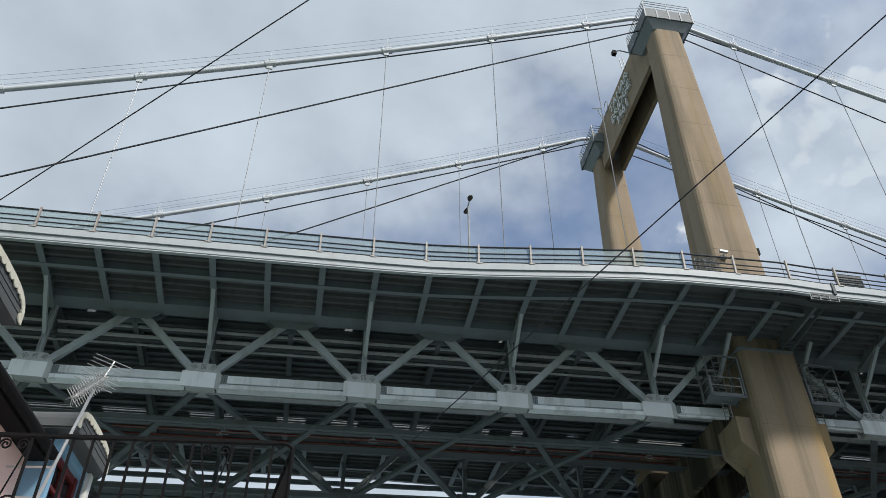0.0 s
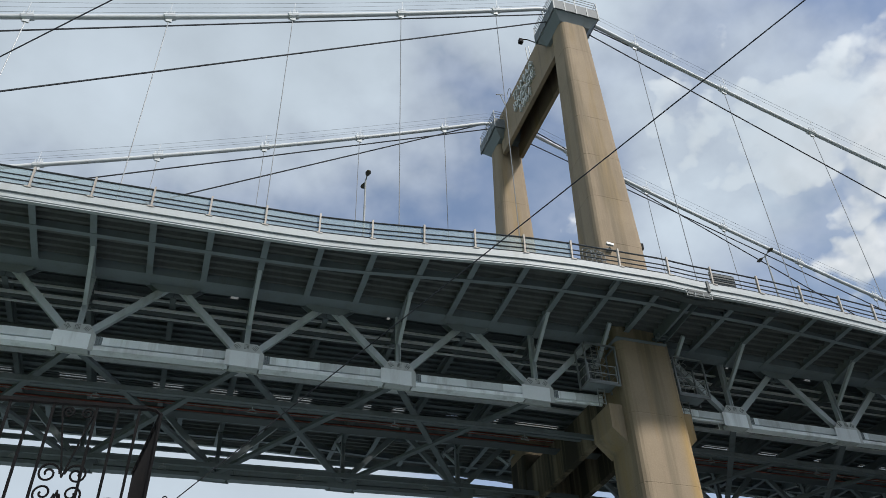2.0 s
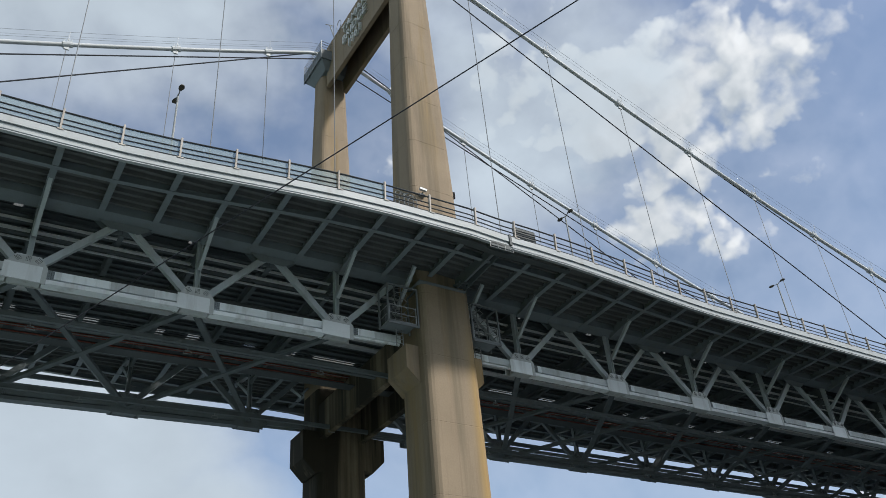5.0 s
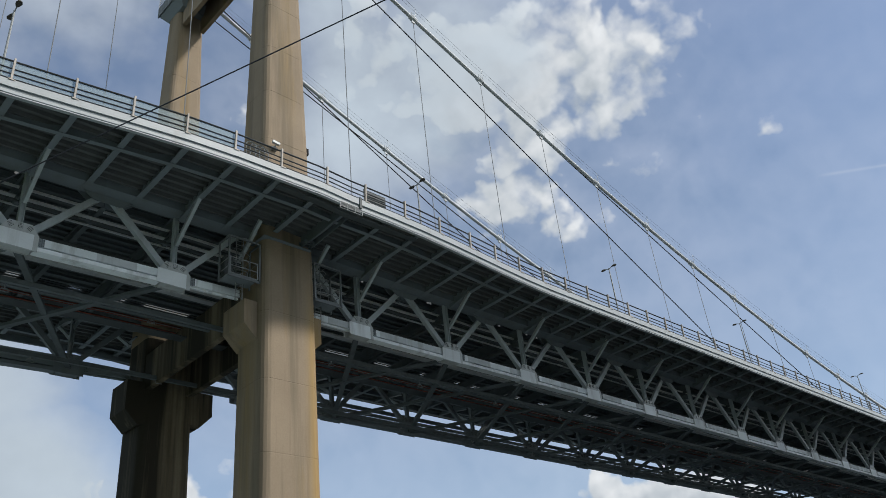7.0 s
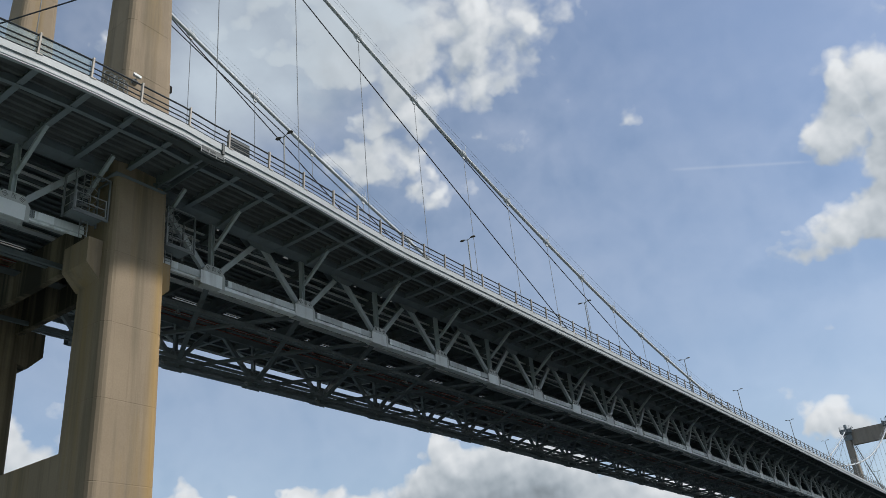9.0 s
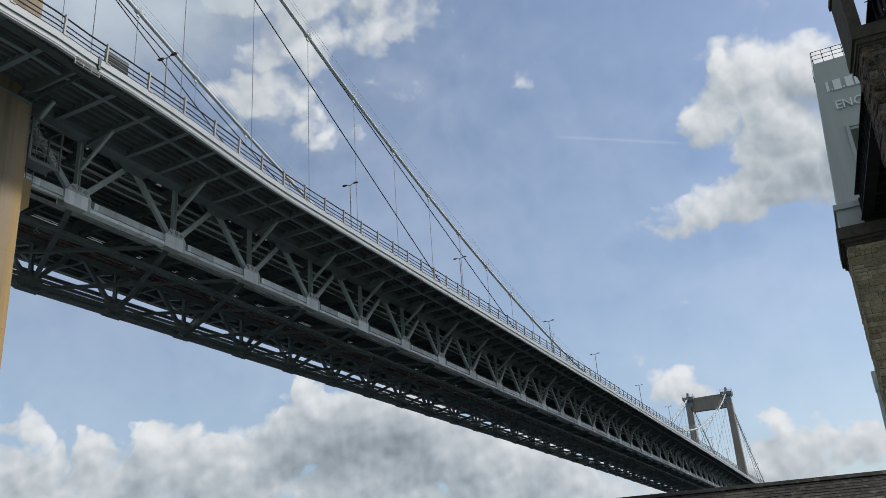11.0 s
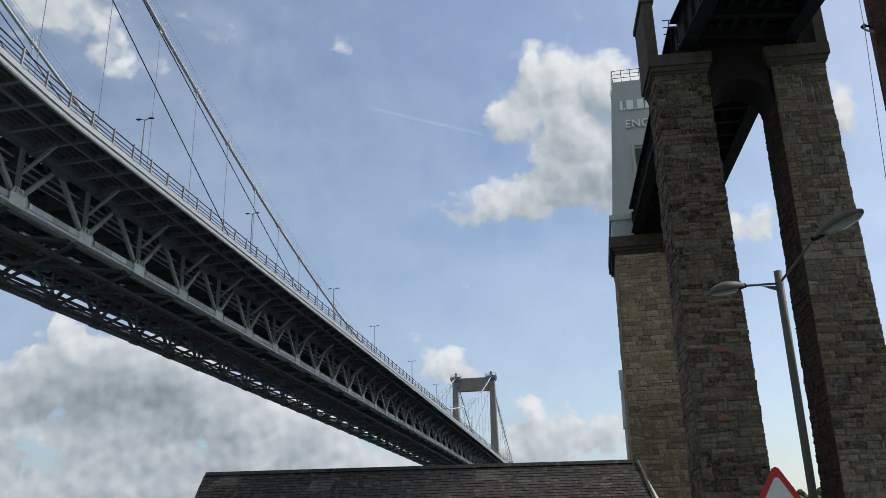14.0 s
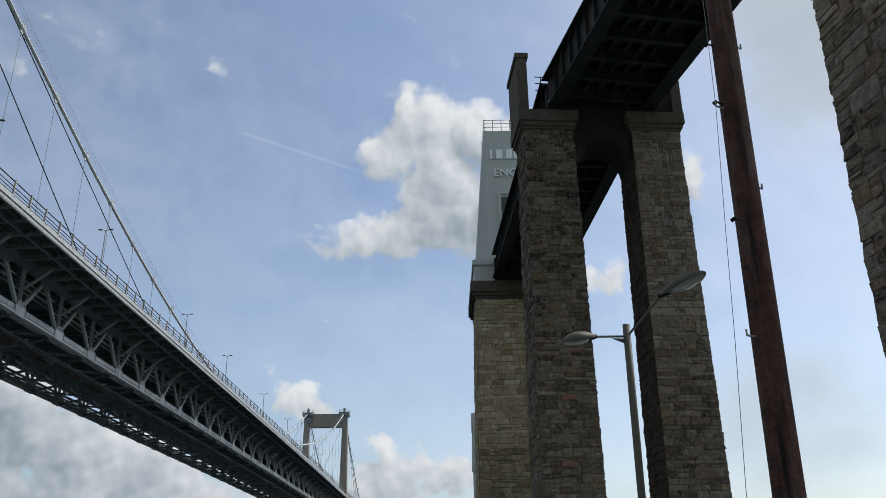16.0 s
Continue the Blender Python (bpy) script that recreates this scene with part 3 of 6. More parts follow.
def part(name, shape, mat, parent, label="", kind="", smooth=False):
    """Links a shape as one mesh under a thing or a part."""
    ob = new(name, shape if isinstance(shape, bpy.types.Mesh) else shape.mesh(name, mat, smooth))
    ob.parent = parent
    root = parent
    while root.parent:
        root = root.parent
    if parent == root:
        ob.matrix_parent_inverse = Matrix.Translation(-root.location)
    return tagged(ob, label, "", "", kind)


def solid(name, shape, mat, label, category, group="", kind="", smooth=False):
    return tagged(new(name, shape.mesh(name, mat, smooth)), label, category, group, kind)


# ---- ground and river ----
solid("ground", Shape().box(-1500, 5, -1500, 1500, -6.0, 0.0).box(330, 2600, -1500, 1500, -6.0, 0.0), GROUND,
      "dark gravel and grass river bank", "ground", kind="structure")
solid("water", Shape().box(4.9, 330.1, -1500, 1500, -6.0, -3.0), WATER, "grey tidal river between its banks", "water", kind="structure")

# ---- the suspension bridge ----
PANEL, WIDE, TOWER, SPAN = 9.144, 15.56, -7.3, 335.0
FAR = TOWER + SPAN
EDGE = 6.7                       # the cantilever's reach beyond the truss


def chord_z(x):
    """Middle of the lower chord's gussets along the bridge."""
    if x < TOWER:
        return 28.05 + 0.0262 * (x + 14.6)
    if x > FAR:
        return 28.05 - 0.0262 * (x - FAR - 7.3)
    return 28.08 + 0.55 * (1 - ((x - TOWER - SPAN / 2) / (SPAN / 2)) ** 2)


def cable_z(x):
    if x < TOWER or x > FAR:
        d = TOWER - x if x < TOWER else x - FAR
        return min(70.9, 71.6 - 0.483 * d + 0.00108 * d * d)
    return min(70.9, 36.6 + 0.001227 * (x - TOWER - SPAN / 2) ** 2)


SIDE_NODES = [-14.6 - k * PANEL for k in range(11)]
MAIN_NODES = [k * PANEL for k in range(36)]
FAR_NODES = [335.0 + k * PANEL for k in range(11)]
NODES = SIDE_NODES[::-1] + MAIN_NODES + FAR_NODES
RUNS = [SIDE_NODES[::-1], MAIN_NODES, FAR_NODES]
H = PANEL / 2
START, END = SIDE_NODES[-1] - H, FAR_NODES[-1] + H


def build_truss():
    t = thing("stiffening_truss", (NODES[0], 0, chord_z(NODES[0]) - 1.3), "grey painted steel bridge truss with pale lower chord and gussets", "bridge truss", "stiffening trusses")
    for run in RUNS:
        for i, x in enumerate(run):
            z = chord_z(x)
            g = Shape()
            for s in (-1, 1):
                y0 = s * 0.30
                g.plate([(x - 1.05, y0, z - 1.03), (x + 1.05, y0, z - 1.03), (x + 1.05, y0, z - 0.06), (x + 0.98, y0, z + 0.02), (x + 0.62, y0, z + 0.55), (x - 0.62, y0, z + 0.55), (x - 0.98, y0, z + 0.02), (x - 1.05, y0, z - 0.06)], (0, s * 0.05, 0))
            g.box(x - 0.8, x + 0.8, -0.3, 0.3, z - 0.98, z - 0.75)
            gus = part("gusset", g, GUSSET, t, "grey bolted gusset plate")
            for s in (-1, 1):
                part("cover_plate", Shape().box(x - 1.13, x + 0.78, *sorted((s * 0.352, s * 0.364)), z - 1.0, z - 0.03), PALE, gus, "freshly painted pale cover plate")
            if -65 < x < 80:
                bolt = Shape()
                for gx, gz, dx, dz in ((-0.52, 0.28, -0.6, 0.8), (0.52, 0.28, 0.6, 0.8), (0.0, 0.32, 0.0, 1.0)):
                    for r_ in range(4):
                        for q_ in (-1.5, -0.5, 0.5, 1.5):
                            bx, bz = x + gx + dx * (r_ - 1.5) * 0.085 + dz * q_ * 0.075, z + gz + dz * (r_ - 1.5) * 0.085 - dx * q_ * 0.075
                            bolt.box(bx - 0.018, bx + 0.018, -0.372, -0.35, bz - 0.018, bz + 0.018)
                for k_ in range(12):
                    for q_ in range(2):
                        bx, bz = x + 1.16 + 0.10 * q_ + (0.11 if k_ % 4 in (1, 2) else 0.0), z - 0.10 - 0.044 * k_
                        bolt.box(bx - 0.016, bx + 0.016, -0.262, -0.24, bz - 0.016, bz + 0.016)
                part("bolts", bolt, DARKPAINT, gus, "dark bolt heads", kind="stuff")
                part("splice_plate", Shape().box(x + 1.06, x + 1.42, -0.252, -0.241, z - 0.57, z - 0.09), PAINT, gus)
            part("vertical", Shape().ibeam((x, 0, z + 0.2), (x, 0, z + 4.2), 0.34, 0.3, 0.05, 0.06, (1, 0, 0)), TRUSSPAINT, t)
            for s in (-1, 1):
                part("diagonal", Shape().beam((x + s * 0.55, 0, z + 0.15), (x + s * (H - 0.25), 0, chord_z(x + s * H) + 4.0), 0.40, 0.30, (0, 1, 0)), TRUSSPAINT, t)
            # lower chord on to the next gusset, or to the bearing at the tower
            ends = [x + PANEL] if i + 1 < len(run) else []
            if not ends:
                ends = [x + (4.6 if run is not RUNS[2] else H)]
            if i == 0:
                ends.append(x - (4.6 if run is not RUNS[0] else H))
            for e in ends:
                za, zb, s = z, chord_z(e), 1 if e > x else -1
                a, b = x + s * 0.9, e - s * (0.9 if abs(e - x) > PANEL - 0.1 else 0)
                c = Shape()
                cuts = (0.0, 0.12, 0.47, 0.80, 1.0) if s > 0 else (0.0, 0.55, 1.0)
                for f0, f1 in zip(cuts, cuts[1:]):
                    part("chord_plate", Shape().beam((a + (b - a) * f0, 0, za + (zb - za) * f0 - 0.33), (a + (b - a) * f1, 0, za + (zb - za) * f1 - 0.33), 0.48, 0.50), CHORD, t)
                c.beam((a, 0, za - 0.64), (b, 0, zb - 0.64), 0.16, 0.14)
                if abs(e - x) > PANEL - 0.1:
                    c.beam((a, 0, za - 0.83), (b, 0, zb - 0.83), 0.62, 0.24)
                part("lower_chord", c, PALE, t, "pale painted bottom flange of the lower chord")
                part("upper_chord", Shape().beam((x, 0, za + 4.32), (e, 0, zb + 4.32), 0.46, 0.46), PAINT, t)
            g = Shape()
            xm, zm = x + H, chord_z(x + H)
            if i + 1 < len(run):
                for s in (-1, 1):
                    g.plate([(xm - 1.75, s * 0.24, zm + 4.12), (xm - 1.15, s * 0.24, zm + 3.62), (xm - 0.75, s * 0.24, zm + 3.42), (xm + 0.75, s * 0.24, zm + 3.42), (xm + 1.15, s * 0.24, zm + 3.62), (xm + 1.75, s * 0.24, zm + 4.12)], (0, s * 0.04, 0))
                part("upper_gusset", g, PAINT, t)
    return t


truss = build_truss()
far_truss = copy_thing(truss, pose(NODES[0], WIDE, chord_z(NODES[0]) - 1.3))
# the far side's shade is put into its colour: pale plates turn darker grey
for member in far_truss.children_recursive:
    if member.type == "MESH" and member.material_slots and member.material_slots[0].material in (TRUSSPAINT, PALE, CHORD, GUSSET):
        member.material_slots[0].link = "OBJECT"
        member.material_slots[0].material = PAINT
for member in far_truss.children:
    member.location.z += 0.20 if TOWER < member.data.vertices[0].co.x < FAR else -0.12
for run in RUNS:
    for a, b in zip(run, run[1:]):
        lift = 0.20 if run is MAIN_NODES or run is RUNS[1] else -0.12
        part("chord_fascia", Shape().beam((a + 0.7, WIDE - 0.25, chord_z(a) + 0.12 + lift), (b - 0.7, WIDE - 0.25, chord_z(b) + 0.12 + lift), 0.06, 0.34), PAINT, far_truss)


def build_floor():
    """Cross beams, sway frames, laterals, stringers and services between the trusses."""
    f = thing("bridge_floor", (NODES[0], WIDE / 2, chord_z(NODES[0])), "dark steel floor framing and bracing under the roadway", "bridge floor")
    for run in RUNS:
        for i, x in enumerate(run):
            z = chord_z(x)
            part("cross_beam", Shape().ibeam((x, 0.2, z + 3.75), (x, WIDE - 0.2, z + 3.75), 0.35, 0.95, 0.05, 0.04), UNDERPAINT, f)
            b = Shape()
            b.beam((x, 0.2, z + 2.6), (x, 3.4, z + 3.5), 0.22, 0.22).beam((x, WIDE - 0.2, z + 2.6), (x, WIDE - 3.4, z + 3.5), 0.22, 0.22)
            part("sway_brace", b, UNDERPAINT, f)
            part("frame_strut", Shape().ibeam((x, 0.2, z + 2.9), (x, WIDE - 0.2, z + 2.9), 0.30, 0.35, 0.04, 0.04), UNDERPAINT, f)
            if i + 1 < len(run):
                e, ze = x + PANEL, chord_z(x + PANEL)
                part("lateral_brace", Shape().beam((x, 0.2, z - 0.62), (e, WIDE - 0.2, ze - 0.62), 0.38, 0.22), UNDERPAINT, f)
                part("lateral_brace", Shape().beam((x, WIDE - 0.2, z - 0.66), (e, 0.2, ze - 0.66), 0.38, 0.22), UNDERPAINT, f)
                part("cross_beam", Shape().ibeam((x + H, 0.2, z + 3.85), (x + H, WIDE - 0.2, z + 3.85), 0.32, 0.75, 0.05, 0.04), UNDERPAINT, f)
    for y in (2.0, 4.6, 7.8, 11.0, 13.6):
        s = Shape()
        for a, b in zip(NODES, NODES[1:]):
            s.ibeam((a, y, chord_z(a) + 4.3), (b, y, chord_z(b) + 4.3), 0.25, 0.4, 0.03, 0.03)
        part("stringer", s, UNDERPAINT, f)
    # maintenance walkway, gantry rails, pipes and conduits
    for name, y, dz, w, h, mat in (("gantry_rail", 3.0, -1.35, 0.22, 0.3, UNDERPAINT), ("gantry_rail", 12.6, -1.35, 0.22, 0.3, UNDERPAINT), ("cable_tray", 5.6, 1.9, 0.5, 0.12, TRAY), ("cable_tray", 3.4, 1.3, 0.45, 0.10, TRAY),
                                   ("cable_tray", 1.3, 3.1, 0.35, 0.10, TRAY), ("cable_tray", 0.75, 3.45, 0.12, 0.14, TRAY), ("conduit", 1.6, 2.75, 0.10, 0.10, TRAY), ("conduit", 1.0, 2.7, 0.14, 0.14, DARKPAINT), ("walkway", 8.6, 0.2, 0.9, 0.08, DARKPAINT),
                                   ("walkway_rail", 8.15, 1.2, 0.05, 0.05, GALV), ("walkway_rail", 9.05, 1.2, 0.05, 0.05, GALV), ("edge_rail", 17.5, 1.80, 0.16, 0.36, PAINT), ("edge_rail", 5.0, -0.5, 0.3, 0.3, UNDERPAINT)):
        s = Shape()
        for a, b in zip(NODES, NODES[1:]):
            s.beam((a, y, chord_z(a) + dz), (b, y, chord_z(b) + dz), w, h)
        part(name, s, mat, f)
    for y, dz, r in ((9.7, 1.55, 0.11), (10.1, 1.25, 0.09)):
        part("service_pipe", Shape().tube([(x, y, chord_z(x) + dz) for x in NODES], r, 8), REDPIPE, f, "red oxide service pipe")
    for y, dz, r in ((12.0, 2.2, 0.16), (4.0, 2.6, 0.12)):
        part("service_pipe", Shape().tube([(x, y, chord_z(x) + dz) for x in NODES], r, 8), DARKPAINT, f, "dark grey service pipe")
    s = Shape()
    for x in NODES:
        s.beam((x + 2, 9.7, chord_z(x) + 1.4), (x + 2, 9.7, chord_z(x) + 3.6), 0.06, 0.06).beam((x + 6, 5.6, chord_z(x) + 1.9), (x + 6, 5.6, chord_z(x) + 3.6), 0.06, 0.06)
    part("pipe_hanger", s, GALV, f, kind="stuff")
    deck = Shape()
    line = [START] + NODES + [END]
    for a, b in zip(line, line[1:]):
        for y0, y1 in ((1.1, 12.30), (13.62, WIDE - 1.1)):
            deck.beam((a, (y0 + y1) / 2, chord_z(a) + 4.62), (b, (y0 + y1) / 2, chord_z(b) + 4.62), y1 - y0, 0.2)
    # dark grey carries the shade in the void above the bracing
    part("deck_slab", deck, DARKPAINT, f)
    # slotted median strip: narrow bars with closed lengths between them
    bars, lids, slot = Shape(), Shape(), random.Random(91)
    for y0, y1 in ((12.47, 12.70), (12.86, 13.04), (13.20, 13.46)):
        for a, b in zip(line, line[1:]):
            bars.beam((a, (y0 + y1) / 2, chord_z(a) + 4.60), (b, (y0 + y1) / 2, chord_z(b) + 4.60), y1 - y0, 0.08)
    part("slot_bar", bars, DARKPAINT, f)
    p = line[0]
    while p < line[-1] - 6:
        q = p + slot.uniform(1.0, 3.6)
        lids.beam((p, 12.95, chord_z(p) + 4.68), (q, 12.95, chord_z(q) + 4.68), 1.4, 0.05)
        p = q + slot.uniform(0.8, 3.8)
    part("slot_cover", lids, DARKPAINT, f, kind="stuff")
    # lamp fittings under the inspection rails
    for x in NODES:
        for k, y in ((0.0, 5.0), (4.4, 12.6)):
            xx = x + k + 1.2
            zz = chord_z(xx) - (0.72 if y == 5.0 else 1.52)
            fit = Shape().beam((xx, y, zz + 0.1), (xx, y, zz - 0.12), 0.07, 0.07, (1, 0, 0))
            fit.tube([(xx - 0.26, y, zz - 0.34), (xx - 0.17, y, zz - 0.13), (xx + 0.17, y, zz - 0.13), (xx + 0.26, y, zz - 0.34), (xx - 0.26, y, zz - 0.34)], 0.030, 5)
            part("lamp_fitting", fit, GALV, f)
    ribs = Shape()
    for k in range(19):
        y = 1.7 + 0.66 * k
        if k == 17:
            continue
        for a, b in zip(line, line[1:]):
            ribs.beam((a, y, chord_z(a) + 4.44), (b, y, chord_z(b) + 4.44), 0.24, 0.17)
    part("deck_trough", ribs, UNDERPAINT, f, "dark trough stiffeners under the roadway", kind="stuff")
    rng = random.Random(17)
    for y0, y1, y2 in ((-0.55, 0.72, 1.12), (WIDE + 0.55, WIDE - 0.72, WIDE - 1.12)):
        strip, cover = Shape(), Shape()
        for a, b in zip(line, line[1:]):
            strip.beam((a, (y0 + y1) / 2, chord_z(a) + 4.66), (b, (y0 + y1) / 2, chord_z(b) + 4.66), abs(y1 - y0), 0.1)
            p = a
            while p < b - 0.2:
                q = min(p + rng.uniform(1.0, 3.4), b)
                cover.beam((p, (y1 + y2) / 2, chord_z(p) + 4.64), (q, (y1 + y2) / 2, chord_z(q) + 4.64), 0.44, 0.06)
                p = q + rng.choice((0.03, 0.03, 0.03, 0.22, 0.5))
        part("edge_strip", strip, DARKPAINT, f)
        part("cover_plate", cover, DARKPAINT, f, kind="stuff")
    return f


build_floor()


def ease(f):
    f = min(1.0, max(0.0, f))
    return f * f * (3 - 2 * f)


def deck_edge(x):
    """Plan of the footway's edge: it swings out round each tower."""
    if x > TOWER + SPAN / 2:
        x = 2 * TOWER + SPAN - x
    if x < TOWER:
        return 5.98 + 1.42 * ease((x + 32.0) / 18.0)
    return 6.28 + 1.12 * ease((16.5 - x) / 20.0)


def edge_of(x, side):
    """Reach of one cantilever; the far one is narrower over the river."""
    if side < 0:
        return deck_edge(x)
    mid = x if x < TOWER + SPAN / 2 else 2 * TOWER + SPAN - x
    return deck_edge(x) - 0.2 - 1.2 * ease((mid - TOWER) / 20.0)


RIBS = [-14.6 - 10 * PANEL + k * PANEL / 3 for k in range(31)] + [k * PANEL / 3 - 2 * 3.048 for k in range(109)] + [335.0 + k * PANEL / 3 for k in range(31)]
RIBS = sorted(set(round(r, 3) for r in RIBS + [-14.6 + 3.048, -14.6 + 6.1]))
# railing posts stand on their own spacing
POSTS = [-14.75 - 3.07 * k for k in range(30)] + [-11.5, -8.0, -4.85, -1.3, 2.2, 5.6] + [8.62 + 3.03 * k for k in range(136)]
POSTS = sorted(POSTS)


def build_cantilever(side):
    """The lane and footway hung outside one truss; side -1 is the near one."""
    south = side < 0
    base_y = 0.0 if south else WIDE
    c = thing("cantilever_deck", (RIBS[0], base_y, chord_z(RIBS[0]) + 3.5), "grey steel cantilevered lane on tapered ribs and raking struts", "bridge deck", "cantilever decks")

    foot = 3.865 if south else 4.10

    def out(d):
        return base_y + side * d

    def rect(x, d0, d1, z0, z1):
        z = chord_z(x)
        return [(x, out(d0), z + z0), (x, out(d1), z + z0), (x, out(d1), z + z1), (x, out(d0), z + z1)]

    dk = Shape().ribbon([rect(x, 0.6, edge_of(x, side), 4.55, 4.70) for x in RIBS])
    st = Shape()
    for k in range(8):
        d = 1.45 + 0.60 * k
        st.ribbon([[(x, out(d + w), chord_z(x) + dz) for w, dz in ((-0.17, 4.549), (-0.09, 4.33), (0.09, 4.33), (0.17, 4.549))] for x in RIBS])
    fa = Shape().ribbon([rect(x, edge_of(x, side) - 0.05, edge_of(x, side) + 0.05, foot + 0.055, 4.82) for x in RIBS])
    fl = Shape().ribbon([rect(x, edge_of(x, side) + 0.052, edge_of(x, side) + 0.13, 4.40, 4.85) for x in RIBS])
    lip = Shape().ribbon([rect(x, edge_of(x, side) - 0.11, edge_of(x, side) + 0.12, foot, foot + 0.053) for x in RIBS])
    mid = Shape().ribbon([rect(x, edge_of(x, side) + 0.052, edge_of(x, side) + 0.085, foot + 0.155, foot + 0.335) for x in RIBS])
    sr = Shape().ribbon([rect(x, edge_of(x, side) - 2.15, edge_of(x, side) - 1.85, 3.93, 3.96) for x in RIBS]).ribbon([rect(x, edge_of(x, side) - 2.015, edge_of(x, side) - 1.985, 3.96, 4.548) for x in RIBS])
    ed = Shape().ribbon([rect(x, 0.21, 1.15, 3.93, 4.548) for x in RIBS])
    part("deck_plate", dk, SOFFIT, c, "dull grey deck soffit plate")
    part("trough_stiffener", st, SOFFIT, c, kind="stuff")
    part("fascia", fa, PAINT, c)
    part("kerb_fascia", fl, EDGEPAINT, c, "pale grey painted edge fascia")
    part("stringer", sr, PAINT, c)
    part("edge_beam", ed, PAINT, c)
    part("bottom_lip", lip, EDGEPAINT, c, "pale grey bottom flange of the fascia")
    part("drip_rail", mid, EDGEPAINT, c)
    node_set = {round(x, 2) for x in NODES}
    for x in RIBS:
        z, e = chord_z(x), edge_of(x, side)
        main = round(x, 2) in node_set
        r = Shape()
        deep = 1.05 if main else 0.62
        for w, d0, d1 in ((0.04, 0, 0), (0.36, 1, 1)):
            if d0 == 0:
                r.plate([(x - 0.02, out(0.6), z + 4.5), (x - 0.02, out(e - 0.06), z + 4.5), (x - 0.02, out(e - 0.06), z + 4.10), (x - 0.02, out(3.0), z + 3.96), (x - 0.02, out(0.6), z + 4.55 - deep)], (0.04, 0, 0))
            else:
                r.beam((x, out(e - 0.06), z + 4.08), (x, out(3.0), z + 3.94), w, 0.04)
                r.beam((x, out(3.0), z + 3.94), (x, out(0.6), z + 4.53 - deep), w, 0.04)
        part("rib", r, PAINT, c)
        if main:
            part("raking_strut", Shape().beam((x, out(0.25), z + 1.9), (x, out(3.0), z + 4.05), 0.22, 0.24), TRUSSPAINT, c)
    for x in (TOWER - 2.75, TOWER + 2.75, FAR - 2.75, FAR + 2.75):
        z = chord_z(x)
        part("raking_strut", Shape().beam((x, out(0.25), z + 2.2), (x, out(2.7), z + 4.02), 0.22, 0.24), TRUSSPAINT, c)
    # movement joint: paired deep ribs, brackets and a hanging gutter
    for x0 in (TOWER + 1.2, FAR - 1.2):
        for dx in (-0.32, 0.32):
            x = x0 + dx
            z, e = chord_z(x), edge_of(x, side)
            part("joint_rib", Shape().plate([(x, out(1.2), z + 4.5), (x, out(e - 0.1), z + 4.5), (x, out(e - 0.1), z + 3.80), (x, out(1.2), z + 3.45)], (0.05, 0, 0)), UNDERPAINT, c, "deep rib beside the movement joint")
        for k in range(5):
            d = 1.5 + 0.32 * k
            part("joint_bracket", Shape().box(x0 - 0.55, x0 + 0.55, *sorted((out(d), out(d + 0.07))), chord_z(x0) + 3.62, chord_z(x0) + 3.80), UNDERPAINT, c)
        part("shelf_plate", Shape().box(x0 - 3.4, x0 + 0.4, *sorted((out(0.62), out(2.3))), chord_z(x0) + 3.36, chord_z(x0) + 3.42), PAINT, c)
    xs = [x for x in RIBS if TOWER - 5 < x < TOWER + 9]
    part("gutter", Shape().ribbon([rect(x, edge_of(x, side) - 0.75, edge_of(x, side) - 0.30, 3.60 + 0.25 * min(1.0, abs(x - TOWER - 1.0) / 8.0), 3.84) for x in xs]), DARKPAINT, c, "dark drainage gutter under the deck edge")
    return c


build_cantilever(-1)
build_cantilever(1)


def build_railing(side):
    base_y = 0.0 if side < 0 else WIDE
    r = thing("bridge_railing", (RIBS[0], base_y + side * EDGE, chord_z(RIBS[0]) + 4.8), "grey steel parapet railing with horizontal rails", "railing", "bridge railings")

    def at(x, dz, o=0.0):
        return (x, base_y + side * (edge_of(x, side) - 0.10 + o), chord_z(x) + 4.83 + dz)

    for x in POSTS:
        p = Shape().beam(at(x, -0.1), at(x, 1.52, 0.08), 0.10, 0.16, (0, 1, 0))
        p.beam(at(x, -0.02, 0.12), at(x, 0.05, 0.12), 0.34, 0.3, (0, 1, 0))
        part("post", p, POSTPAINT, r)
    for dz, w in ((1.42, 0.10), (0.92, 0.075), (0.58, 0.075), (0.26, 0.075)):
        part("rail", Shape().tube([at(x, dz, -0.02) for x in RIBS], w * 0.55, 6), RAILDARK if side < 0 else GALV, r)
    for a, b in zip(POSTS, POSTS[1:]):
        if b < -13 and side < 0:
            for z0, z1 in ((0.965, 1.36), (0.63, 0.87), (0.31, 0.53), (0.05, 0.21)):
                s = Shape()
                s.add([at(a + 0.06, z1, -0.06), at(b - 0.06, z1, -0.06), at(b - 0.06, z0, -0.06), at(a + 0.06, z0, -0.06),
                       at(a + 0.06, z1, -0.03), at(b - 0.06, z1, -0.03), at(b - 0.06, z0, -0.03), at(a + 0.06, z0, -0.03)],
                      [(0, 1, 2, 3), (7, 6, 5, 4), (0, 4, 5, 1), (1, 5, 6, 2), (2, 6, 7, 3), (3, 7, 4, 0)])
                part("wind_panel", s, SCREEN, r, "pale translucent wind screen panel")
    return r


build_railing(-1)
build_railing(1)


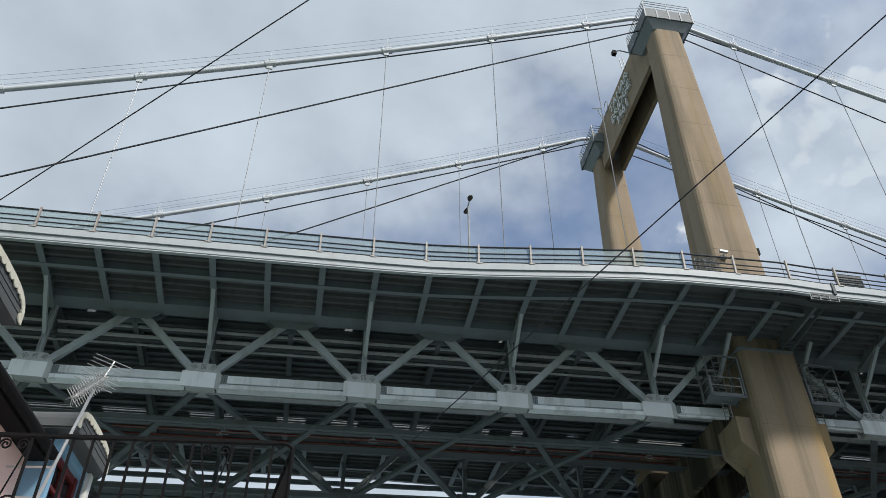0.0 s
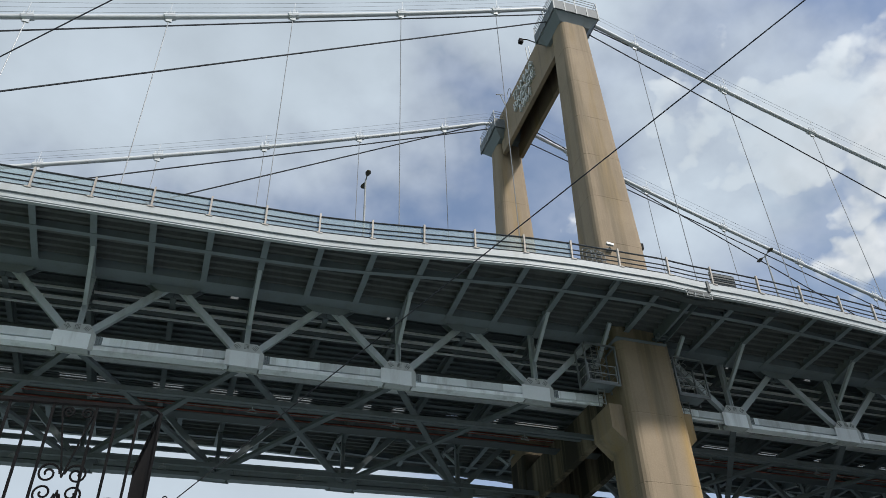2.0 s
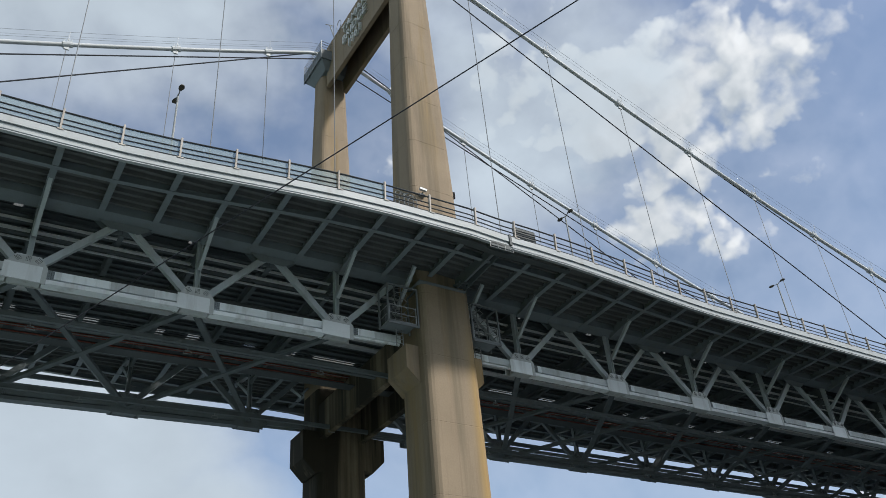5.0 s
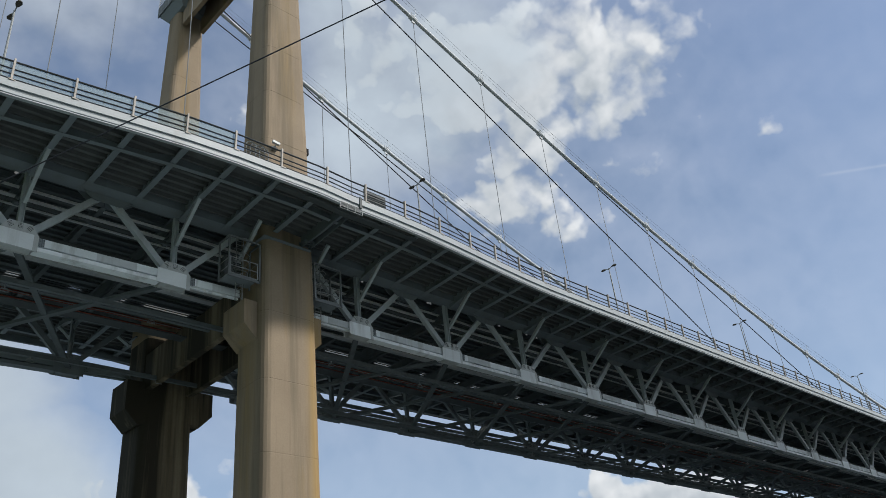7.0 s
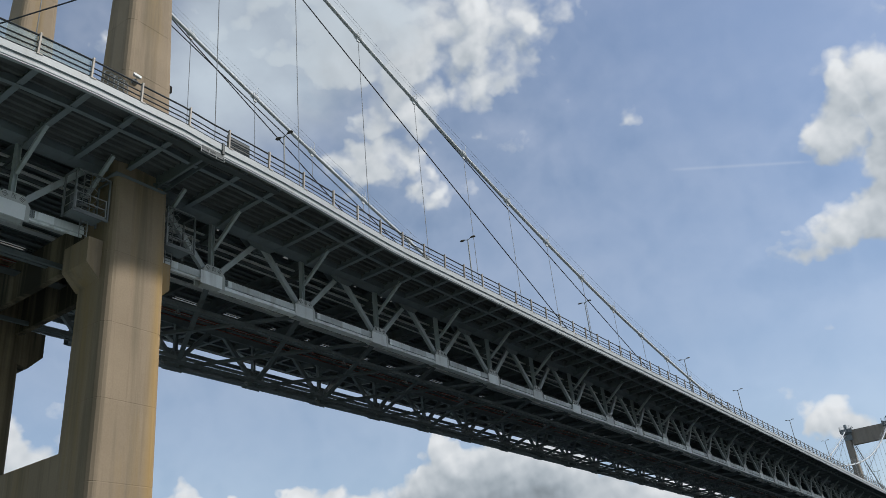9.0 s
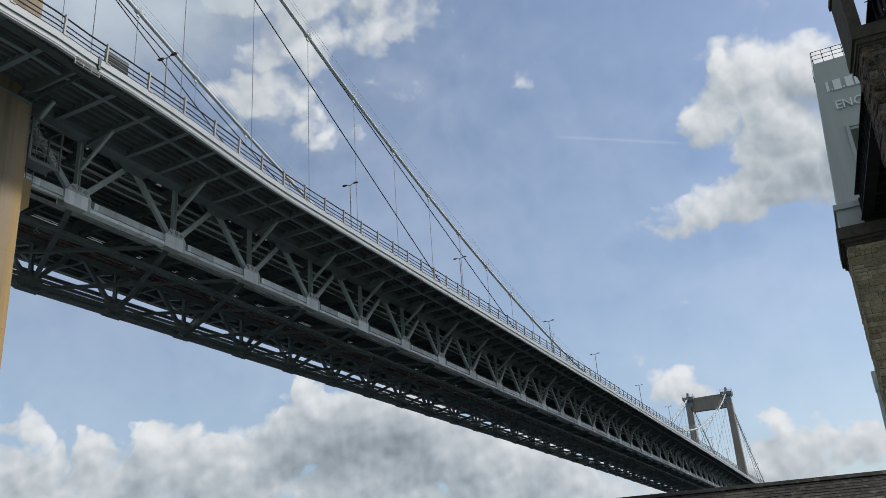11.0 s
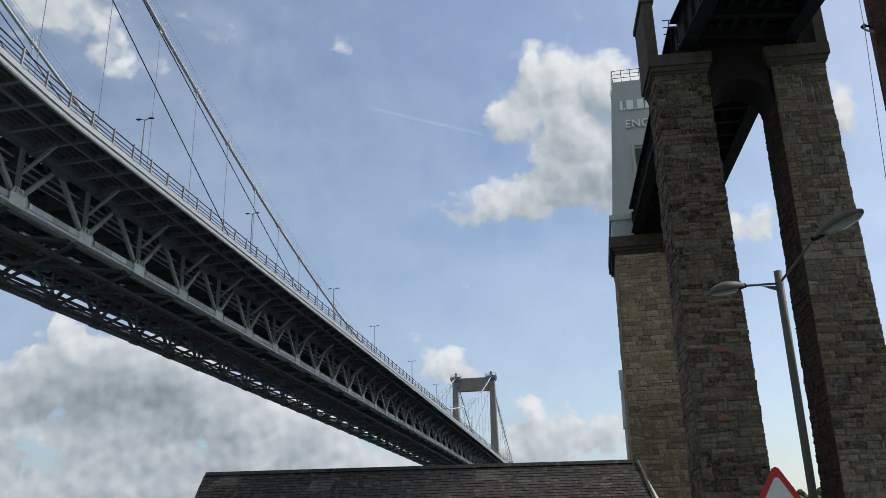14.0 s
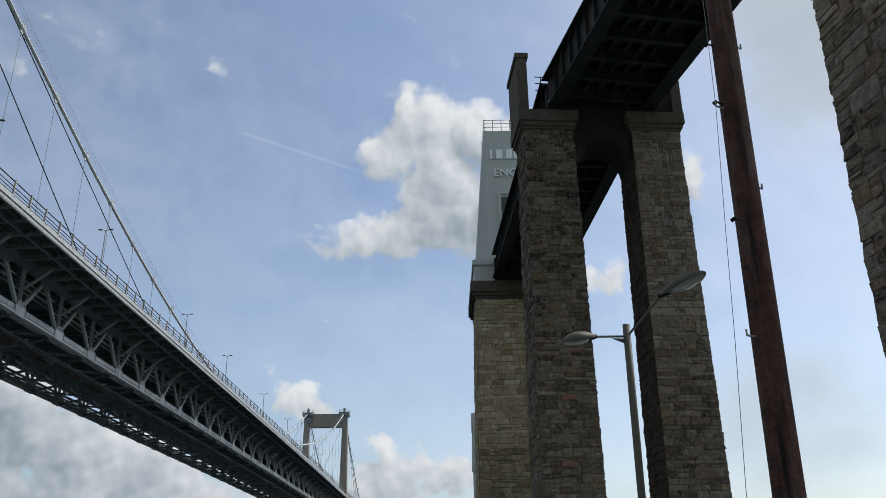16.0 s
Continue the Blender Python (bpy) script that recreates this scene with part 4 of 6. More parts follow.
def build_tower(x0):
    t = thing("bridge_tower", (x0, WIDE / 2, -3.0), "tall tan concrete portal tower with chamfered tapering legs", "bridge tower", "bridge towers")
    body = CONCRETE if x0 == TOWER else HAZECONCRETE

    def ring(cy, z, grow=0.0):
        low, high = (z - 14) / 26.0, max(0.0, (z - 40) / 27.0)
        hx = (2.15 - 0.20 * low if z < 40 else 1.95 - 0.58 * high) + grow
        hy = (1.75 - 0.15 * low if z < 40 else 1.60 - 0.45 * high) + grow
        r = 0.55
        lean = 0.06 - 0.18 * min(1.0, max(0.0, (z - 29.0) / 8.0))
        pts = []
        for sx, sy, a0 in ((-1, -1, 180), (1, -1, 270), (1, 1, 0), (-1, 1, 90)):
            for j in range(5):
                g = radians(a0 + 22.5 * j)
                pts.append((x0 + lean + sx * (hx - r) + r * math.cos(g), cy + sy * (hy - r) + r * math.sin(g), z))
        return pts

    for cy, py in ((-0.4, 0.0), (WIDE + 0.4, WIDE)):
        # lifts of concrete with a shallow groove at each joint
        secs, z = [], -6.0
        while z < 67.0:
            top = min(z + 4.6, 67.0)
            secs += [ring(cy, z), ring(cy, top - 0.06)]
            if top < 67.0:
                secs += [ring(cy, top - 0.05, -0.009), ring(cy, top - 0.01, -0.009)]
            z = top
        if py == 0.0 or x0 != TOWER:
            part("leg", Shape().loft(secs), body, t)
        else:
            # below the deck this leg is stained, and the deck's shade is painted in
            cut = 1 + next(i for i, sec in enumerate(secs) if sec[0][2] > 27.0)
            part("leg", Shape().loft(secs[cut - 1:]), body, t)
            part("lower_leg", Shape().loft(secs[:cut]), SHADECONCRETE, t, "stained concrete leg, darkened for the shade under the deck")
        cy = py
        # cap with its walled platform
        c = Shape()
        up = 0.0 if x0 == TOWER else 2.1
        sq = ((-1, -1), (1, -1), (1, 1), (-1, 1))
        c.loft([[(x0 + a * h, cy + b * h2, z) for a, b in sq] for h, h2, z in ((1.5, 1.5, 66.9), (1.5, 1.5, 66.9 + up), (2.2, 2.05, 67.75 + up), (2.2, 2.05, 67.9 + up))])
        cap = part("saddle_platform", c, PAINT, t, "grey steel saddle platform at the tower top")
        for a, b in zip(sq, sq[1:] + sq[:1]):
            pa, pb = Vector((x0 + a[0] * 2.3, cy + a[1] * 2.15, 68.45 + up)), Vector((x0 + b[0] * 2.3, cy + b[1] * 2.15, 68.45 + up))
            part("parapet_plate", Shape().beam(pa, pb, 0.05, 1.3), MESH, cap, "grey mesh parapet panel")
            for k in range(4):
                q = pa.lerp(pb, k / 4)
                part("parapet_post", Shape().beam(q - Vector((0, 0, 0.75)), q + Vector((0, 0, 0.7)), 0.12, 0.12, (1, 0, 0)), PAINT, cap)
        part("floor", Shape().box(x0 - 2.2, x0 + 2.2, cy - 2.05, cy + 2.05, 67.9 + up, 68.0 + up), PAINT, cap)
        rl = Shape()
        for dz in (0.45, 0.85, 1.2):
            rl.tube([(x0 + a * 2.3, cy + b * 2.15, 69.0 + up + dz) for a, b in ((-1, -1), (1, -1), (1, 1), (-1, 1), (-1, -1))], 0.035, 5)
        for a, b in ((-1, -1), (0, -1), (1, -1), (1, 0), (1, 1), (0, 1), (-1, 1), (-1, 0)):
            rl.beam((x0 + a * 2.3, cy + b * 2.15, 68.9 + up), (x0 + a * 2.3, cy + b * 2.15, 70.25 + up), 0.06, 0.06, (1, 0, 0))
        part("guard_rail", rl, GALV, cap)
        part("saddle", Shape().loft([[(x0 - 1.9, cy - 0.5, 68.0 + up), (x0 + 1.9, cy - 0.5, 68.0 + up), (x0 + 1.9, cy + 0.5, 68.0 + up), (x0 - 1.9, cy + 0.5, 68.0 + up)],
                                     [(x0 - 0.9, cy - 0.4, 71.1 + up), (x0 + 0.9, cy - 0.4, 71.1 + up), (x0 + 0.9, cy + 0.4, 71.1 + up), (x0 - 0.9, cy + 0.4, 71.1 + up)]]), PAINT, cap)
        # bearing corbels under the truss ends
        for s, reach, foot in ((-1, 2.95, 25.35), (1, 3.0, 25.2)) if py == 0.0 else ((-1, 3.3, 24.7), (1, 3.75, 25.2)):
            xa, xb = x0 + s * 1.6, x0 + s * reach
            outline = [(xa, 27.0), (xb, 27.0), (xb, foot), (xb - s * 1.05, foot - 1.05), (xa, foot - 0.85)]
            part("corbel", Shape().plate([(x, cy - 1.25, z) for x, z in outline], (0, 2.5, 0)), body if py == 0.0 or x0 != TOWER else SHADECONCRETE, t)
    def cross(xh, z0, z1, name="cross_beam"):
        b = Shape()
        b.loft([[(x0 - xh, 1.0, z0), (x0 + xh, 1.0, z0), (x0 + xh, 1.0, z1), (x0 - xh, 1.0, z1)], [(x0 - xh, WIDE - 1.0, z0), (x0 + xh, WIDE - 1.0, z0), (x0 + xh, WIDE - 1.0, z1), (x0 - xh, WIDE - 1.0, z1)]])
        return part(name, b, body, t)
    # top beam: two webs under a slab, open below
    for xm in (-0.95, 0.95):
        part("cross_beam", Shape().box(x0 + xm - 0.2, x0 + xm + 0.2, 1.0, WIDE - 1.0, 65.0, 70.3), body, t)
    part("beam_slab", Shape().box(x0 - 1.15, x0 + 1.15, 1.0, WIDE - 1.0, 70.3, 70.7), body, t)
    for xm in (-1.65, 1.65):
        # the near tower's beams take the concrete with under-deck shade painted in
        part("deck_beam", Shape().box(x0 + xm - 0.25, x0 + xm + 0.25, 1.0, WIDE - 1.0, 26.45, 29.3), SHADECONCRETE if x0 == TOWER else body, t, "streaked concrete beam, darkened for the shade under the deck")
    cross(1.7, 9.5, 14.6)
    return t


tower = build_tower(TOWER)
build_tower(FAR)


def lettering(parent, text, at, size, turn, depth=0.12, name="lettering", mat=None, wide=1.0):
    cu = bpy.data.curves.new(name, "FONT")
    cu.body, cu.size, cu.extrude, cu.align_x, cu.align_y = text, size, depth / 2, "CENTER", "CENTER"
    ob = bpy.data.objects.new(name, cu)
    scene.collection.objects.link(ob)
    ob.matrix_world = Matrix.Translation(at) @ turn @ Matrix.Diagonal((wide, 1, 1, 1))
    dg = bpy.context.evaluated_depsgraph_get()
    me = bpy.data.meshes.new_from_object(ob.evaluated_get(dg))
    me.transform(ob.matrix_world)
    bpy.data.objects.remove(ob)
    me.materials.clear()
    me.materials.append(mat or LETTER)
    return part(name, me, None, parent, "raised pale letters")


WEST = pose(0, 0, 0, 90, 0, -90)          # reads from the west, letters upright
for words, z in (("TAMAR", 69.0), ("BRIDGE", 67.55), ("1961", 66.1)):
    lettering(tower, words, (TOWER - 1.28, WIDE / 2, z), 1.55, WEST, 0.25)


gear = thing("tower_instruments", (TOWER - 1.3, WIDE / 2, 70.7), "small lamp arms and weather instruments on the tower beam", "instruments")
part("lamp_arm", Shape().tube([(TOWER - 1.2, 3.2, 69.4), (TOWER - 2.6, 3.4, 69.9), (TOWER - 3.1, 3.5, 69.8)], 0.06, 6).box(TOWER - 3.4, TOWER - 3.0, 3.3, 3.7, 69.25, 69.75), BLACKIRON, gear)
part("mast", Shape().tube([(TOWER - 1.2, 12.6, 70.5), (TOWER - 1.6, 12.8, 72.4)], 0.06, 6).tube([(TOWER - 2.1, 12.8, 72.3), (TOWER - 1.1, 12.8, 72.5)], 0.05, 5), GALV, gear)
part("aerial", Shape().tube([(TOWER - 1.2, 6.2, 70.6), (TOWER - 1.3, 6.2, 72.6)], 0.05, 5).tube([(TOWER - 1.2, 5.6, 70.6), (TOWER - 1.3, 5.6, 72.0)], 0.05, 5), GALV, gear)
part("loop_ladder", Shape().tube([(TOWER - 1.3, 11.2 + 0.5 * math.cos(k * 0.6), 70.9 + 0.7 * math.sin(k * 0.6)) for k in range(11)], 0.04, 5), GALV, gear)


def cable_at(x, y):
    """Height of one main cable: in the main span they hang slightly above the even curve."""
    if TOWER + 2 < x < FAR - 2:
        return min(71.0, cable_z(x) + (0.28 if y == 0.0 else 0.62))
    return cable_z(x)


def build_cable(y, label):
    c = thing("main_cable", (TOWER, y, 70.0), label, "bridge cable", "main suspension cables")
    xs = [-115 + 3.0 * k for k in range(36)] + [TOWER + 0.0] + [TOWER + 3.0 + k * SPAN / 112 for k in range(110)] + [FAR] + [FAR + 3 + 3.0 * k for k in range(36)]
    xs = sorted(xs)
    part("cable", Shape().tube([(x, y, cable_at(x, y)) for x in xs], 0.20, 10), CABLE, c, smooth=True)
    for dy in (-0.42, 0.42):
        part("hand_strand", Shape().tube([(x, y + dy, cable_at(x, y) + 1.15) for x in xs], 0.014, 4), WIRE, c)
        part("hand_strand", Shape().tube([(x, y + dy, cable_at(x, y) + 0.6) for x in xs], 0.010, 4), WIRE, c)
    return c


build_cable(0.0, "pale grey wrapped suspension cable with hand strands")
build_cable(WIDE, "pale grey wrapped suspension cable with hand strands")


def build_hanger(x, y):
    zt, zb = cable_at(x, y), chord_z(x) + 4.4
    h = thing("hanger", (x, y, zb), "thin pale wire hanger clamped to the main cable", "hanger", "bridge hangers")
    part("hanger_rope", Shape().tube([(x, y, zb), (x, y, zt - 0.45)], 0.035, 6), WIRE, h)
    cl = Shape()
    slope = (cable_z(x + 0.5) - cable_z(x - 0.5))
    d = Vector((1, 0, slope)).normalized()
    m = Vector((x, y, zt))
    cl.tube([m - d * 0.42, m + d * 0.42], 0.29, 10)
    cl.beam(m + Vector((-0.22, 0, -0.35)), m + Vector((0.22, 0, -0.35)), 0.14, 0.5)
    for k in (-0.3, -0.1, 0.1, 0.3):
        cl.beam(m + d * k + Vector((0, -0.2, 0.2)), m + d * k + Vector((0, -0.2, 0.48)), 0.05, 0.05, (1, 0, 0))
        cl.beam(m + d * k + Vector((0, 0.2, 0.2)), m + d * k + Vector((0, 0.2, 0.48)), 0.05, 0.05, (1, 0, 0))
    cl.beam(m + Vector((0, -0.42, 0.1)), m + Vector((0, -0.42, 1.2)), 0.035, 0.035, (1, 0, 0))
    cl.beam(m + Vector((0, 0.42, 0.1)), m + Vector((0, 0.42, 1.2)), 0.035, 0.035, (1, 0, 0))
    part("cable_clamp", cl, CABLE, h, "pale grey bolted cable clamp")


for hx in NODES:
    if cable_z(hx) - chord_z(hx) > 6.2:
        for hy in (0.0, WIDE):
            build_hanger(hx, hy)

# inclined stay cables from the tower tops down to the deck
for tx, sgn in ((TOWER, -1), (TOWER, 1), (FAR, -1), (FAR, 1)):
    for hy in (0.0, WIDE):
        west = ((66.0, -0.35, 68.6), (90.0, 0.25, 70.4)) if hy == 0.0 else ((66.2, 0.3, 71.4), (85.0, -0.25, 69.8))
        for reach, dy, top in west if sgn * (1 if tx == TOWER else -1) < 0 else (((74.4, -0.35, 68.15), (107.0, 0.25, 70.5)) if hy == 0.0 else ((77.8, -0.35, 71.6), (104.5, 0.1, 69.4))):
            xe = tx + sgn * reach
            solid("stay_cable", Shape().tube([(tx + sgn * 1.2, hy + dy, top), (xe, hy + dy, chord_z(xe) + 4.7)], 0.065, 6), ROPE, "dark inclined stay rope from tower to deck", "stay cable", "stay cables")


def build_lamp(x, y, foot, tall=9.6):
    l = thing("bridge_lamp", (x, y, foot), "slim grey twin-headed roadway lamp on the bridge deck", "street lamp", "bridge lamps")
    part("column", Shape().tube([(x, y, foot), (x, y, foot + tall)], 0.10, 8, True, 0.06), GALV, l)
    for s in (-1, 1):
        part("arm", Shape().tube([(x, y, foot + tall - 0.1), (x, y + s * 0.4, foot + tall + 0.05)], 0.04, 6), GALV, l)
        hd = Shape()
        rows = []
        for k, (w, h) in enumerate(((0.06, 0.05), (0.16, 0.09), (0.2, 0.11), (0.12, 0.06))):
            yy = y + s * (0.35 + 0.2 * k)
            rows.append([(x - w, yy, foot + tall + 0.03), (x - w * 0.6, yy, foot + tall + 0.03 + h), (x + w * 0.6, yy, foot + tall + 0.03 + h), (x + w, yy, foot + tall + 0.03)])
        part("lamp_head", hd.loft(rows), LAMPGREY, l)


for lx in (-58.0, -26.5, 6.2, 33.3, 60.8, 96.3, 123.3, 158.5, 190.0, 222.0, 254.0, 286.0, 316.0):
    build_lamp(lx, -1.2, chord_z(lx) + 4.7, 9.65 if lx < 40 else 10.1)


def build_cage(x, s):
    """Inspection platform hung between truss end and tower leg."""
    c = thing("inspection_platform", (x, -0.9, 27.2), "grey steel inspection cage with ladder and handrails", "platform", "inspection platforms")
    fr = Shape()
    y0, y1, z0, z1, w = -1.7, -0.45, 28.3, 31.4, 1.0
    for a in (-w, w):
        for y in (y0, y1):
            fr.beam((x + a, y, z0), (x + a, y, z0 + 1.2), 0.06, 0.06, (1, 0, 0))
    for dz in (0.0, 0.55, 1.15):
        fr.tube([(x - w, y0, z0 + dz), (x + w, y0, z0 + dz), (x + w, y1, z0 + dz), (x - w, y1, z0 + dz), (x - w, y0, z0 + dz)], 0.035, 5)
    part("guard_rail", fr, GALV, c)
    fm = Shape()
    for a in (-w - 0.12, w + 0.12):
        fm.beam((x + a, y0 - 0.05, z0 - 0.25), (x + a, y0 - 0.05, z0 + 2.7), 0.10, 0.10, (1, 0, 0)).beam((x + a, y1 - 0.1, z0 - 0.25), (x + a, y1 - 0.1, z0 + 2.7), 0.10, 0.10, (1, 0, 0))
        fm.beam((x + a, y0 - 0.05, z0 + 2.65), (x + a, y1 - 0.1, z0 + 2.65), 0.10, 0.10)
    fm.beam((x - w - 0.12, y0 - 0.05, z0 + 2.65), (x + w + 0.12, y0 - 0.05, z0 + 2.65), 0.10, 0.10)
    fm.beam((x - w - 0.12, y0 - 0.05, z0 - 0.2), (x + w + 0.12, y0 - 0.05, z0 - 0.2), 0.10, 0.16)
    part("cage_frame", fm, MESH, c, "grey angle iron frame")
    part("service_cabinet", Shape().box(x - 0.95, x - 0.35, y1 - 0.5, y1 - 0.05, z0 + 0.05, z0 + 1.6), DARKPAINT, c)
    part("platform_floor", Shape().box(x - w, x + w, y0, y1, z0 - 0.08, z0), PAINT, c)
    ld = Shape()
    for a in (-0.25, 0.25):
        ld.tube([(x + a - s * 0.2, -0.8, 27.0), (x + a - s * 0.2, -0.8, z1 + 0.3)], 0.035, 5)
    for k in range(15):
        ld.tube([(x - 0.25 - s * 0.2, -0.8, 27.2 + 0.3 * k), (x + 0.25 - s * 0.2, -0.8, 27.2 + 0.3 * k)], 0.02, 5)
    part("ladder", ld, GALV, c)
    for k in range(5):
        zz = 29.0 + 0.55 * k
        hp = Shape().tube([(x - 0.45 - s * 0.2, -0.8, zz), (x - 0.4 - s * 0.2, -1.35, zz), (x - s * 0.2, -1.6, zz), (x + 0.4 - s * 0.2, -1.35, zz), (x + 0.45 - s * 0.2, -0.8, zz)], 0.025, 5)
        part("ladder_hoop", hp, GALV, c)


build_cage(TOWER - 3.3, -1)
build_cage(TOWER + 3.3, 1)

# movement joint boxes and a notice panel on the edge by the tower
jx = TOWER + 1.0
j = thing("movement_joint", (jx, -deck_edge(jx), chord_z(jx) + 4.0), "grey steel movement joint box under the deck edge", "joint box")
part("joint_box", Shape().box(jx - 0.8, jx + 0.8, -deck_edge(jx) - 0.12, -deck_edge(jx) + 0.35, chord_z(jx) + 3.75, chord_z(jx) + 4.1), DARKPAINT, j)
tray = Shape()
for dz in (3.56, 3.72):
    tray.tube([(jx - 0.9, -deck_edge(jx) - 0.14, chord_z(jx) + dz), (jx + 0.9, -deck_edge(jx) - 0.14, chord_z(jx) + dz)], 0.03, 5)
for dx in (-0.9, -0.3, 0.3, 0.9):
    tray.tube([(jx + dx, -deck_edge(jx) - 0.14, chord_z(jx) + 3.54), (jx + dx, -deck_edge(jx) - 0.14, chord_z(jx) + 3.9)], 0.03, 5)
part("tray_rail", tray, GALV, j)
part("joint_plate", Shape().box(jx + 0.72, jx + 0.9, -deck_edge(jx) - 0.2, -deck_edge(jx) + 0.1, chord_z(jx) + 4.1, chord_z(jx) + 4.95), DARKPAINT, j)
px = TOWER + 3.4
solid("notice_panel", Shape().box(px - 0.95, px + 0.95, -deck_edge(px) + 0.22, -deck_edge(px) + 0.26, chord_z(px) + 5.0, chord_z(px) + 6.1), DARKPAINT, "plain dark grey metal panel fixed behind the railing", "panel")
gx = -13.9
gt = thing("access_gate", (gx, -deck_edge(gx) + 0.3, chord_z(gx) + 4.75), "small galvanised hooped access gate on the footway", "gate")
for k in range(4):
    o = Vector((gx + 0.33 * k, -deck_edge(gx) + 0.25 + 0.1 * (k % 2), chord_z(gx) + 4.75))
    part("hoop", Shape().tube([o, o + Vector((0, 0, 1.15))] + [o + Vector((0.32 - 0.32 * math.cos(a), 0, 1.15 + 0.3 * math.sin(a))) for a in [math.pi * i / 8 for i in range(1, 9)]] + [o + Vector((0.64, 0, 0))], 0.028, 6), GALV, gt)
for dz in (0.35, 0.75, 1.1):
    part("gate_bar", Shape().tube([Vector((gx, -deck_edge(gx) + 0.3, chord_z(gx) + 4.75 + dz)), Vector((gx + 1.6, -deck_edge(gx) + 0.3, chord_z(gx) + 4.75 + dz))], 0.022, 6), GALV, gt)
cc = thing("security_camera", (TOWER - 1.3, -2.0, 39.3), "white security camera bracketed on the tower leg", "camera")
part("bracket", Shape().tube([(TOWER - 1.3, -1.75, 39.2), (TOWER - 1.3, -2.25, 39.3)], 0.05, 6), GALV, cc)
part("housing", Shape().beam((TOWER - 1.6, -2.3, 39.52), (TOWER - 1.05, -2.35, 39.42), 0.20, 0.18), TRAY, cc)
part("cable_box", Shape().box(TOWER - 1.55, TOWER - 1.15, -2.2, -1.9, 38.95, 39.2), GALV, cc)
part("side_box", Shape().box(TOWER + 1.75, TOWER + 2.1, -1.5, -1.1, 40.4, 40.95), BLACKIRON, cc)

# ---- the old railway viaduct beside it ----
RAIL = 27.45        # underside of the girders


def frame_at(x, y, az):
    """Local frame of a pier: u along the track towards the river, n to its left."""
    a = radians(az)
    u = Vector((math.sin(a), math.cos(a), 0))
    n = Vector((-math.cos(a), math.sin(a), 0))
    o = Vector((x, y, 0))
    return lambda p, q, z: o + u * p + n * q + Vector((0, 0, z))


PIER_A, PIER_C, PIER_M = (8.6, -52.3, 86.0), (-18.3, -57.45, 80.0), (40.6, -50.85, 90.0)


def block(corners, inset, rng, rough=0.045):
    """One rock-faced stone: four corners of its bed in order, the outward push last."""
    a, b, c, d, push = corners
    mid = (a + b + c + d) / 4
    along = (b - a).normalized()
    a, b, c, d = (p + Vector((0, 0, rng.uniform(-0.03, 0.03))) + along * rng.uniform(-0.03, 0.03) for p in (a, b, c, d))
    own = rng.uniform(0.35, 1.3)
    ring = []
    for p in (a, b, c, d):
        ring.append(p + (mid - p) * inset * rng.uniform(0.6, 1.8) + push * own * rng.uniform(0.55, 1.15) + Vector((rng.uniform(-rough, rough), rng.uniform(-rough, rough), rng.uniform(-rough, rough))) * 0.6)
    hub = mid + (b - a) * rng.uniform(-0.2, 0.2) + (d - a) * rng.uniform(-0.2, 0.2) + push * own * rng.uniform(0.9, 1.9)
    return [a, b, c, d] + ring + [hub], [(4, 5, 8), (5, 6, 8), (6, 7, 8), (7, 4, 8), (0, 1, 5, 4), (1, 2, 6, 5), (2, 3, 7, 6), (3, 0, 4, 7)]


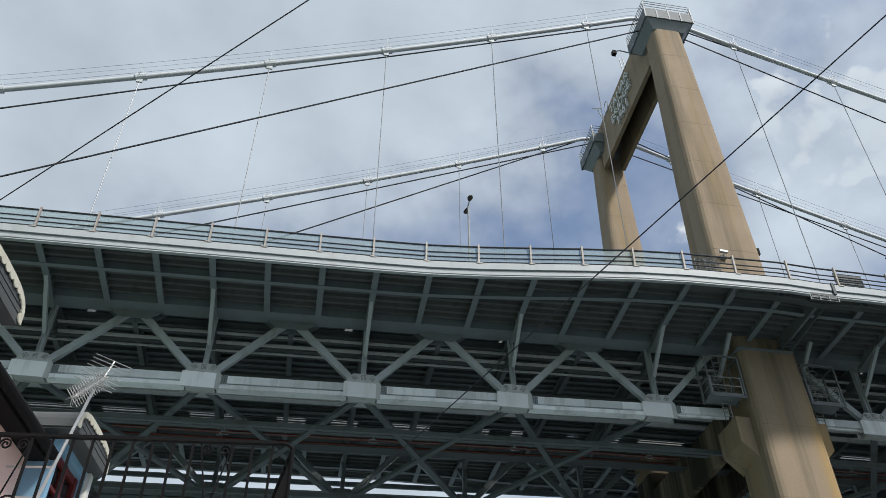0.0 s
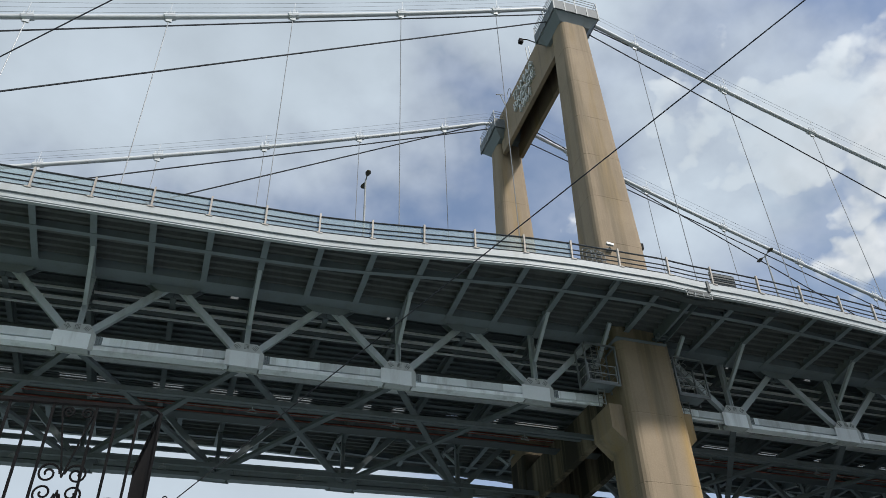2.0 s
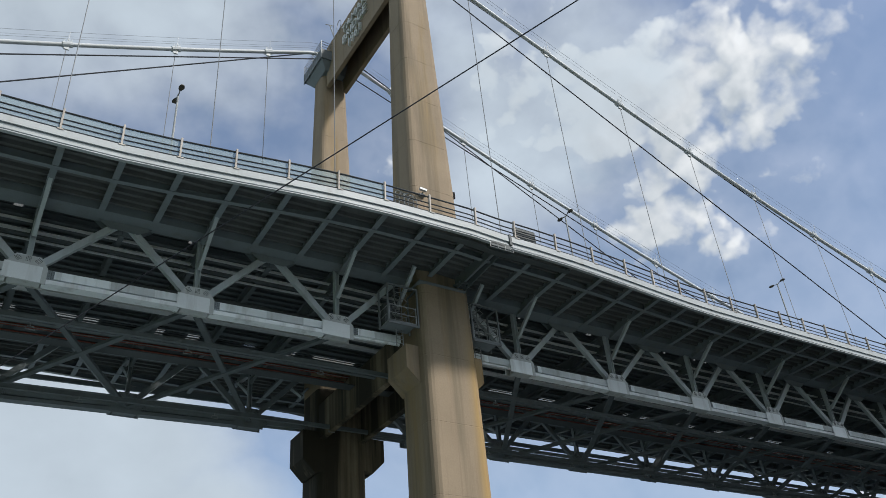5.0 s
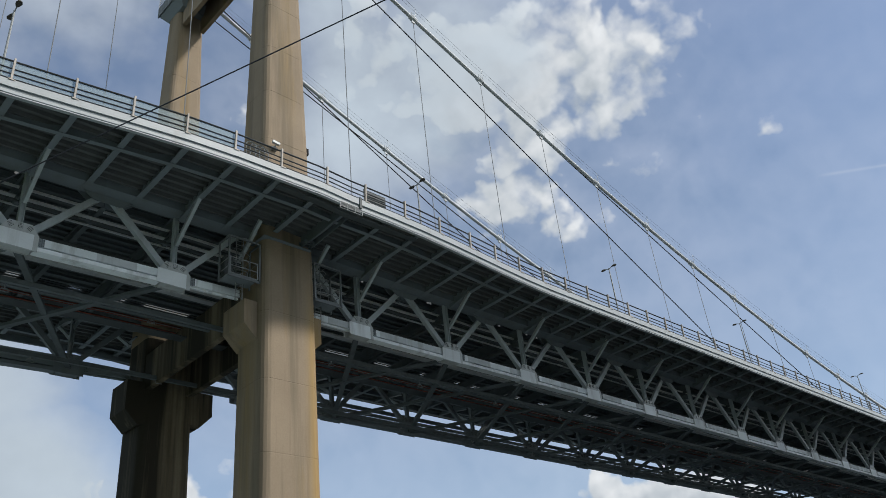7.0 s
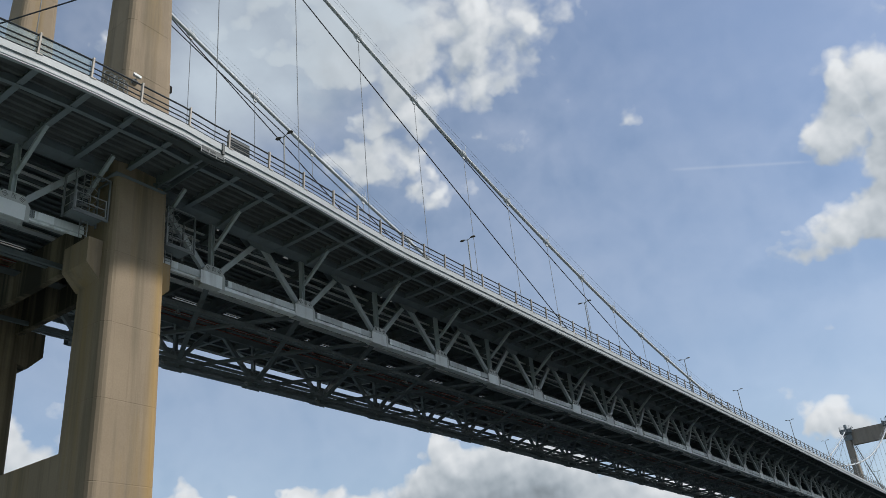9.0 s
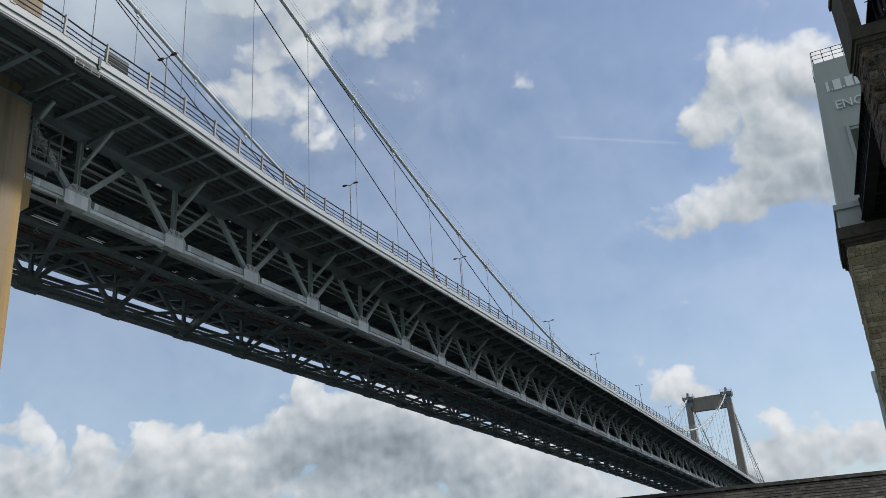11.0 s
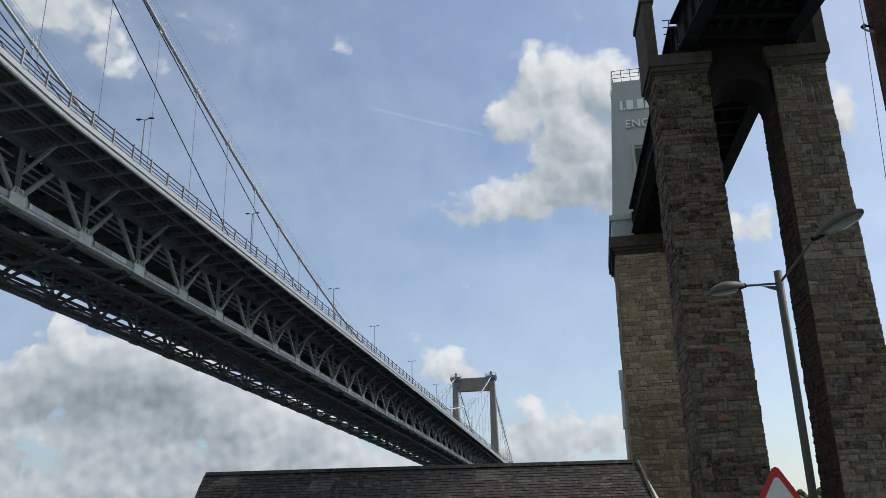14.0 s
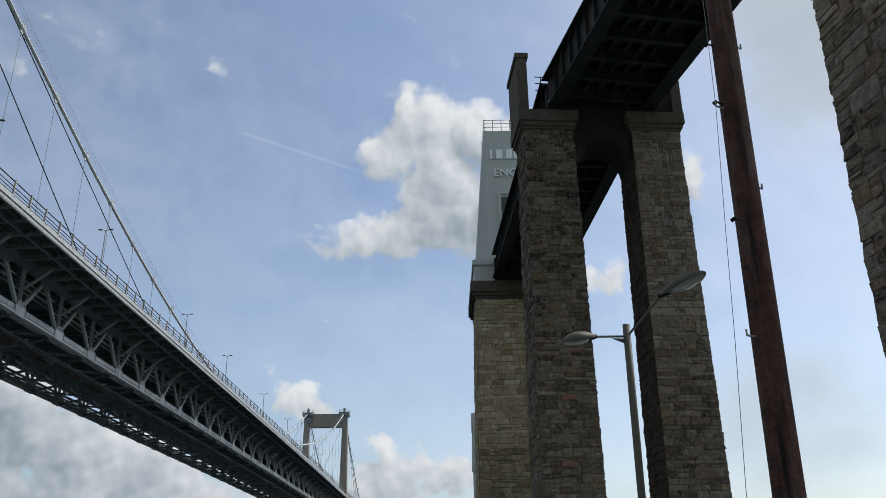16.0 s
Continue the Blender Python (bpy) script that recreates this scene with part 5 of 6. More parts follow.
def stone_faces(parent, at, centre, half0, half1, z0, z1, course, length, mat, rng, singles=(), depth=0.05, low=0.0, limit=150, rough=0.045, split=0.4, darkened=()):
    """Stones on a tapering shaft, each side coursed for itself. half0, half1: (p, q) half sizes at foot and top;
    singles: sides whose stones are parts; darkened: sides of darker brown stone.
    """
    p0, q0 = centre
    rest, dark_area = Shape(), Shape()
    count = 0

    def half(zz):
        k = (zz - z0) / (z1 - z0)
        return half0[0] + (half1[0] - half0[0]) * k, half0[1] + (half1[1] - half0[1]) * k

    for side in range(4):
        sign = ((-1, 0), (0, -1), (1, 0), (0, 1))[side]
        push = (at(sign[0], sign[1], 0) - at(0, 0, 0)) * depth

        def spot(f, zz):
            hp, hq = half(zz)
            p, q = ((-hp, f * hq), (f * hp, -hq), (hp, f * hq), (f * hp, hq))[side]
            return at(p0 + p, q0 + q, zz)

        z = z0
        while z < z1 - 0.1:
            h = min(course * rng.uniform(0.55, 1.5), z1 - z)
            hp, hq = half(z)
            wide = 2 * (hq if side in (0, 2) else hp)
            cuts, s = [0.0], 0.0
            while s < wide - length * 0.55:
                s += length * rng.choice((0.4, 0.6, 0.8, 1.0, 1.3, 1.8))
                if wide - s < length * 0.4:
                    s = wide
                cuts.append(min(s, wide))
            if cuts[-1] < wide:
                cuts.append(wide)
            for a, b in zip(cuts, cuts[1:]):
                beds = [(z, z + h)]
                if h > course * 0.95 and rng.random() < split:
                    m = z + h * rng.uniform(0.35, 0.65)
                    beds = [(z, m), (m, z + h)]
                for za, zb in beds:
                    g = rng.uniform(0.005, 0.016)
                    fa, fb = -1 + 2 * (a + g) / wide, -1 + 2 * (b - g) / wide
                    vs, fs = block((spot(fa, za + g), spot(fb, za + g), spot(fb, zb - g), spot(fa, zb - g), push), 0.05, rng, rough)
                    if side in singles and za > low and count < limit * (1 + singles.index(side)):
                        part("stone", Shape().add(vs, fs), DARKSTONE if side in darkened else mat, parent)
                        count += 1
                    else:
                        (dark_area if side in darkened else rest).add(vs, fs)
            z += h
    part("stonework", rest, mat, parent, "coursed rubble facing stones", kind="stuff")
    if darkened:
        part("damp_stonework", dark_area, DARKSTONE, parent, "dark brown facing stones", kind="stuff")


def shaft(at, centre, half0, half1, z0, z1):
    p0, q0 = centre
    return Shape().loft([[at(p0 + a * h[0], q0 + b * h[1], z) for a, b in ((-1, -1), (1, -1), (1, 1), (-1, 1))] for h, z in ((half0, z0), (half1, z1))])


def build_pier(spec, seed, label, limit, proud=0.046):
    rng = random.Random(seed)
    at = frame_at(*spec)
    p = thing("stone_pier", (spec[0], spec[1], 0), label, "viaduct pier", "stone viaduct piers")
    for q in (3.12, -3.12):
        col = part("column", shaft(at, (0, q), (1.60, 1.60), (1.40, 1.40), -3, 25.9), MORTAR, p, "dark rubble stone column")
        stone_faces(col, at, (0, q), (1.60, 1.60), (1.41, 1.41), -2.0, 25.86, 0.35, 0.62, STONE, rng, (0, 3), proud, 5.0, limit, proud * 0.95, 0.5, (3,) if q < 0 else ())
        for name_, h, za, zb, label_ in (("necking", 1.50, 25.86, 26.02, ""), ("moulding", 1.60, 26.02, 26.28, ""), ("capital", 1.72, 26.30, 27.0, "weathered granite capital")):
            core = part(name_, Shape().loft([[at(a * (h - 0.03), q + b * (h - 0.03), z) for a, b in ((-1, -1), (1, -1), (1, 1), (-1, 1))] for z in (za + 0.02, zb)]), DRESSED, p, label_)
            for k in range(4):
                for j in range(3):
                    f0, f1 = -1 + j * 2 / 3 + 0.006, -1 + (j + 1) * 2 / 3 - 0.006
                    d = rng.uniform(0.0, 0.02)
                    ring = [(f0 * h, h + d), (f1 * h, h + d), (f1 * (h - 0.9), h - 0.9), (f0 * (h - 0.9), h - 0.9)]
                    turned = [((a, b), (-b, a), (-a, -b), (b, -a))[k] for a, b in ring]
                    part("dressed_stone", Shape().loft([[at(a, q + b, z) for a, b in turned] for z in (za, zb - 0.01)]), DRESSED, core)
        s = 1 if q > 0 else -1
        para = Shape().loft([[at(a, q + s * b, z) for a, b in ((-1.68, 1.12), (1.68, 1.12), (1.68, 1.70), (-1.68, 1.70))] for z in (27.0, 30.5)])
        para.loft([[at(a, q + s * b, z) for a, b in ((-1.76, 1.02), (1.76, 1.02), (1.76, 1.80), (-1.76, 1.80))] for z in (30.5, 30.8)])
        part("parapet", para, DRESSED, p, "stone refuge parapet with flat coping")
        rl = Shape()
        for dz in (0.5, 0.95, 1.4):
            rl.tube([at(-1.5, q + s * 0.65, 27.9 + dz), at(-1.5, q - s * 0.1, 27.9 + dz)], 0.03, 5)
        rl.tube([at(-1.5, q + s * 0.3, 27.0), at(-1.5, q + s * 0.3, 29.3)], 0.03, 5)
        part("refuge_rail", rl, BLACKIRON, p)
    # lime runs weeping down the weathered face, and a few odd reddish stones
    for k in range(44):
        q0 = (-3.12 if k < 36 else 3.12) + rng.uniform(-1.2, 1.2)
        z0, long = (25.2 - rng.random() ** 1.6 * 8.0), rng.uniform(0.2, 0.9)
        face = -1.40 - 0.20 * (25.6 - z0) / 28.6 - proud * 1.35 - 0.012
        run = Shape()
        w, q, z = rng.uniform(0.012, 0.034), q0, z0
        for j in range(5):
            q1, z1, w1 = q + rng.uniform(-0.055, 0.055), z - long / 5, max(0.006, w * rng.uniform(0.6, 1.3))
            f1 = face - 0.007 * (long * (j + 1) / 5)
            run.loft([[at(face, q - w, z), at(face, q + w, z), at(face + 0.09, q + w, z), at(face + 0.09, q - w, z)],
                      [at(f1, q1 - w1, z1), at(f1, q1 + w1, z1), at(f1 + 0.09, q1 + w1, z1), at(f1 + 0.09, q1 - w1, z1)]])
            q, z, w = q1, z1, w1
        part("lime_run", run, LIME, p)
    for q0, z0, wide, high in ((3.35, 6.9, 0.62, 0.30), (3.05, 10.2, 0.75, 0.26), (2.5, 12.6, 0.5, 0.2)):
        face = -1.40 - 0.20 * (25.6 - z0) / 28.6
        c4 = [at(face, q0 + wide / 2, z0), at(face, q0 - wide / 2, z0), at(face, q0 - wide / 2, z0 + high), at(face, q0 + wide / 2, z0 + high)]
        vs, fs = block((*c4, (at(-1, 0, 0) - at(0, 0, 0)) * proud * 2.2), 0.05, rng, 0.02)
        part("red_stone", Shape().add(vs, fs), REDSTONE, p, "reddish odd facing stone")
    # arched cross wall between the columns
    arch = []
    for k in range(13):
        a = math.pi * k / 12
        arch.append((-1.62 * math.cos(a), 24.0 + 1.35 * math.sin(a)))
    for pa, pb in ((-1.25, 1.25),):
        w = Shape()
        for face, flip in ((pa, 1), (pb, -1)):
            for (q0, z0), (q1, z1) in zip(arch, arch[1:]):
                w.add([at(face, q0, z0), at(face, q1, z1), at(face, q1, 26.98), at(face, q0, 26.98)], [(0, 1, 2, 3)[::flip]])
        for (q0, z0), (q1, z1) in zip(arch, arch[1:]):
            w.add([at(pa, q0, z0), at(pb, q0, z0), at(pb, q1, z1), at(pa, q1, z1)], [(0, 1, 2, 3)])
            w.add([at(pa, q0, 26.98), at(pb, q0, 26.98), at(pb, q1, 26.98), at(pa, q1, 26.98)], [(3, 2, 1, 0)])
        w.weld()
        part("arch", w, SHADEGRANITE, p, "stone arch joining the columns, darkened for the shade under the girders")
    part("bed", Shape().loft([[at(a * 1.3, b * 3.4, z) for a, b in ((-1, -1), (1, -1), (1, 1), (-1, 1))] for z in (26.99, RAIL - 0.03)]), SHADEGRANITE, p)
    # added to close the sky gap between bed and girder ends
    part("ballast_wall", Shape().loft([[at(a * 0.9, b * 2.7, z) for a, b in ((-1, -1), (1, -1), (1, 1), (-1, 1))] for z in (RAIL - 0.03, RAIL + 1.1)]), SHADEGRANITE, p)
    return p


build_pier(PIER_A, 5, "dark rubble stone viaduct pier of two columns joined by an arch", 150)
build_pier(PIER_C, 8, "massive dark rubble viaduct pier beside the lane", 150, 0.045)


def build_span(a, b, name_label):
    """A plate girder span between two piers, each (x, y)."""
    va, vb = Vector((*a, 0)), Vector((*b, 0))
    L = (vb - va).length
    u = (vb - va).normalized()
    n = Vector((-u.y, u.x, 0))
    at = lambda p, q, z: va + u * p + n * q + Vector((0, 0, z))
    g = thing("viaduct_span", at(L / 2, 0, RAIL), name_label, "viaduct span", "viaduct spans")
    for q in (2.75, -2.75):
        s = 1 if q > 0 else -1
        gd = Shape()
        gd.beam(at(0.03, q, RAIL + 1.2), at(L - 0.03, q, RAIL + 1.2), 0.05, 2.3)
        for dz in (0.06, 2.36):
            gd.beam(at(0.03, q, RAIL + dz), at(L - 0.03, q, RAIL + dz), 0.85, 0.10)
        girder = part("plate_girder", gd, GIRDER, g)
        k = 0.9
        while k < L - 0.5:
            part("web_stiffener", Shape().beam(at(k, q + s * 0.13, RAIL + 0.12), at(k, q + s * 0.13, RAIL + 2.3), 0.20, 0.06, u), GIRDER, girder)
            k += 1.3
    k = 0.8
    while k < L - 0.5:
        part("cross_girder", Shape().ibeam(at(k, -2.7, RAIL + 0.55), at(k, 2.7, RAIL + 0.55), 0.32, 0.75, 0.05, 0.04), GIRDER, g)
        k += 1.9
    for q in (-1.2, -0.4, 0.4, 1.2):
        part("rail_bearer", Shape().ibeam(at(0.5, q, RAIL + 0.85), at(L - 0.5, q, RAIL + 0.85), 0.25, 0.4, 0.04, 0.03), GIRDER, g)
    part("deck_board", Shape().beam(at(0.03, 0, RAIL + 1.15), at(L - 0.03, 0, RAIL + 1.15), 5.4, 0.12), GIRDER, g)


build_span(PIER_C[:2], PIER_A[:2], "dark riveted plate girder railway span over the lane")
build_span(PIER_A[:2], (36.9, -50.8), "dark riveted plate girder railway span to the portal")
build_span((-45.5, -62.5), PIER_C[:2], "dark riveted plate girder railway span over the lane")


def build_main_pier():
    rng = random.Random(21)
    at = frame_at(*PIER_M)
    p = thing("main_pier", (PIER_M[0], PIER_M[1], -3), "buff coursed stone river pier carrying a grey iron portal", "bridge pier")
    h0, h1 = (3.9, 5.15), (3.6, 4.75)
    body = part("shaft", shaft(at, (0, 0), h0, h1, -5, 25.6), MORTAR, p, "buff coursed stone shaft")
    stone_faces(body, at, (0, 0), (h0[0] - 0.02, h0[1] - 0.02), (h1[0] + 0.02, h1[1] + 0.02), -3.0, 25.6, 0.40, 0.80, BUFF, rng, (0,), 0.045, 3.0, 290, 0.02, 0.15)
    cap = Shape()
    for g, za, zb in ((0.12, 25.6, 25.9), (0.32, 25.9, 26.2), (0.5, 26.2, 27.2)):
        cap.loft([[at(a * (h1[0] + g), b * (h1[1] + g), z) for a, b in ((-1, -1), (1, -1), (1, 1), (-1, 1))] for z in (za, zb)])
    part("capital", cap, DRESSED, p, "dark moulded stone capital")
    # added to close the bright gap under the girder at the portal
    part("bearing_wall", Shape().loft([[at(a, b * 3.0, z) for a, b in ((-3.62, -1), (-3.34, -1), (-3.34, 1), (-3.62, 1))] for z in (27.2, 29.6)]), SHADEGRANITE, p, "dark stone bearing wall")
    # portal legs, stepped base and head
    for sg_ in (-1, 1):
        leg = Shape().loft([[at(a, sg_ * b, z) for a, b in ((-3.3, q0), (3.3, q0), (3.3, q1), (-3.3, q1))] for q0, q1, z in ((2.05, 4.85, 27.2), (2.05, 4.85, 29.0))])
        leg = part("leg_base", leg, PORTAL, p, "grey painted stepped iron base")
        part("base_ledge", Shape().loft([[at(a, sg_ * b, z) for a, b in ((-3.45, q0), (3.45, q0), (3.45, q1), (-3.45, q1))] for q0, q1, z in ((2.05, 5.0, 29.0), (2.05, 5.0, 29.5))]), PORTAL, leg)
        part("portal_leg", Shape().loft([[at(a * k, sg_ * b, z) for a, b in ((-1, q0), (1, q0), (1, q1), (-1, q1))] for q0, q1, k, z in ((2.05, 4.65, 3.1, 29.5), (2.05, 4.10, 2.8, 36.2))]), PORTAL, p, "grey painted riveted iron leg")
    port = Shape().loft([[at(a * k, b * q, z) for a, b in ((-1, -1), (1, -1), (1, 1), (-1, 1))] for q, k, z in ((4.10, 2.8, 36.2), (3.50, 2.5, 43.6))])
    head = part("portal_head", port, PORTAL, p, "grey painted riveted iron portal head")
    part("recess_frame", Shape().beam(at(-3.02, 2.35, 27.2), at(-2.95, 2.2, 36.6), 0.06, 0.3).beam(at(-2.9, 2.3, 36.6), at(-2.9, -2.3, 36.6), 0.06, 0.3), PORTAL, head)
    rl = Shape()
    for dz in (0.45, 0.85, 1.25):
        rl.tube([at(a * 2.45, b * 3.45, 43.6 + dz) for a, b in ((-1, -1), (1, -1), (1, 1), (-1, 1), (-1, -1))], 0.03, 5)
    for k in range(9):
        rl.tube([at(-2.45, -3.4 + 0.85 * k, 43.6), at(-2.45, -3.4 + 0.85 * k, 44.85)], 0.03, 5)
        rl.tube([at(2.45, -3.4 + 0.85 * k, 43.6), at(2.45, -3.4 + 0.85 * k, 44.85)], 0.03, 5)
    part("guard_rail", rl, BLACKIRON, p, "thin dark top guard rail")
    # raised name plate as plain bars, and the word beneath it
    q = 2.95
    for w in (0.22, 0.10, 0.62, 0.10, 0.60, 0.6, 0.6, 0.6, 0.6, 0.5):
        part("name_bar", Shape().loft([[at(a, b, z) for a, b in ((-2.78, q), (-2.50, q), (-2.50, q - w), (-2.78, q - w))] for z in ((40.35, 41.35) if w > 0.15 else (40.35, 40.55))]), SIGNPAINT, p)
        q -= w + 0.14
    turn = pose(0, 0, 0, 90, 0, -90 - (PIER_M[2] - 90))
    lettering(p, "ENGINEER", at(-2.80, 0.0, 38.75), 1.15, turn, 0.2, mat=SIGNPAINT)
    return p


build_main_pier()


def build_mid_pier():
    """Mid-river pier of the railway bridge, far behind."""
    p = thing("river_pier", (176.0, -54.5, -3), "distant grey iron columns and portal of the railway bridge", "bridge pier")
    for q in (3.2, -3.2):
        part("iron_column", Shape().tube([(176, -54.5 + q, -4), (176, -54.5 + q, 27.4)], 1.35, 8), PORTAL, p)
    for q in (3.2, -3.2):
        part("portal_leg", Shape().loft([[(176 + a * k, -54.5 + q + b * k, z) for a, b in ((-1, -1), (1, -1), (1, 1), (-1, 1))] for k, z in ((1.6, 27.4), (1.25, 41.5))]), PORTAL, p)
    part("portal_head", Shape().box(174.4, 177.6, -59.2, -49.8, 37, 41.4), PORTAL, p)


build_mid_pier()


def build_tube():
    """The arched oval tube of the railway bridge's main span."""
    t = thing("bridge_tube", (110.0, -52.6, 40.0), "distant grey arched oval wrought iron tube of the railway bridge", "bridge tube")
    rings = []
    for k in range(25):
        f = k / 24
        x, y, z = 44.2 + 131.0 * f, -50.7 - 3.8 * f, 38.0 + 10.5 * (1 - (2 * f - 1) ** 2)
        rings.append([(x, y + 2.55 * math.cos(a), z + 1.85 * math.sin(a)) for a in [j * math.tau / 20 for j in range(20)]])
    part("tube", Shape().loft(rings), PORTAL, t, smooth=True)
    part("rail_deck", Shape().beam((44.2, -50.7, RAIL + 0.6), (176.0, -54.5, RAIL + 0.6), 5.6, 1.4), GIRDER, t)
    for k in range(1, 12):
        f = k / 12
        x, y, z = 44.2 + 131.0 * f, -50.7 - 3.8 * f, 36.5 + 10.5 * (1 - (2 * f - 1) ** 2)
        for s_ in (-2.5, 2.5):
            part("standard", Shape().beam((x, y + s_, RAIL + 1.2), (x, y + s_, z), 0.35, 0.35, (1, 0, 0)), PORTAL, t)


build_tube()

# ---- slate-roofed waterside building ----
RA, RB = Vector((-2.40, -44.30, 4.42)), Vector((-5.5, -28.9, 4.32))


def build_slate_house():
    h = thing("slate_roofed_building", ((RA.x + RB.x) / 2, (RA.y + RB.y) / 2, 0), "low stone building under a dark lichened slate roof", "building")
    along = (RB - RA).normalized()
    side = Vector((-along.y, along.x, 0)).normalized()
    if side.x > 0:
        side = -side
    L, half, drop = (RB - RA).length, 3.3, 2.5
    w = Shape()
    w.loft([[RA + along * p + side * q + Vector((0, 0, z - RA.z)) for p, q in ((0.2, 3.0), (L - 0.2, 3.0), (L - 0.2, -3.0), (0.2, -3.0))] for z in (0.0, 2.05)])
    for p in (0.2, L - 0.5):
        w.loft([[RA + along * pp + side * q + Vector((0, 0, z - RA.z)) for q, z in ((3.0, 2.05), (-3.0, 2.05), (0, 4.2))] for pp in (p, p + 0.3)])
    part("wall", w, BUFF, h)
    rf = Shape()
    for s in (1, -1):
        a, b = RA + Vector((0, 0, -0.06)), RB + Vector((0, 0, -0.06))
        rf.loft([[a + along * -0.15, b + along * 0.15, b + along * 0.15 + side * s * half + Vector((0, 0, -drop)), a - along * 0.15 + side * s * half + Vector((0, 0, -drop))],
                 [p + Vector((0, 0, -0.08)) for p in (a + along * -0.15, b + along * 0.15, b + along * 0.15 + side * s * half + Vector((0, 0, -drop)), a - along * 0.15 + side * s * half + Vector((0, 0, -drop)))]])
    roof = part("roof", rf, MORTAR, h)
    for s in (1, -1):
        a0 = RA - along * 0.19 + Vector((0, 0, 0.0))
        part("bargeboard", Shape().beam(a0, a0 + side * s * half + Vector((0, 0, -drop)), 0.05, 0.14), MORTAR, roof, "weathered bargeboard")
    e0 = RA - along * 0.16 + side * half + Vector((0, 0, -drop))
    part("gable_edge", Shape().plate([RA - along * 0.16, e0, e0 - along * 0.34 + Vector((0, 0, -0.05))], Vector((0, 0, -0.06))), CREAM, roof, "pale rendered gable edge")
    rng = random.Random(3)
    down = (side * half + Vector((0, 0, -drop))).normalized()
    nrm = along.cross(down)
    if nrm.z < 0:
        nrm = -nrm
    rest, made = Shape(), 0
    rows, w0 = 23, 0.21
    for r in range(rows):
        s = -0.15 + (r % 2) * -w0 / 2
        while s < L + 0.15:
            ww = w0 * rng.uniform(0.85, 1.15)
            a0, a1 = max(s, -0.15), min(s + ww, L + 0.15)
            if a1 - a0 > 0.05:
                lift = rng.uniform(0.012, 0.028)
                o = RA + Vector((0, 0, -0.05))
                f0, f1 = 0.02 + 0.175 * r, 0.02 + 0.175 * (r + 1) + rng.uniform(0.0, 0.025)
                q = [o + along * (a0 + 0.006) + down * f0 + nrm * 0.006, o + along * (a1 - 0.006) + down * f0 + nrm * 0.006, o + along * (a1 - 0.006) + down * f1 + nrm * lift, o + along * (a0 + 0.006) + down * f1 + nrm * lift]
                shp = Shape().loft([[p - nrm * 0.012 for p in q], q])
                mid_s = (a0 + a1) / 2
                odd = (r < 9 and rng.random() < 0.012) or any(abs(mid_s - c) < w_ and r0 <= r <= r1 for c, w_, r0, r1 in ((11.5, 0.4, 3, 6), (5.4, 0.45, 1, 4), (4.2, 0.2, 5, 5), (1.2, 0.2, 7, 7), (7.5, 0.2, 3, 3), (14.9, 0.4, 0, 3)))
                if (made < 270 and r < 4) or (odd and made < 330):
                    part("slate", shp, PALESLATE if odd else SLATE, roof, "pale patched slate" if odd else "")
                    made += 1
                else:
                    rest.add(shp.v, shp.f)
            s += ww
    part("slates", rest, SLATE, roof, kind="stuff")
    k = 0.0
    while k < L:
        e = min(k + 1.9, L + 0.1)
        o = RA + along * k
        part("ridge_capping", Shape().loft([[o + along * d + side * q + Vector((0, 0, z)) for q, z in ((-0.13, -0.07), (0, 0.06), (0.13, -0.07), (0, -0.03))] for d in (0.0, e - k - 0.004)]), SLATE, roof)
        k += 1.9


build_slate_house()


# ---- lane: street lamp, telegraph pole, warning sign ----
EYE0 = Vector((-35.33, -43.05, 1.6))


def place(az, el, dist):
    """A point by bearing, elevation and level distance from where the viewer stands."""
    a = radians(az)
    return EYE0 + Vector((math.sin(a) * dist, math.cos(a) * dist, dist * math.tan(radians(el))))


def lantern(arm_end, tip, parent):
    """Street lantern: a long rounded shell with a lens under it."""
    d = (tip - arm_end)
    L = d.length
    d.normalize()
    side = d.cross(Vector((0, 0, 1))).normalized()
    up = side.cross(d)
    secs, lens = [], []
    for f, w, h in ((0.0, 0.05, 0.05), (0.12, 0.09, 0.08), (0.3, 0.15, 0.12), (0.55, 0.19, 0.14), (0.8, 0.165, 0.11), (0.95, 0.08, 0.06), (1.0, 0.03, 0.03)):
        o = arm_end + d * (L * f)
        secs.append([o + side * (w * math.cos(k * math.tau / 12)) + up * (h * max(math.sin(k * math.tau / 12), -0.35)) for k in range(12)])
        if 0.2 < f < 0.96:
            lens.append([o + side * (0.8 * w * math.cos(k * math.tau / 12)) - up * (0.35 * h + 0.05 * max(0, -math.sin(k * math.tau / 12)) * (1 if f < 0.9 else 0.3) - 0.01) for k in range(12)])
    head = part("lamp_head", Shape().loft(secs), LAMPGREY, parent, smooth=True)
    part("lens", Shape().loft(lens), LENS, head, "milky clear lamp lens", smooth=True)


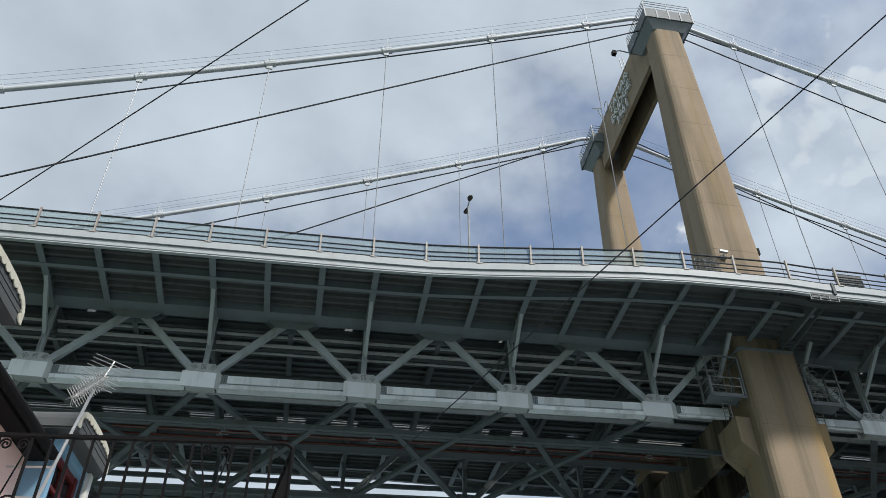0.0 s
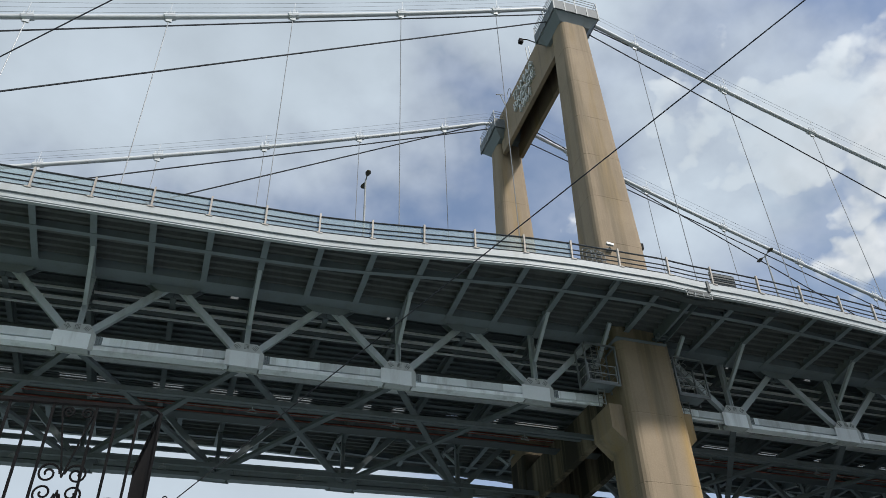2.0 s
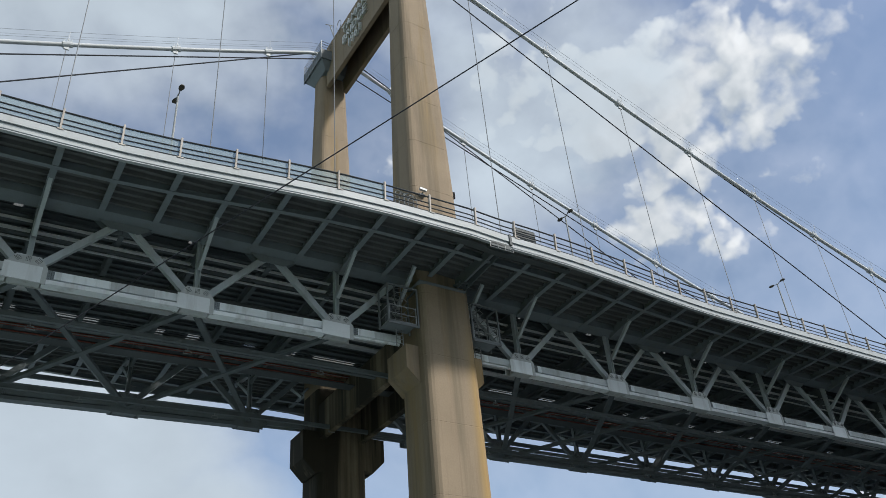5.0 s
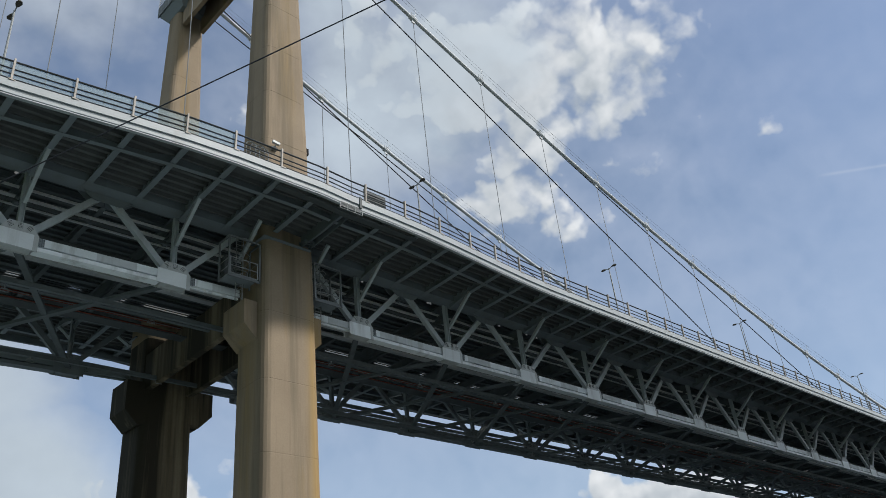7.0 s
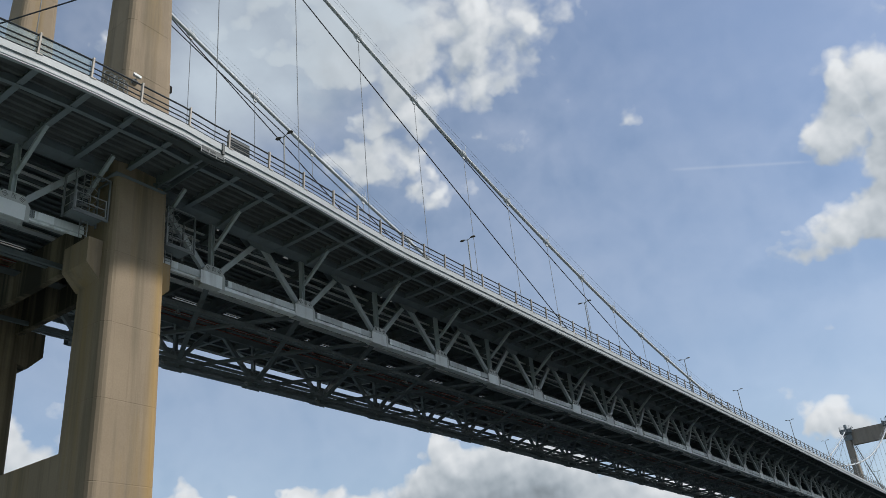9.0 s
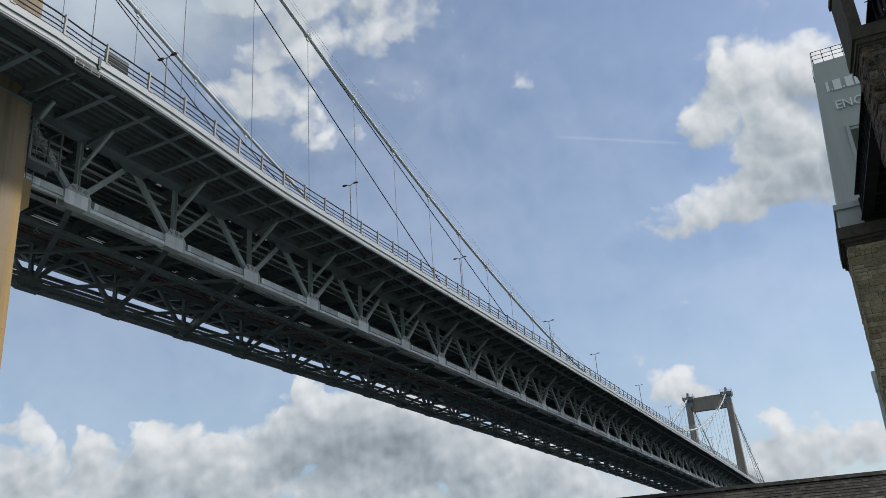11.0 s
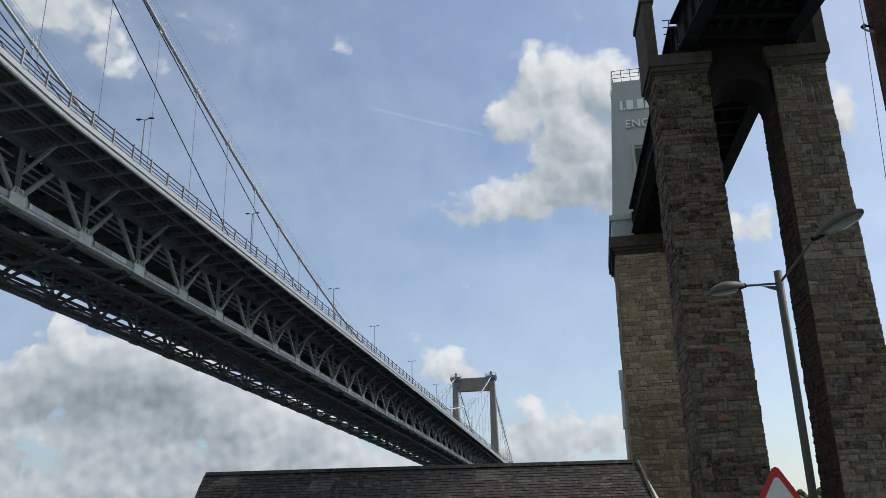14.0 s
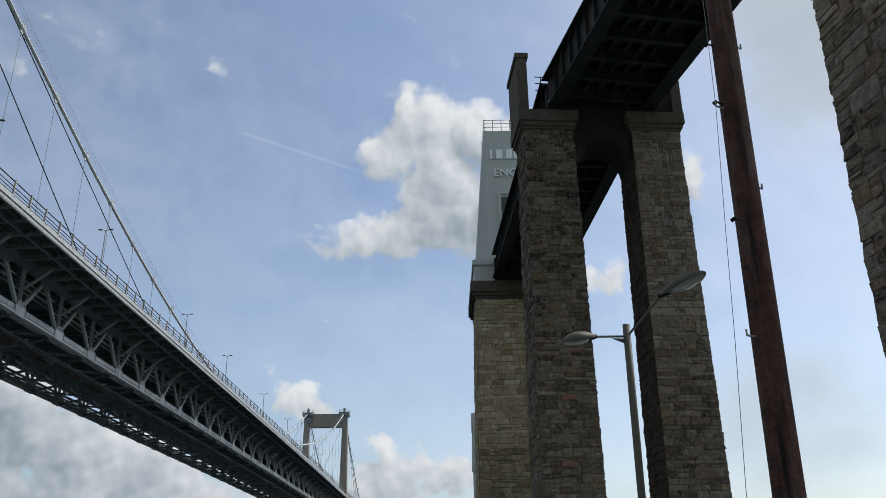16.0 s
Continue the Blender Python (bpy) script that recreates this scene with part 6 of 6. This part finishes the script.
def build_street_lamp():
    top = place(102.76, 16.1, 15.0)
    foot = Vector((place(102.6, 0, 15.0).x, place(102.6, 0, 15.0).y, 0))
    l = thing("street_lamp", foot, "grey steel twin-arm street lamp beside the lane", "street lamp")
    part("column", Shape().tube([foot, foot.lerp(top, 0.25)], 0.09, 12).tube([foot.lerp(top, 0.25), top], 0.068, 12), LAMPGREY, l, smooth=True)
    la, lt = place(100.50, 15.45, 14.6), place(98.39, 15.24, 14.2)
    ra, rt = place(105.35, 17.85, 14.2), place(108.40, 19.0, 13.6)
    for a, t_ in ((la, lt), (ra, rt)):
        part("arm", Shape().tube([top - Vector((0, 0, 0.22)), a], 0.021, 8), LAMPGREY, l)
        part("spigot", Shape().tube([a.lerp(t_, -0.06), a.lerp(t_, 0.16)], 0.042, 10, True, 0.062), BLACKIRON, l, "dark lantern spigot clamp")
        lantern(a, t_, l)
    root = top - Vector((0, 0, 0.24))
    reach = (la - root).normalized()
    part("gusset", Shape().plate([root - Vector((0, 0, 0.02)), root + reach * 0.34 - Vector((0, 0, 0.02)), root - Vector((0, 0, 0.13))], reach.cross(Vector((0, 0, 1))).normalized() * 0.012), LAMPGREY, l)


build_street_lamp()

pf, pt = place(111.25, 0, 9.0), place(112.30, 44.0, 9.0)
pf.z = 0.0
tp = thing("telegraph_pole", pf, "reddish brown creosoted wooden telegraph pole with step irons", "telegraph pole")
pole_pts = [pf.lerp(pt, k / 12) for k in range(13)]
part("pole", Shape().tube(pole_pts, 0.160, 14, True, 0.140), POLEWOOD, tp, smooth=True)
for f in (0.38, 0.55, 0.64, 0.73, 0.82, 0.9):
    o = pf.lerp(pt, f)
    s = 1 if int(f * 100) % 2 else -1
    part("step_iron", Shape().tube([o + Vector((0.05 * s, -0.12 * s, 0)), o + Vector((0.12 * s, -0.24 * s, 0)), o + Vector((0.12 * s, -0.24 * s, 0.06))], 0.012, 6), GALV, tp)
part("down_wire", Shape().tube([place(111.2, 44.0, 8.8), place(111.0, 36.0, 8.8), place(110.75, 29.5, 8.78), place(110.16, 21.85, 8.72), place(109.7, 14.57, 8.65), place(109.04, 5.14, 8.55), place(108.8, -8.0, 8.5)], 0.0035, 5), WIRE, tp)
for el in (33.4, 29.7, 22.1):
    o = place(110.62, el, 8.86)
    part("cable_clip", Shape().beam(o, o + Vector((0.0, -0.04, 0.03)), 0.03, 0.04).beam(o + Vector((0, -0.03, 0.03)), o + Vector((0.015, -0.11, 0.0)), 0.014, 0.014), BLACKIRON, tp)

sf = place(100.75, 0, 12.0)
sf.z = 0.0
sg = thing("warning_sign", sf, "red-bordered triangular road warning sign on a grey post", "road sign")
part("post", Shape().tube([sf, sf + Vector((0, 0, 2.1))], 0.038, 10), LAMPGREY, sg)
away = Vector((sf.x - EYE0.x, sf.y - EYE0.y, 0)).normalized()
across = Vector((-away.y, away.x, 0))
ctr = sf - away * 0.06 + Vector((0, 0, 1.6 + 12.0 * math.tan(radians(4.0)) - 0.40))


def triangle(r, push):
    pts = []
    for k in range(3):
        a = math.tau * k / 3 + math.pi / 2
        for da in (-0.11, 0.0, 0.11):
            pts.append(ctr + (across * math.cos(a + da) + Vector((0, 0, math.sin(a + da)))) * (r * (1.0 if da == 0 else 0.955)) - away * push)
    return pts


part("plate", Shape().plate(triangle(0.42, 0.0), -away * 0.012), RED, sg, "red sign border")
part("sign_face", Shape().plate(triangle(0.29, 0.016), -away * 0.004), WHITE, sg, "white sign face")

# overhead service wires, from the pole top to a far post and to the pink house
EYE1 = EYE0 + Vector((-0.10, 0, 0))
to1 = EYE1 - EYE0
for a, b in ((place(112.2, 41.26, 9.0) + to1, place(-0.75, 20.75, 9.2) + to1), (place(112.2, 41.00, 9.0) + to1, place(-30.0, 33.000, 8.4) + to1)):
    solid("overhead_wire", Shape().tube([a, a.lerp(b, 0.5), b], 0.0062, 5), ROPE, "thin black overhead service wire", "wire", "overhead wires")
# ---- unseen hill behind the viewer, added to block low western sky light ----
hill = Shape()
hr = random.Random(77)
steps = 18
prof = ((38, 0.0), (60, 9.0), (95, 26.0), (150, 52.0), (240, 80.0))
rows_ = []
for j in range(steps + 1):
    az = 188 + (328 - 188) * j / steps
    fall = math.sin(math.pi * min(1.0, 0.12 + 0.88 * min(j, steps - j) / 5.0) / 2)
    rows_.append([Vector((EYE0.x + d * math.sin(radians(az)), EYE0.y + d * math.cos(radians(az)), h * fall * hr.uniform(0.85, 1.1) - 0.02)) for d, h in prof])
for a, b in zip(rows_, rows_[1:]):
    for k in range(len(prof) - 1):
        hill.add([a[k], b[k], b[k + 1], a[k + 1]], [(0, 1, 2, 3)])
hill.weld()
solid("hillside", hill, LEAF, "unseen green hill behind the lane, blocking low sky light", "hill", kind="structure")

EYEH = EYE0 + Vector((-0.187, 0, 0))


def near(az, el, dist):
    return place(az, el, dist) + to1


def house_at(az, el, dist):
    return place(az, el, dist) + EYEH - EYE0


# ---- terrace railing, houses and small things beside the viewer ----
def build_terrace_railing():
    """Black iron railing high on a terrace; seen from below, leaning a little outwards."""
    a, b = Vector((-39.70, -34.66, 5.65)), Vector((-35.69, -35.08, 5.65))
    along = (b - a).normalized()
    L = (b - a).length
    down = lambda p, d: p - Vector((0, 0, d))
    r = thing("terrace_railing", a - Vector((0, 0, 1.75)), "black wrought iron terrace railing with scroll panels", "railing")
    tr = Shape()
    tr.beam(a, b - along * 0.14, 0.05, 0.034)
    tr.tube([b - along * 0.14, b - along * 0.05 - Vector((0, 0, 0.015)), b - Vector((0, 0, 0.06)), down(b, 0.14), down(b, 1.74)], 0.020, 6)
    part("top_rail", tr, BLACKIRON, r)
    part("bottom_rail", Shape().beam(down(a, 1.3), down(b, 1.3), 0.04, 0.02), BLACKIRON, r)
    s = L - 0.205
    while s > 0.1:
        p = a + along * s
        if min(abs(p.x + 36.47), abs(p.x + 38.43)) > 0.12:
            part("bar", Shape().beam(p, down(p, 1.74), 0.025, 0.025, (0, 1, 0)), BLACKIRON, r)
        s -= 0.199
    # the return, running away from the corner
    back = Vector((b.x - EYE0.x, b.y - EYE0.y, 0)).normalized() + Vector((-0.10, 0.0, 0))
    ret = thing("terrace_railing", down(b, 1.3), "black wrought iron railing return seen end on", "railing")
    part("top_rail", Shape().beam(b - Vector((0, 0, 0.05)), b + back * 1.5 - Vector((0, 0, 0.05)), 0.04, 0.02), BLACKIRON, ret)
    for k in range(8):
        p = b + back * (0.08 + 0.19 * k) - Vector((0, 0, 0.05))
        part("bar", Shape().beam(p, down(p, 1.68), 0.024, 0.024, (1, 0, 0)), BLACKIRON, ret)
    # scrolls
    def scroll(centre, r0, flip, vflip, turns=1.6):
        pts = []
        for j in range(26):
            f = j / 25
            ang = f * turns * math.tau
            rr = r0 * (1 - 0.82 * f)
            pts.append(centre + along * (flip * (rr * math.cos(ang))) + Vector((0, 0, 1)) * (vflip * rr * math.sin(ang)))
        return Shape().tube(pts, 0.011, 5)

    for mx in (-36.45, -38.43):
        m = a + along * ((mx - a.x) / along.x)
        for fl in (-1, 1):
            part("scroll", scroll(m + along * (fl * 0.085) + Vector((0, 0, -0.10)), 0.062, fl, 1), BLACKIRON, r)
            for vf in (-1, 1):
                part("scroll", scroll(down(m, 0.82) + along * (fl * 0.125) + Vector((0, 0, vf * 0.095)), 0.105, -fl, vf), BLACKIRON, r)
            part("fan_rod", Shape().tube([down(m, 0.76), down(m, 0.03) + along * (fl * 0.16)], 0.009, 5), BLACKIRON, r)
            part("fan_rod", Shape().tube([down(m, 0.88), down(m, 1.72) + along * (fl * 0.13)], 0.009, 5), BLACKIRON, r)
    # pale arched plaque behind the bars
    pc = Vector((-36.03, -34.55, 4.66))
    pl = thing("garden_plaque", pc - Vector((0, 0, 0.45)), "pale pressed metal garden plaque with an arched top", "plaque")

    def arch_outline(w, lift):
        pts = [pc + along * (w * math.cos(t)) + Vector((0, 0, lift + w * 1.05 * math.sin(t))) for t in [math.pi * k / 16 for k in range(17)]]
        return pts + [pc - along * w + Vector((0, 0, 3.9 - pc.z)), pc + along * w + Vector((0, 0, 3.9 - pc.z))]

    n = along.cross(Vector((0, 0, 1)))
    if n.y > 0:
        n = -n
    part("plate", Shape().plate(arch_outline(0.25, 0.0), -n * 0.02), PLAQUE, pl)
    for w in (0.235, 0.165, 0.155):
        part("raised_ring", Shape().tube([p + n * 0.006 for p in arch_outline(w, 0.0)[:17]], 0.007, 5), PLAQUE, pl)
    bs = Shape()
    for k in range(11):
        t = math.pi * (k + 0.5) / 11
        c = pc + along * (0.2 * math.cos(t)) + Vector((0, 0, 0.21 * math.sin(t))) + n * 0.004
        for q in range(4):
            g = q * math.tau / 4 + t
            bs.beam(c, c + (along * math.cos(g) + Vector((0, 0, math.sin(g)))) * 0.028, 0.009, 0.012, n)
    for k in range(16):
        rr = random.Random(k)
        c = pc + along * rr.uniform(-0.11, 0.11) + Vector((0, 0, rr.uniform(-0.3, 0.10))) + n * 0.004
        bs.beam(c, c + along * rr.uniform(-0.05, 0.05) + Vector((0, 0, rr.uniform(0.01, 0.05))), 0.012, 0.014, n)
    part("relief", bs, PLAQUE, pl, "small raised leaf pattern")
    # hook and bird feeder past the corner
    hb = near(0.75, 14.0, 9.2)
    hk = thing("bird_feeder", hb, "black hook stand with a hanging wire bird feeder", "bird feeder")
    ht = near(-0.75, 20.6, 9.2)
    st = Shape().tube([Vector((near(-0.8, 17.5, 9.2).x, hb.y, 3.9)), near(-0.8, 17.5, 9.2), ht], 0.010, 6)
    c0 = near(0.0, 20.6, 9.2)
    st.tube([ht] + [c0 + (ht - c0).length * Vector((-math.cos(t), 0, 0.9 * math.sin(t))) for t in [math.pi * k / 10 for k in range(1, 11)]] + [near(0.95, 19.75, 9.2), near(1.12, 19.85, 9.2)], 0.008, 6)
    c1 = near(-0.55, 21.0, 9.2)
    st.tube([ht] + [c1 + 0.09 * Vector((-0.5 * math.cos(t), 0, 1.5 * math.sin(t))) for t in [math.pi * k / 8 for k in range(0, 9)]] + [near(-0.35, 20.2, 9.2)], 0.007, 6)
    part("hook", st, BLACKIRON, hk)
    fc = near(0.95, 19.0, 9.2)
    part("feeder_lid", Shape().loft([[fc + Vector((r_ * math.cos(k * math.tau / 10), r_ * math.sin(k * math.tau / 10), z)) for k in range(10)] for r_, z in ((0.055, 0.0), (0.05, 0.03), (0.015, 0.055))]), LAMPGREY, hk)
    cg = Shape()
    for k in range(10):
        g = k * math.tau / 10
        cg.tube([fc + Vector((0.055 * math.cos(g), 0.055 * math.sin(g), -0.02)), fc + Vector((0.075 * math.cos(g), 0.075 * math.sin(g), -0.30))], 0.004, 4)
    for z in (-0.05, -0.13, -0.21, -0.29):
        cg.tube([fc + Vector((0.07 * math.cos(k * math.tau / 12), 0.07 * math.sin(k * math.tau / 12), z)) for k in range(13)], 0.004, 4)
    part("cage", cg, BLACKIRON, hk)
    part("feed_tube", Shape().tube([fc - Vector((0, 0, 0.04)), fc - Vector((0, 0, 0.3))], 0.03, 10), CREAM, hk)


build_terrace_railing()
# unseen terrace; its pale paving is added to bounce light on the pink wall
solid("terrace", Shape().box(EYE0.x - 3.9, EYE0.x + 0.55, EYE0.y + 7.35, EYE0.y + 12.6, 0.0, 3.9), BOUNCEPAVING, "raised terrace under the railing, paved pale to bounce light", "terrace", kind="structure")


# the two painted houses, in a frame that runs along their fronts
ALONG = Vector((math.sin(radians(7.0)), math.cos(radians(7.0)), 0))
OUT = Vector((ALONG.y, -ALONG.x, 0))
FOOT = Vector((EYEH.x, EYEH.y, 0))


def hf(s, w, z):
    """s along the street, w outwards from the viewer's own line, z up."""
    return FOOT + ALONG * s + OUT * w + Vector((0, 0, z))


def slab(s0, s1, w0, w1, z0, z1):
    return Shape().loft([[hf(s, w, z) for s, w in ((s0, w0), (s1, w0), (s1, w1), (s0, w1))] for z in (z0, z1)])


FRONT = -5.17


def window_hood(s0, s1):
    """Barrel-topped boarded window hood whose front carries a scalloped cream edge."""
    face, backw, z0, z1 = -4.57, -5.75, 7.30, 7.66
    hd = thing("window_hood", hf((s0 + s1) / 2, backw, z0), "dark boarded window hood with a scalloped cream edge", "window hood", "window hoods")
    mid, half = (s0 + s1) / 2, (s1 - s0) / 2
    prof = []
    for k in range(17):
        t = math.pi * k / 16
        c, v = math.cos(t), math.sin(t)
        prof.append((mid - half * math.copysign(abs(c) ** 0.62, c), z0 + (z1 - z0) * v ** 0.62))
    part("shell", Shape().loft([[hf(s, w, z) for s, z in prof] for w in (face - 0.03, backw)]), HOOD, hd, "grey lead covered barrel top")
    part("front_board", Shape().loft([[hf(s, w, z) for s, z in prof] for w in (face - 0.03, face)]), HOOD, hd)
    for k in range(1, 4):
        z = z0 + 0.085 * k
        part("board_joint", slab(s0 + 0.08, s1 - 0.08, face, face + 0.004, z, z + 0.008), BLACKIRON, hd)
    trim = Shape()
    for (sa, za), (sb, zb) in zip(prof, prof[1:]):
        n = 2 if math.hypot(sb - sa, zb - za) > 0.16 else 1
        for j in range(n):
            pa, pb = Vector((sa + (sb - sa) * j / n, za + (zb - za) * j / n)), Vector((sa + (sb - sa) * (j + 1) / n, za + (zb - za) * (j + 1) / n))
            m = (pa + pb) / 2
            d = (pb - pa).normalized()
            inw = Vector((d.y, -d.x))
            r0 = (pb - pa).length / 2
            arc = [m + d * (-r0 * math.cos(t)) + inw * (r0 * 1.0 * math.sin(t) + 0.035) for t in [math.pi * i / 6 for i in range(7)]]
            outline = [pa - inw * 0.012, *arc, pb - inw * 0.012]
            trim.loft([[hf(q.x, w, q.y) for q in outline] for w in (face + 0.005, face + 0.022)])
    part("scalloped_trim", trim, CREAM, hd, "cream scalloped edging")
    part("under_board", slab(s0 + 0.02, s1 - 0.02, backw, face, z0 - 0.03, z0 - 0.002), HOOD, hd)
    return hd


def bay(parent, s0, s1, wall):
    """Projecting window bay with a maroon sash, under its hood."""
    w1 = -4.80
    part("bay_cheek", slab(s0, s0 + 0.10, FRONT, w1, 0.0, 7.27), wall, parent, "painted side of the window bay")
    part("bay_cheek", slab(s1 - 0.10, s1, FRONT, w1, 0.0, 7.27), wall, parent, "painted side of the window bay")
    part("bay_apron", slab(s0 + 0.10, s1 - 0.10, FRONT, w1 - 0.03, 0.0, 5.4), wall, parent)
    part("corner_post", slab(s1 - 0.09, s1 + 0.03, w1 - 0.02, w1 + 0.07, 0.0, 7.25), WHITE, parent, "white painted corner post")
    part("lintel", slab(s0 + 0.10, s1 - 0.10, FRONT, w1 - 0.02, 7.12, 7.27), BLUE, parent)
    wd = part("window", slab(s0 + 0.102, s1 - 0.102, FRONT + 0.08, w1 - 0.16, 5.4, 7.12), GLASS, parent, "dark glass sash window")
    fs, fw = (s0 + s1) / 2, w1 - 0.155
    for sa, sb in ((s0 + 0.11, s0 + 0.21), (s1 - 0.21, s1 - 0.11), (fs - 0.05, fs + 0.05)):
        part("stile", slab(sa, sb, fw, fw + 0.07, 5.4, 7.11), MAROON, wd, "maroon painted sash stile")
    for za, zb in ((5.42, 5.52), (6.2, 6.3), (6.62, 6.67), (7.0, 7.1)):
        part("sash_rail", slab(s0 + 0.22, s1 - 0.22, fw + 0.005, fw + 0.06, za, zb), MAROON, wd, "maroon painted sash rail")


def build_house(name, s0, s1, eave, mat, label):
    h = thing(name, hf((s0 + s1) / 2, FRONT - 2.5, 0), label, "house", "riverside houses")
    part("wall", slab(s0, s1, FRONT - 5.0, FRONT, 0.0, eave), mat, h)
    ridge = [hf(s0, FRONT + 0.30, eave + 0.10), hf(s0, FRONT - 5.3, eave + 0.10), hf(s0, FRONT - 2.5, eave + 0.55)]
    part("roof", Shape().plate(ridge, ALONG * (s1 - s0)), SLATE, h)
    return h


pink = build_house("pink_house", 2.5, 11.05, 6.9, PINK, "pink rendered house with a black eaves gutter")
part("soffit", slab(2.5, 10.88, FRONT + 0.004, FRONT + 0.27, 6.84, 6.94), BLACKIRON, pink)
part("gutter", Shape().tube([hf(2.5, FRONT + 0.34, 6.93), hf(10.88, FRONT + 0.34, 6.93)], 0.075, 10), BLACKIRON, pink, "black painted eaves gutter")
blue = build_house("blue_house", 11.06, 15.5, 7.2, BLUE, "pale blue rendered house with maroon windows")
bay(blue, 10.9, 12.2, BLUE)
bay(pink, 6.9, 8.2, PINK)
window_hood(10.72, 12.25)
window_hood(6.76, 8.29)


def build_aerial():
    base = house_at(-17.15, 21.2, 11.35)
    top = house_at(-15.75, 28.35, 11.35)
    a = thing("television_aerial", base, "weathered many-element television aerial on a thin mast", "aerial")
    part("mast", Shape().tube([base, top], 0.022, 7), BARE, a)
    for f in (0.05, 0.3):
        o = base.lerp(top, f)
        part("wall_bracket", Shape().tube([o, o - OUT * 0.9], 0.015, 6), BARE, a)
    back, front = house_at(-14.95, 30.34, 11.4), house_at(-16.95, 27.62, 10.95)
    d = (front - back).normalized()
    side = Vector((0.80, -0.25, -0.42)).normalized()
    up = d.cross(side).normalized()
    knee = house_at(-15.35, 29.2, 11.38)
    part("boom", Shape().tube([back, knee], 0.014, 6).tube([knee, front], 0.014, 6), BARE, a)
    for k in range(8):
        o = back.lerp(knee.lerp(front, 0.35), k / 7)
        part("reflector_rod", Shape().tube([o - side * 0.36, o + side * 0.36], 0.006, 5), BARE, a)
    for k in range(15):
        o = knee.lerp(front, k / 14)
        rod = Shape()
        for g in (0.5, 1.3, 2.3):
            v = side * (0.14 * math.cos(g)) + up * (0.14 * math.sin(g))
            rod.tube([o - v, o + v], 0.006, 5)
        part("director", rod, BARE, a)


build_aerial()

# ---- wooded far bank ----
rng = random.Random(40)
wood = Shape()
for k in range(260):
    az = 96 + 26 * rng.random()
    dist = 300 + rng.uniform(0, 60)
    c = place(az, 0, dist)
    c.z = rng.uniform(4, 13.5)
    for j in range(5):
        o = c + Vector((rng.uniform(-5, 5), rng.uniform(-5, 5), rng.uniform(-2.5, 2.5)))
        r = rng.uniform(1.6, 3.4)
        ring = [[o + Vector((r * s * math.cos(t) * rng.uniform(0.75, 1.2), r * s * math.sin(t) * rng.uniform(0.75, 1.2), r * z)) for t in [i * math.tau / 7 for i in range(7)]] for s, z in ((0.3, -0.8), (0.95, -0.2), (0.8, 0.5), (0.25, 0.95))]
        wood.loft(ring)
solid("far_wood", wood, LEAF, "dark green wooded slope on the far bank", "trees", kind="stuff")
solid("far_bank", Shape().loft([[place(az, 0, d) + Vector((0, 0, z - 1.6)) for az, d in ((90, 330), (128, 330), (128, 520), (90, 520))] for z in (-4.0, 8.0)]), GROUND, "green rising far river bank", "bank", kind="structure")
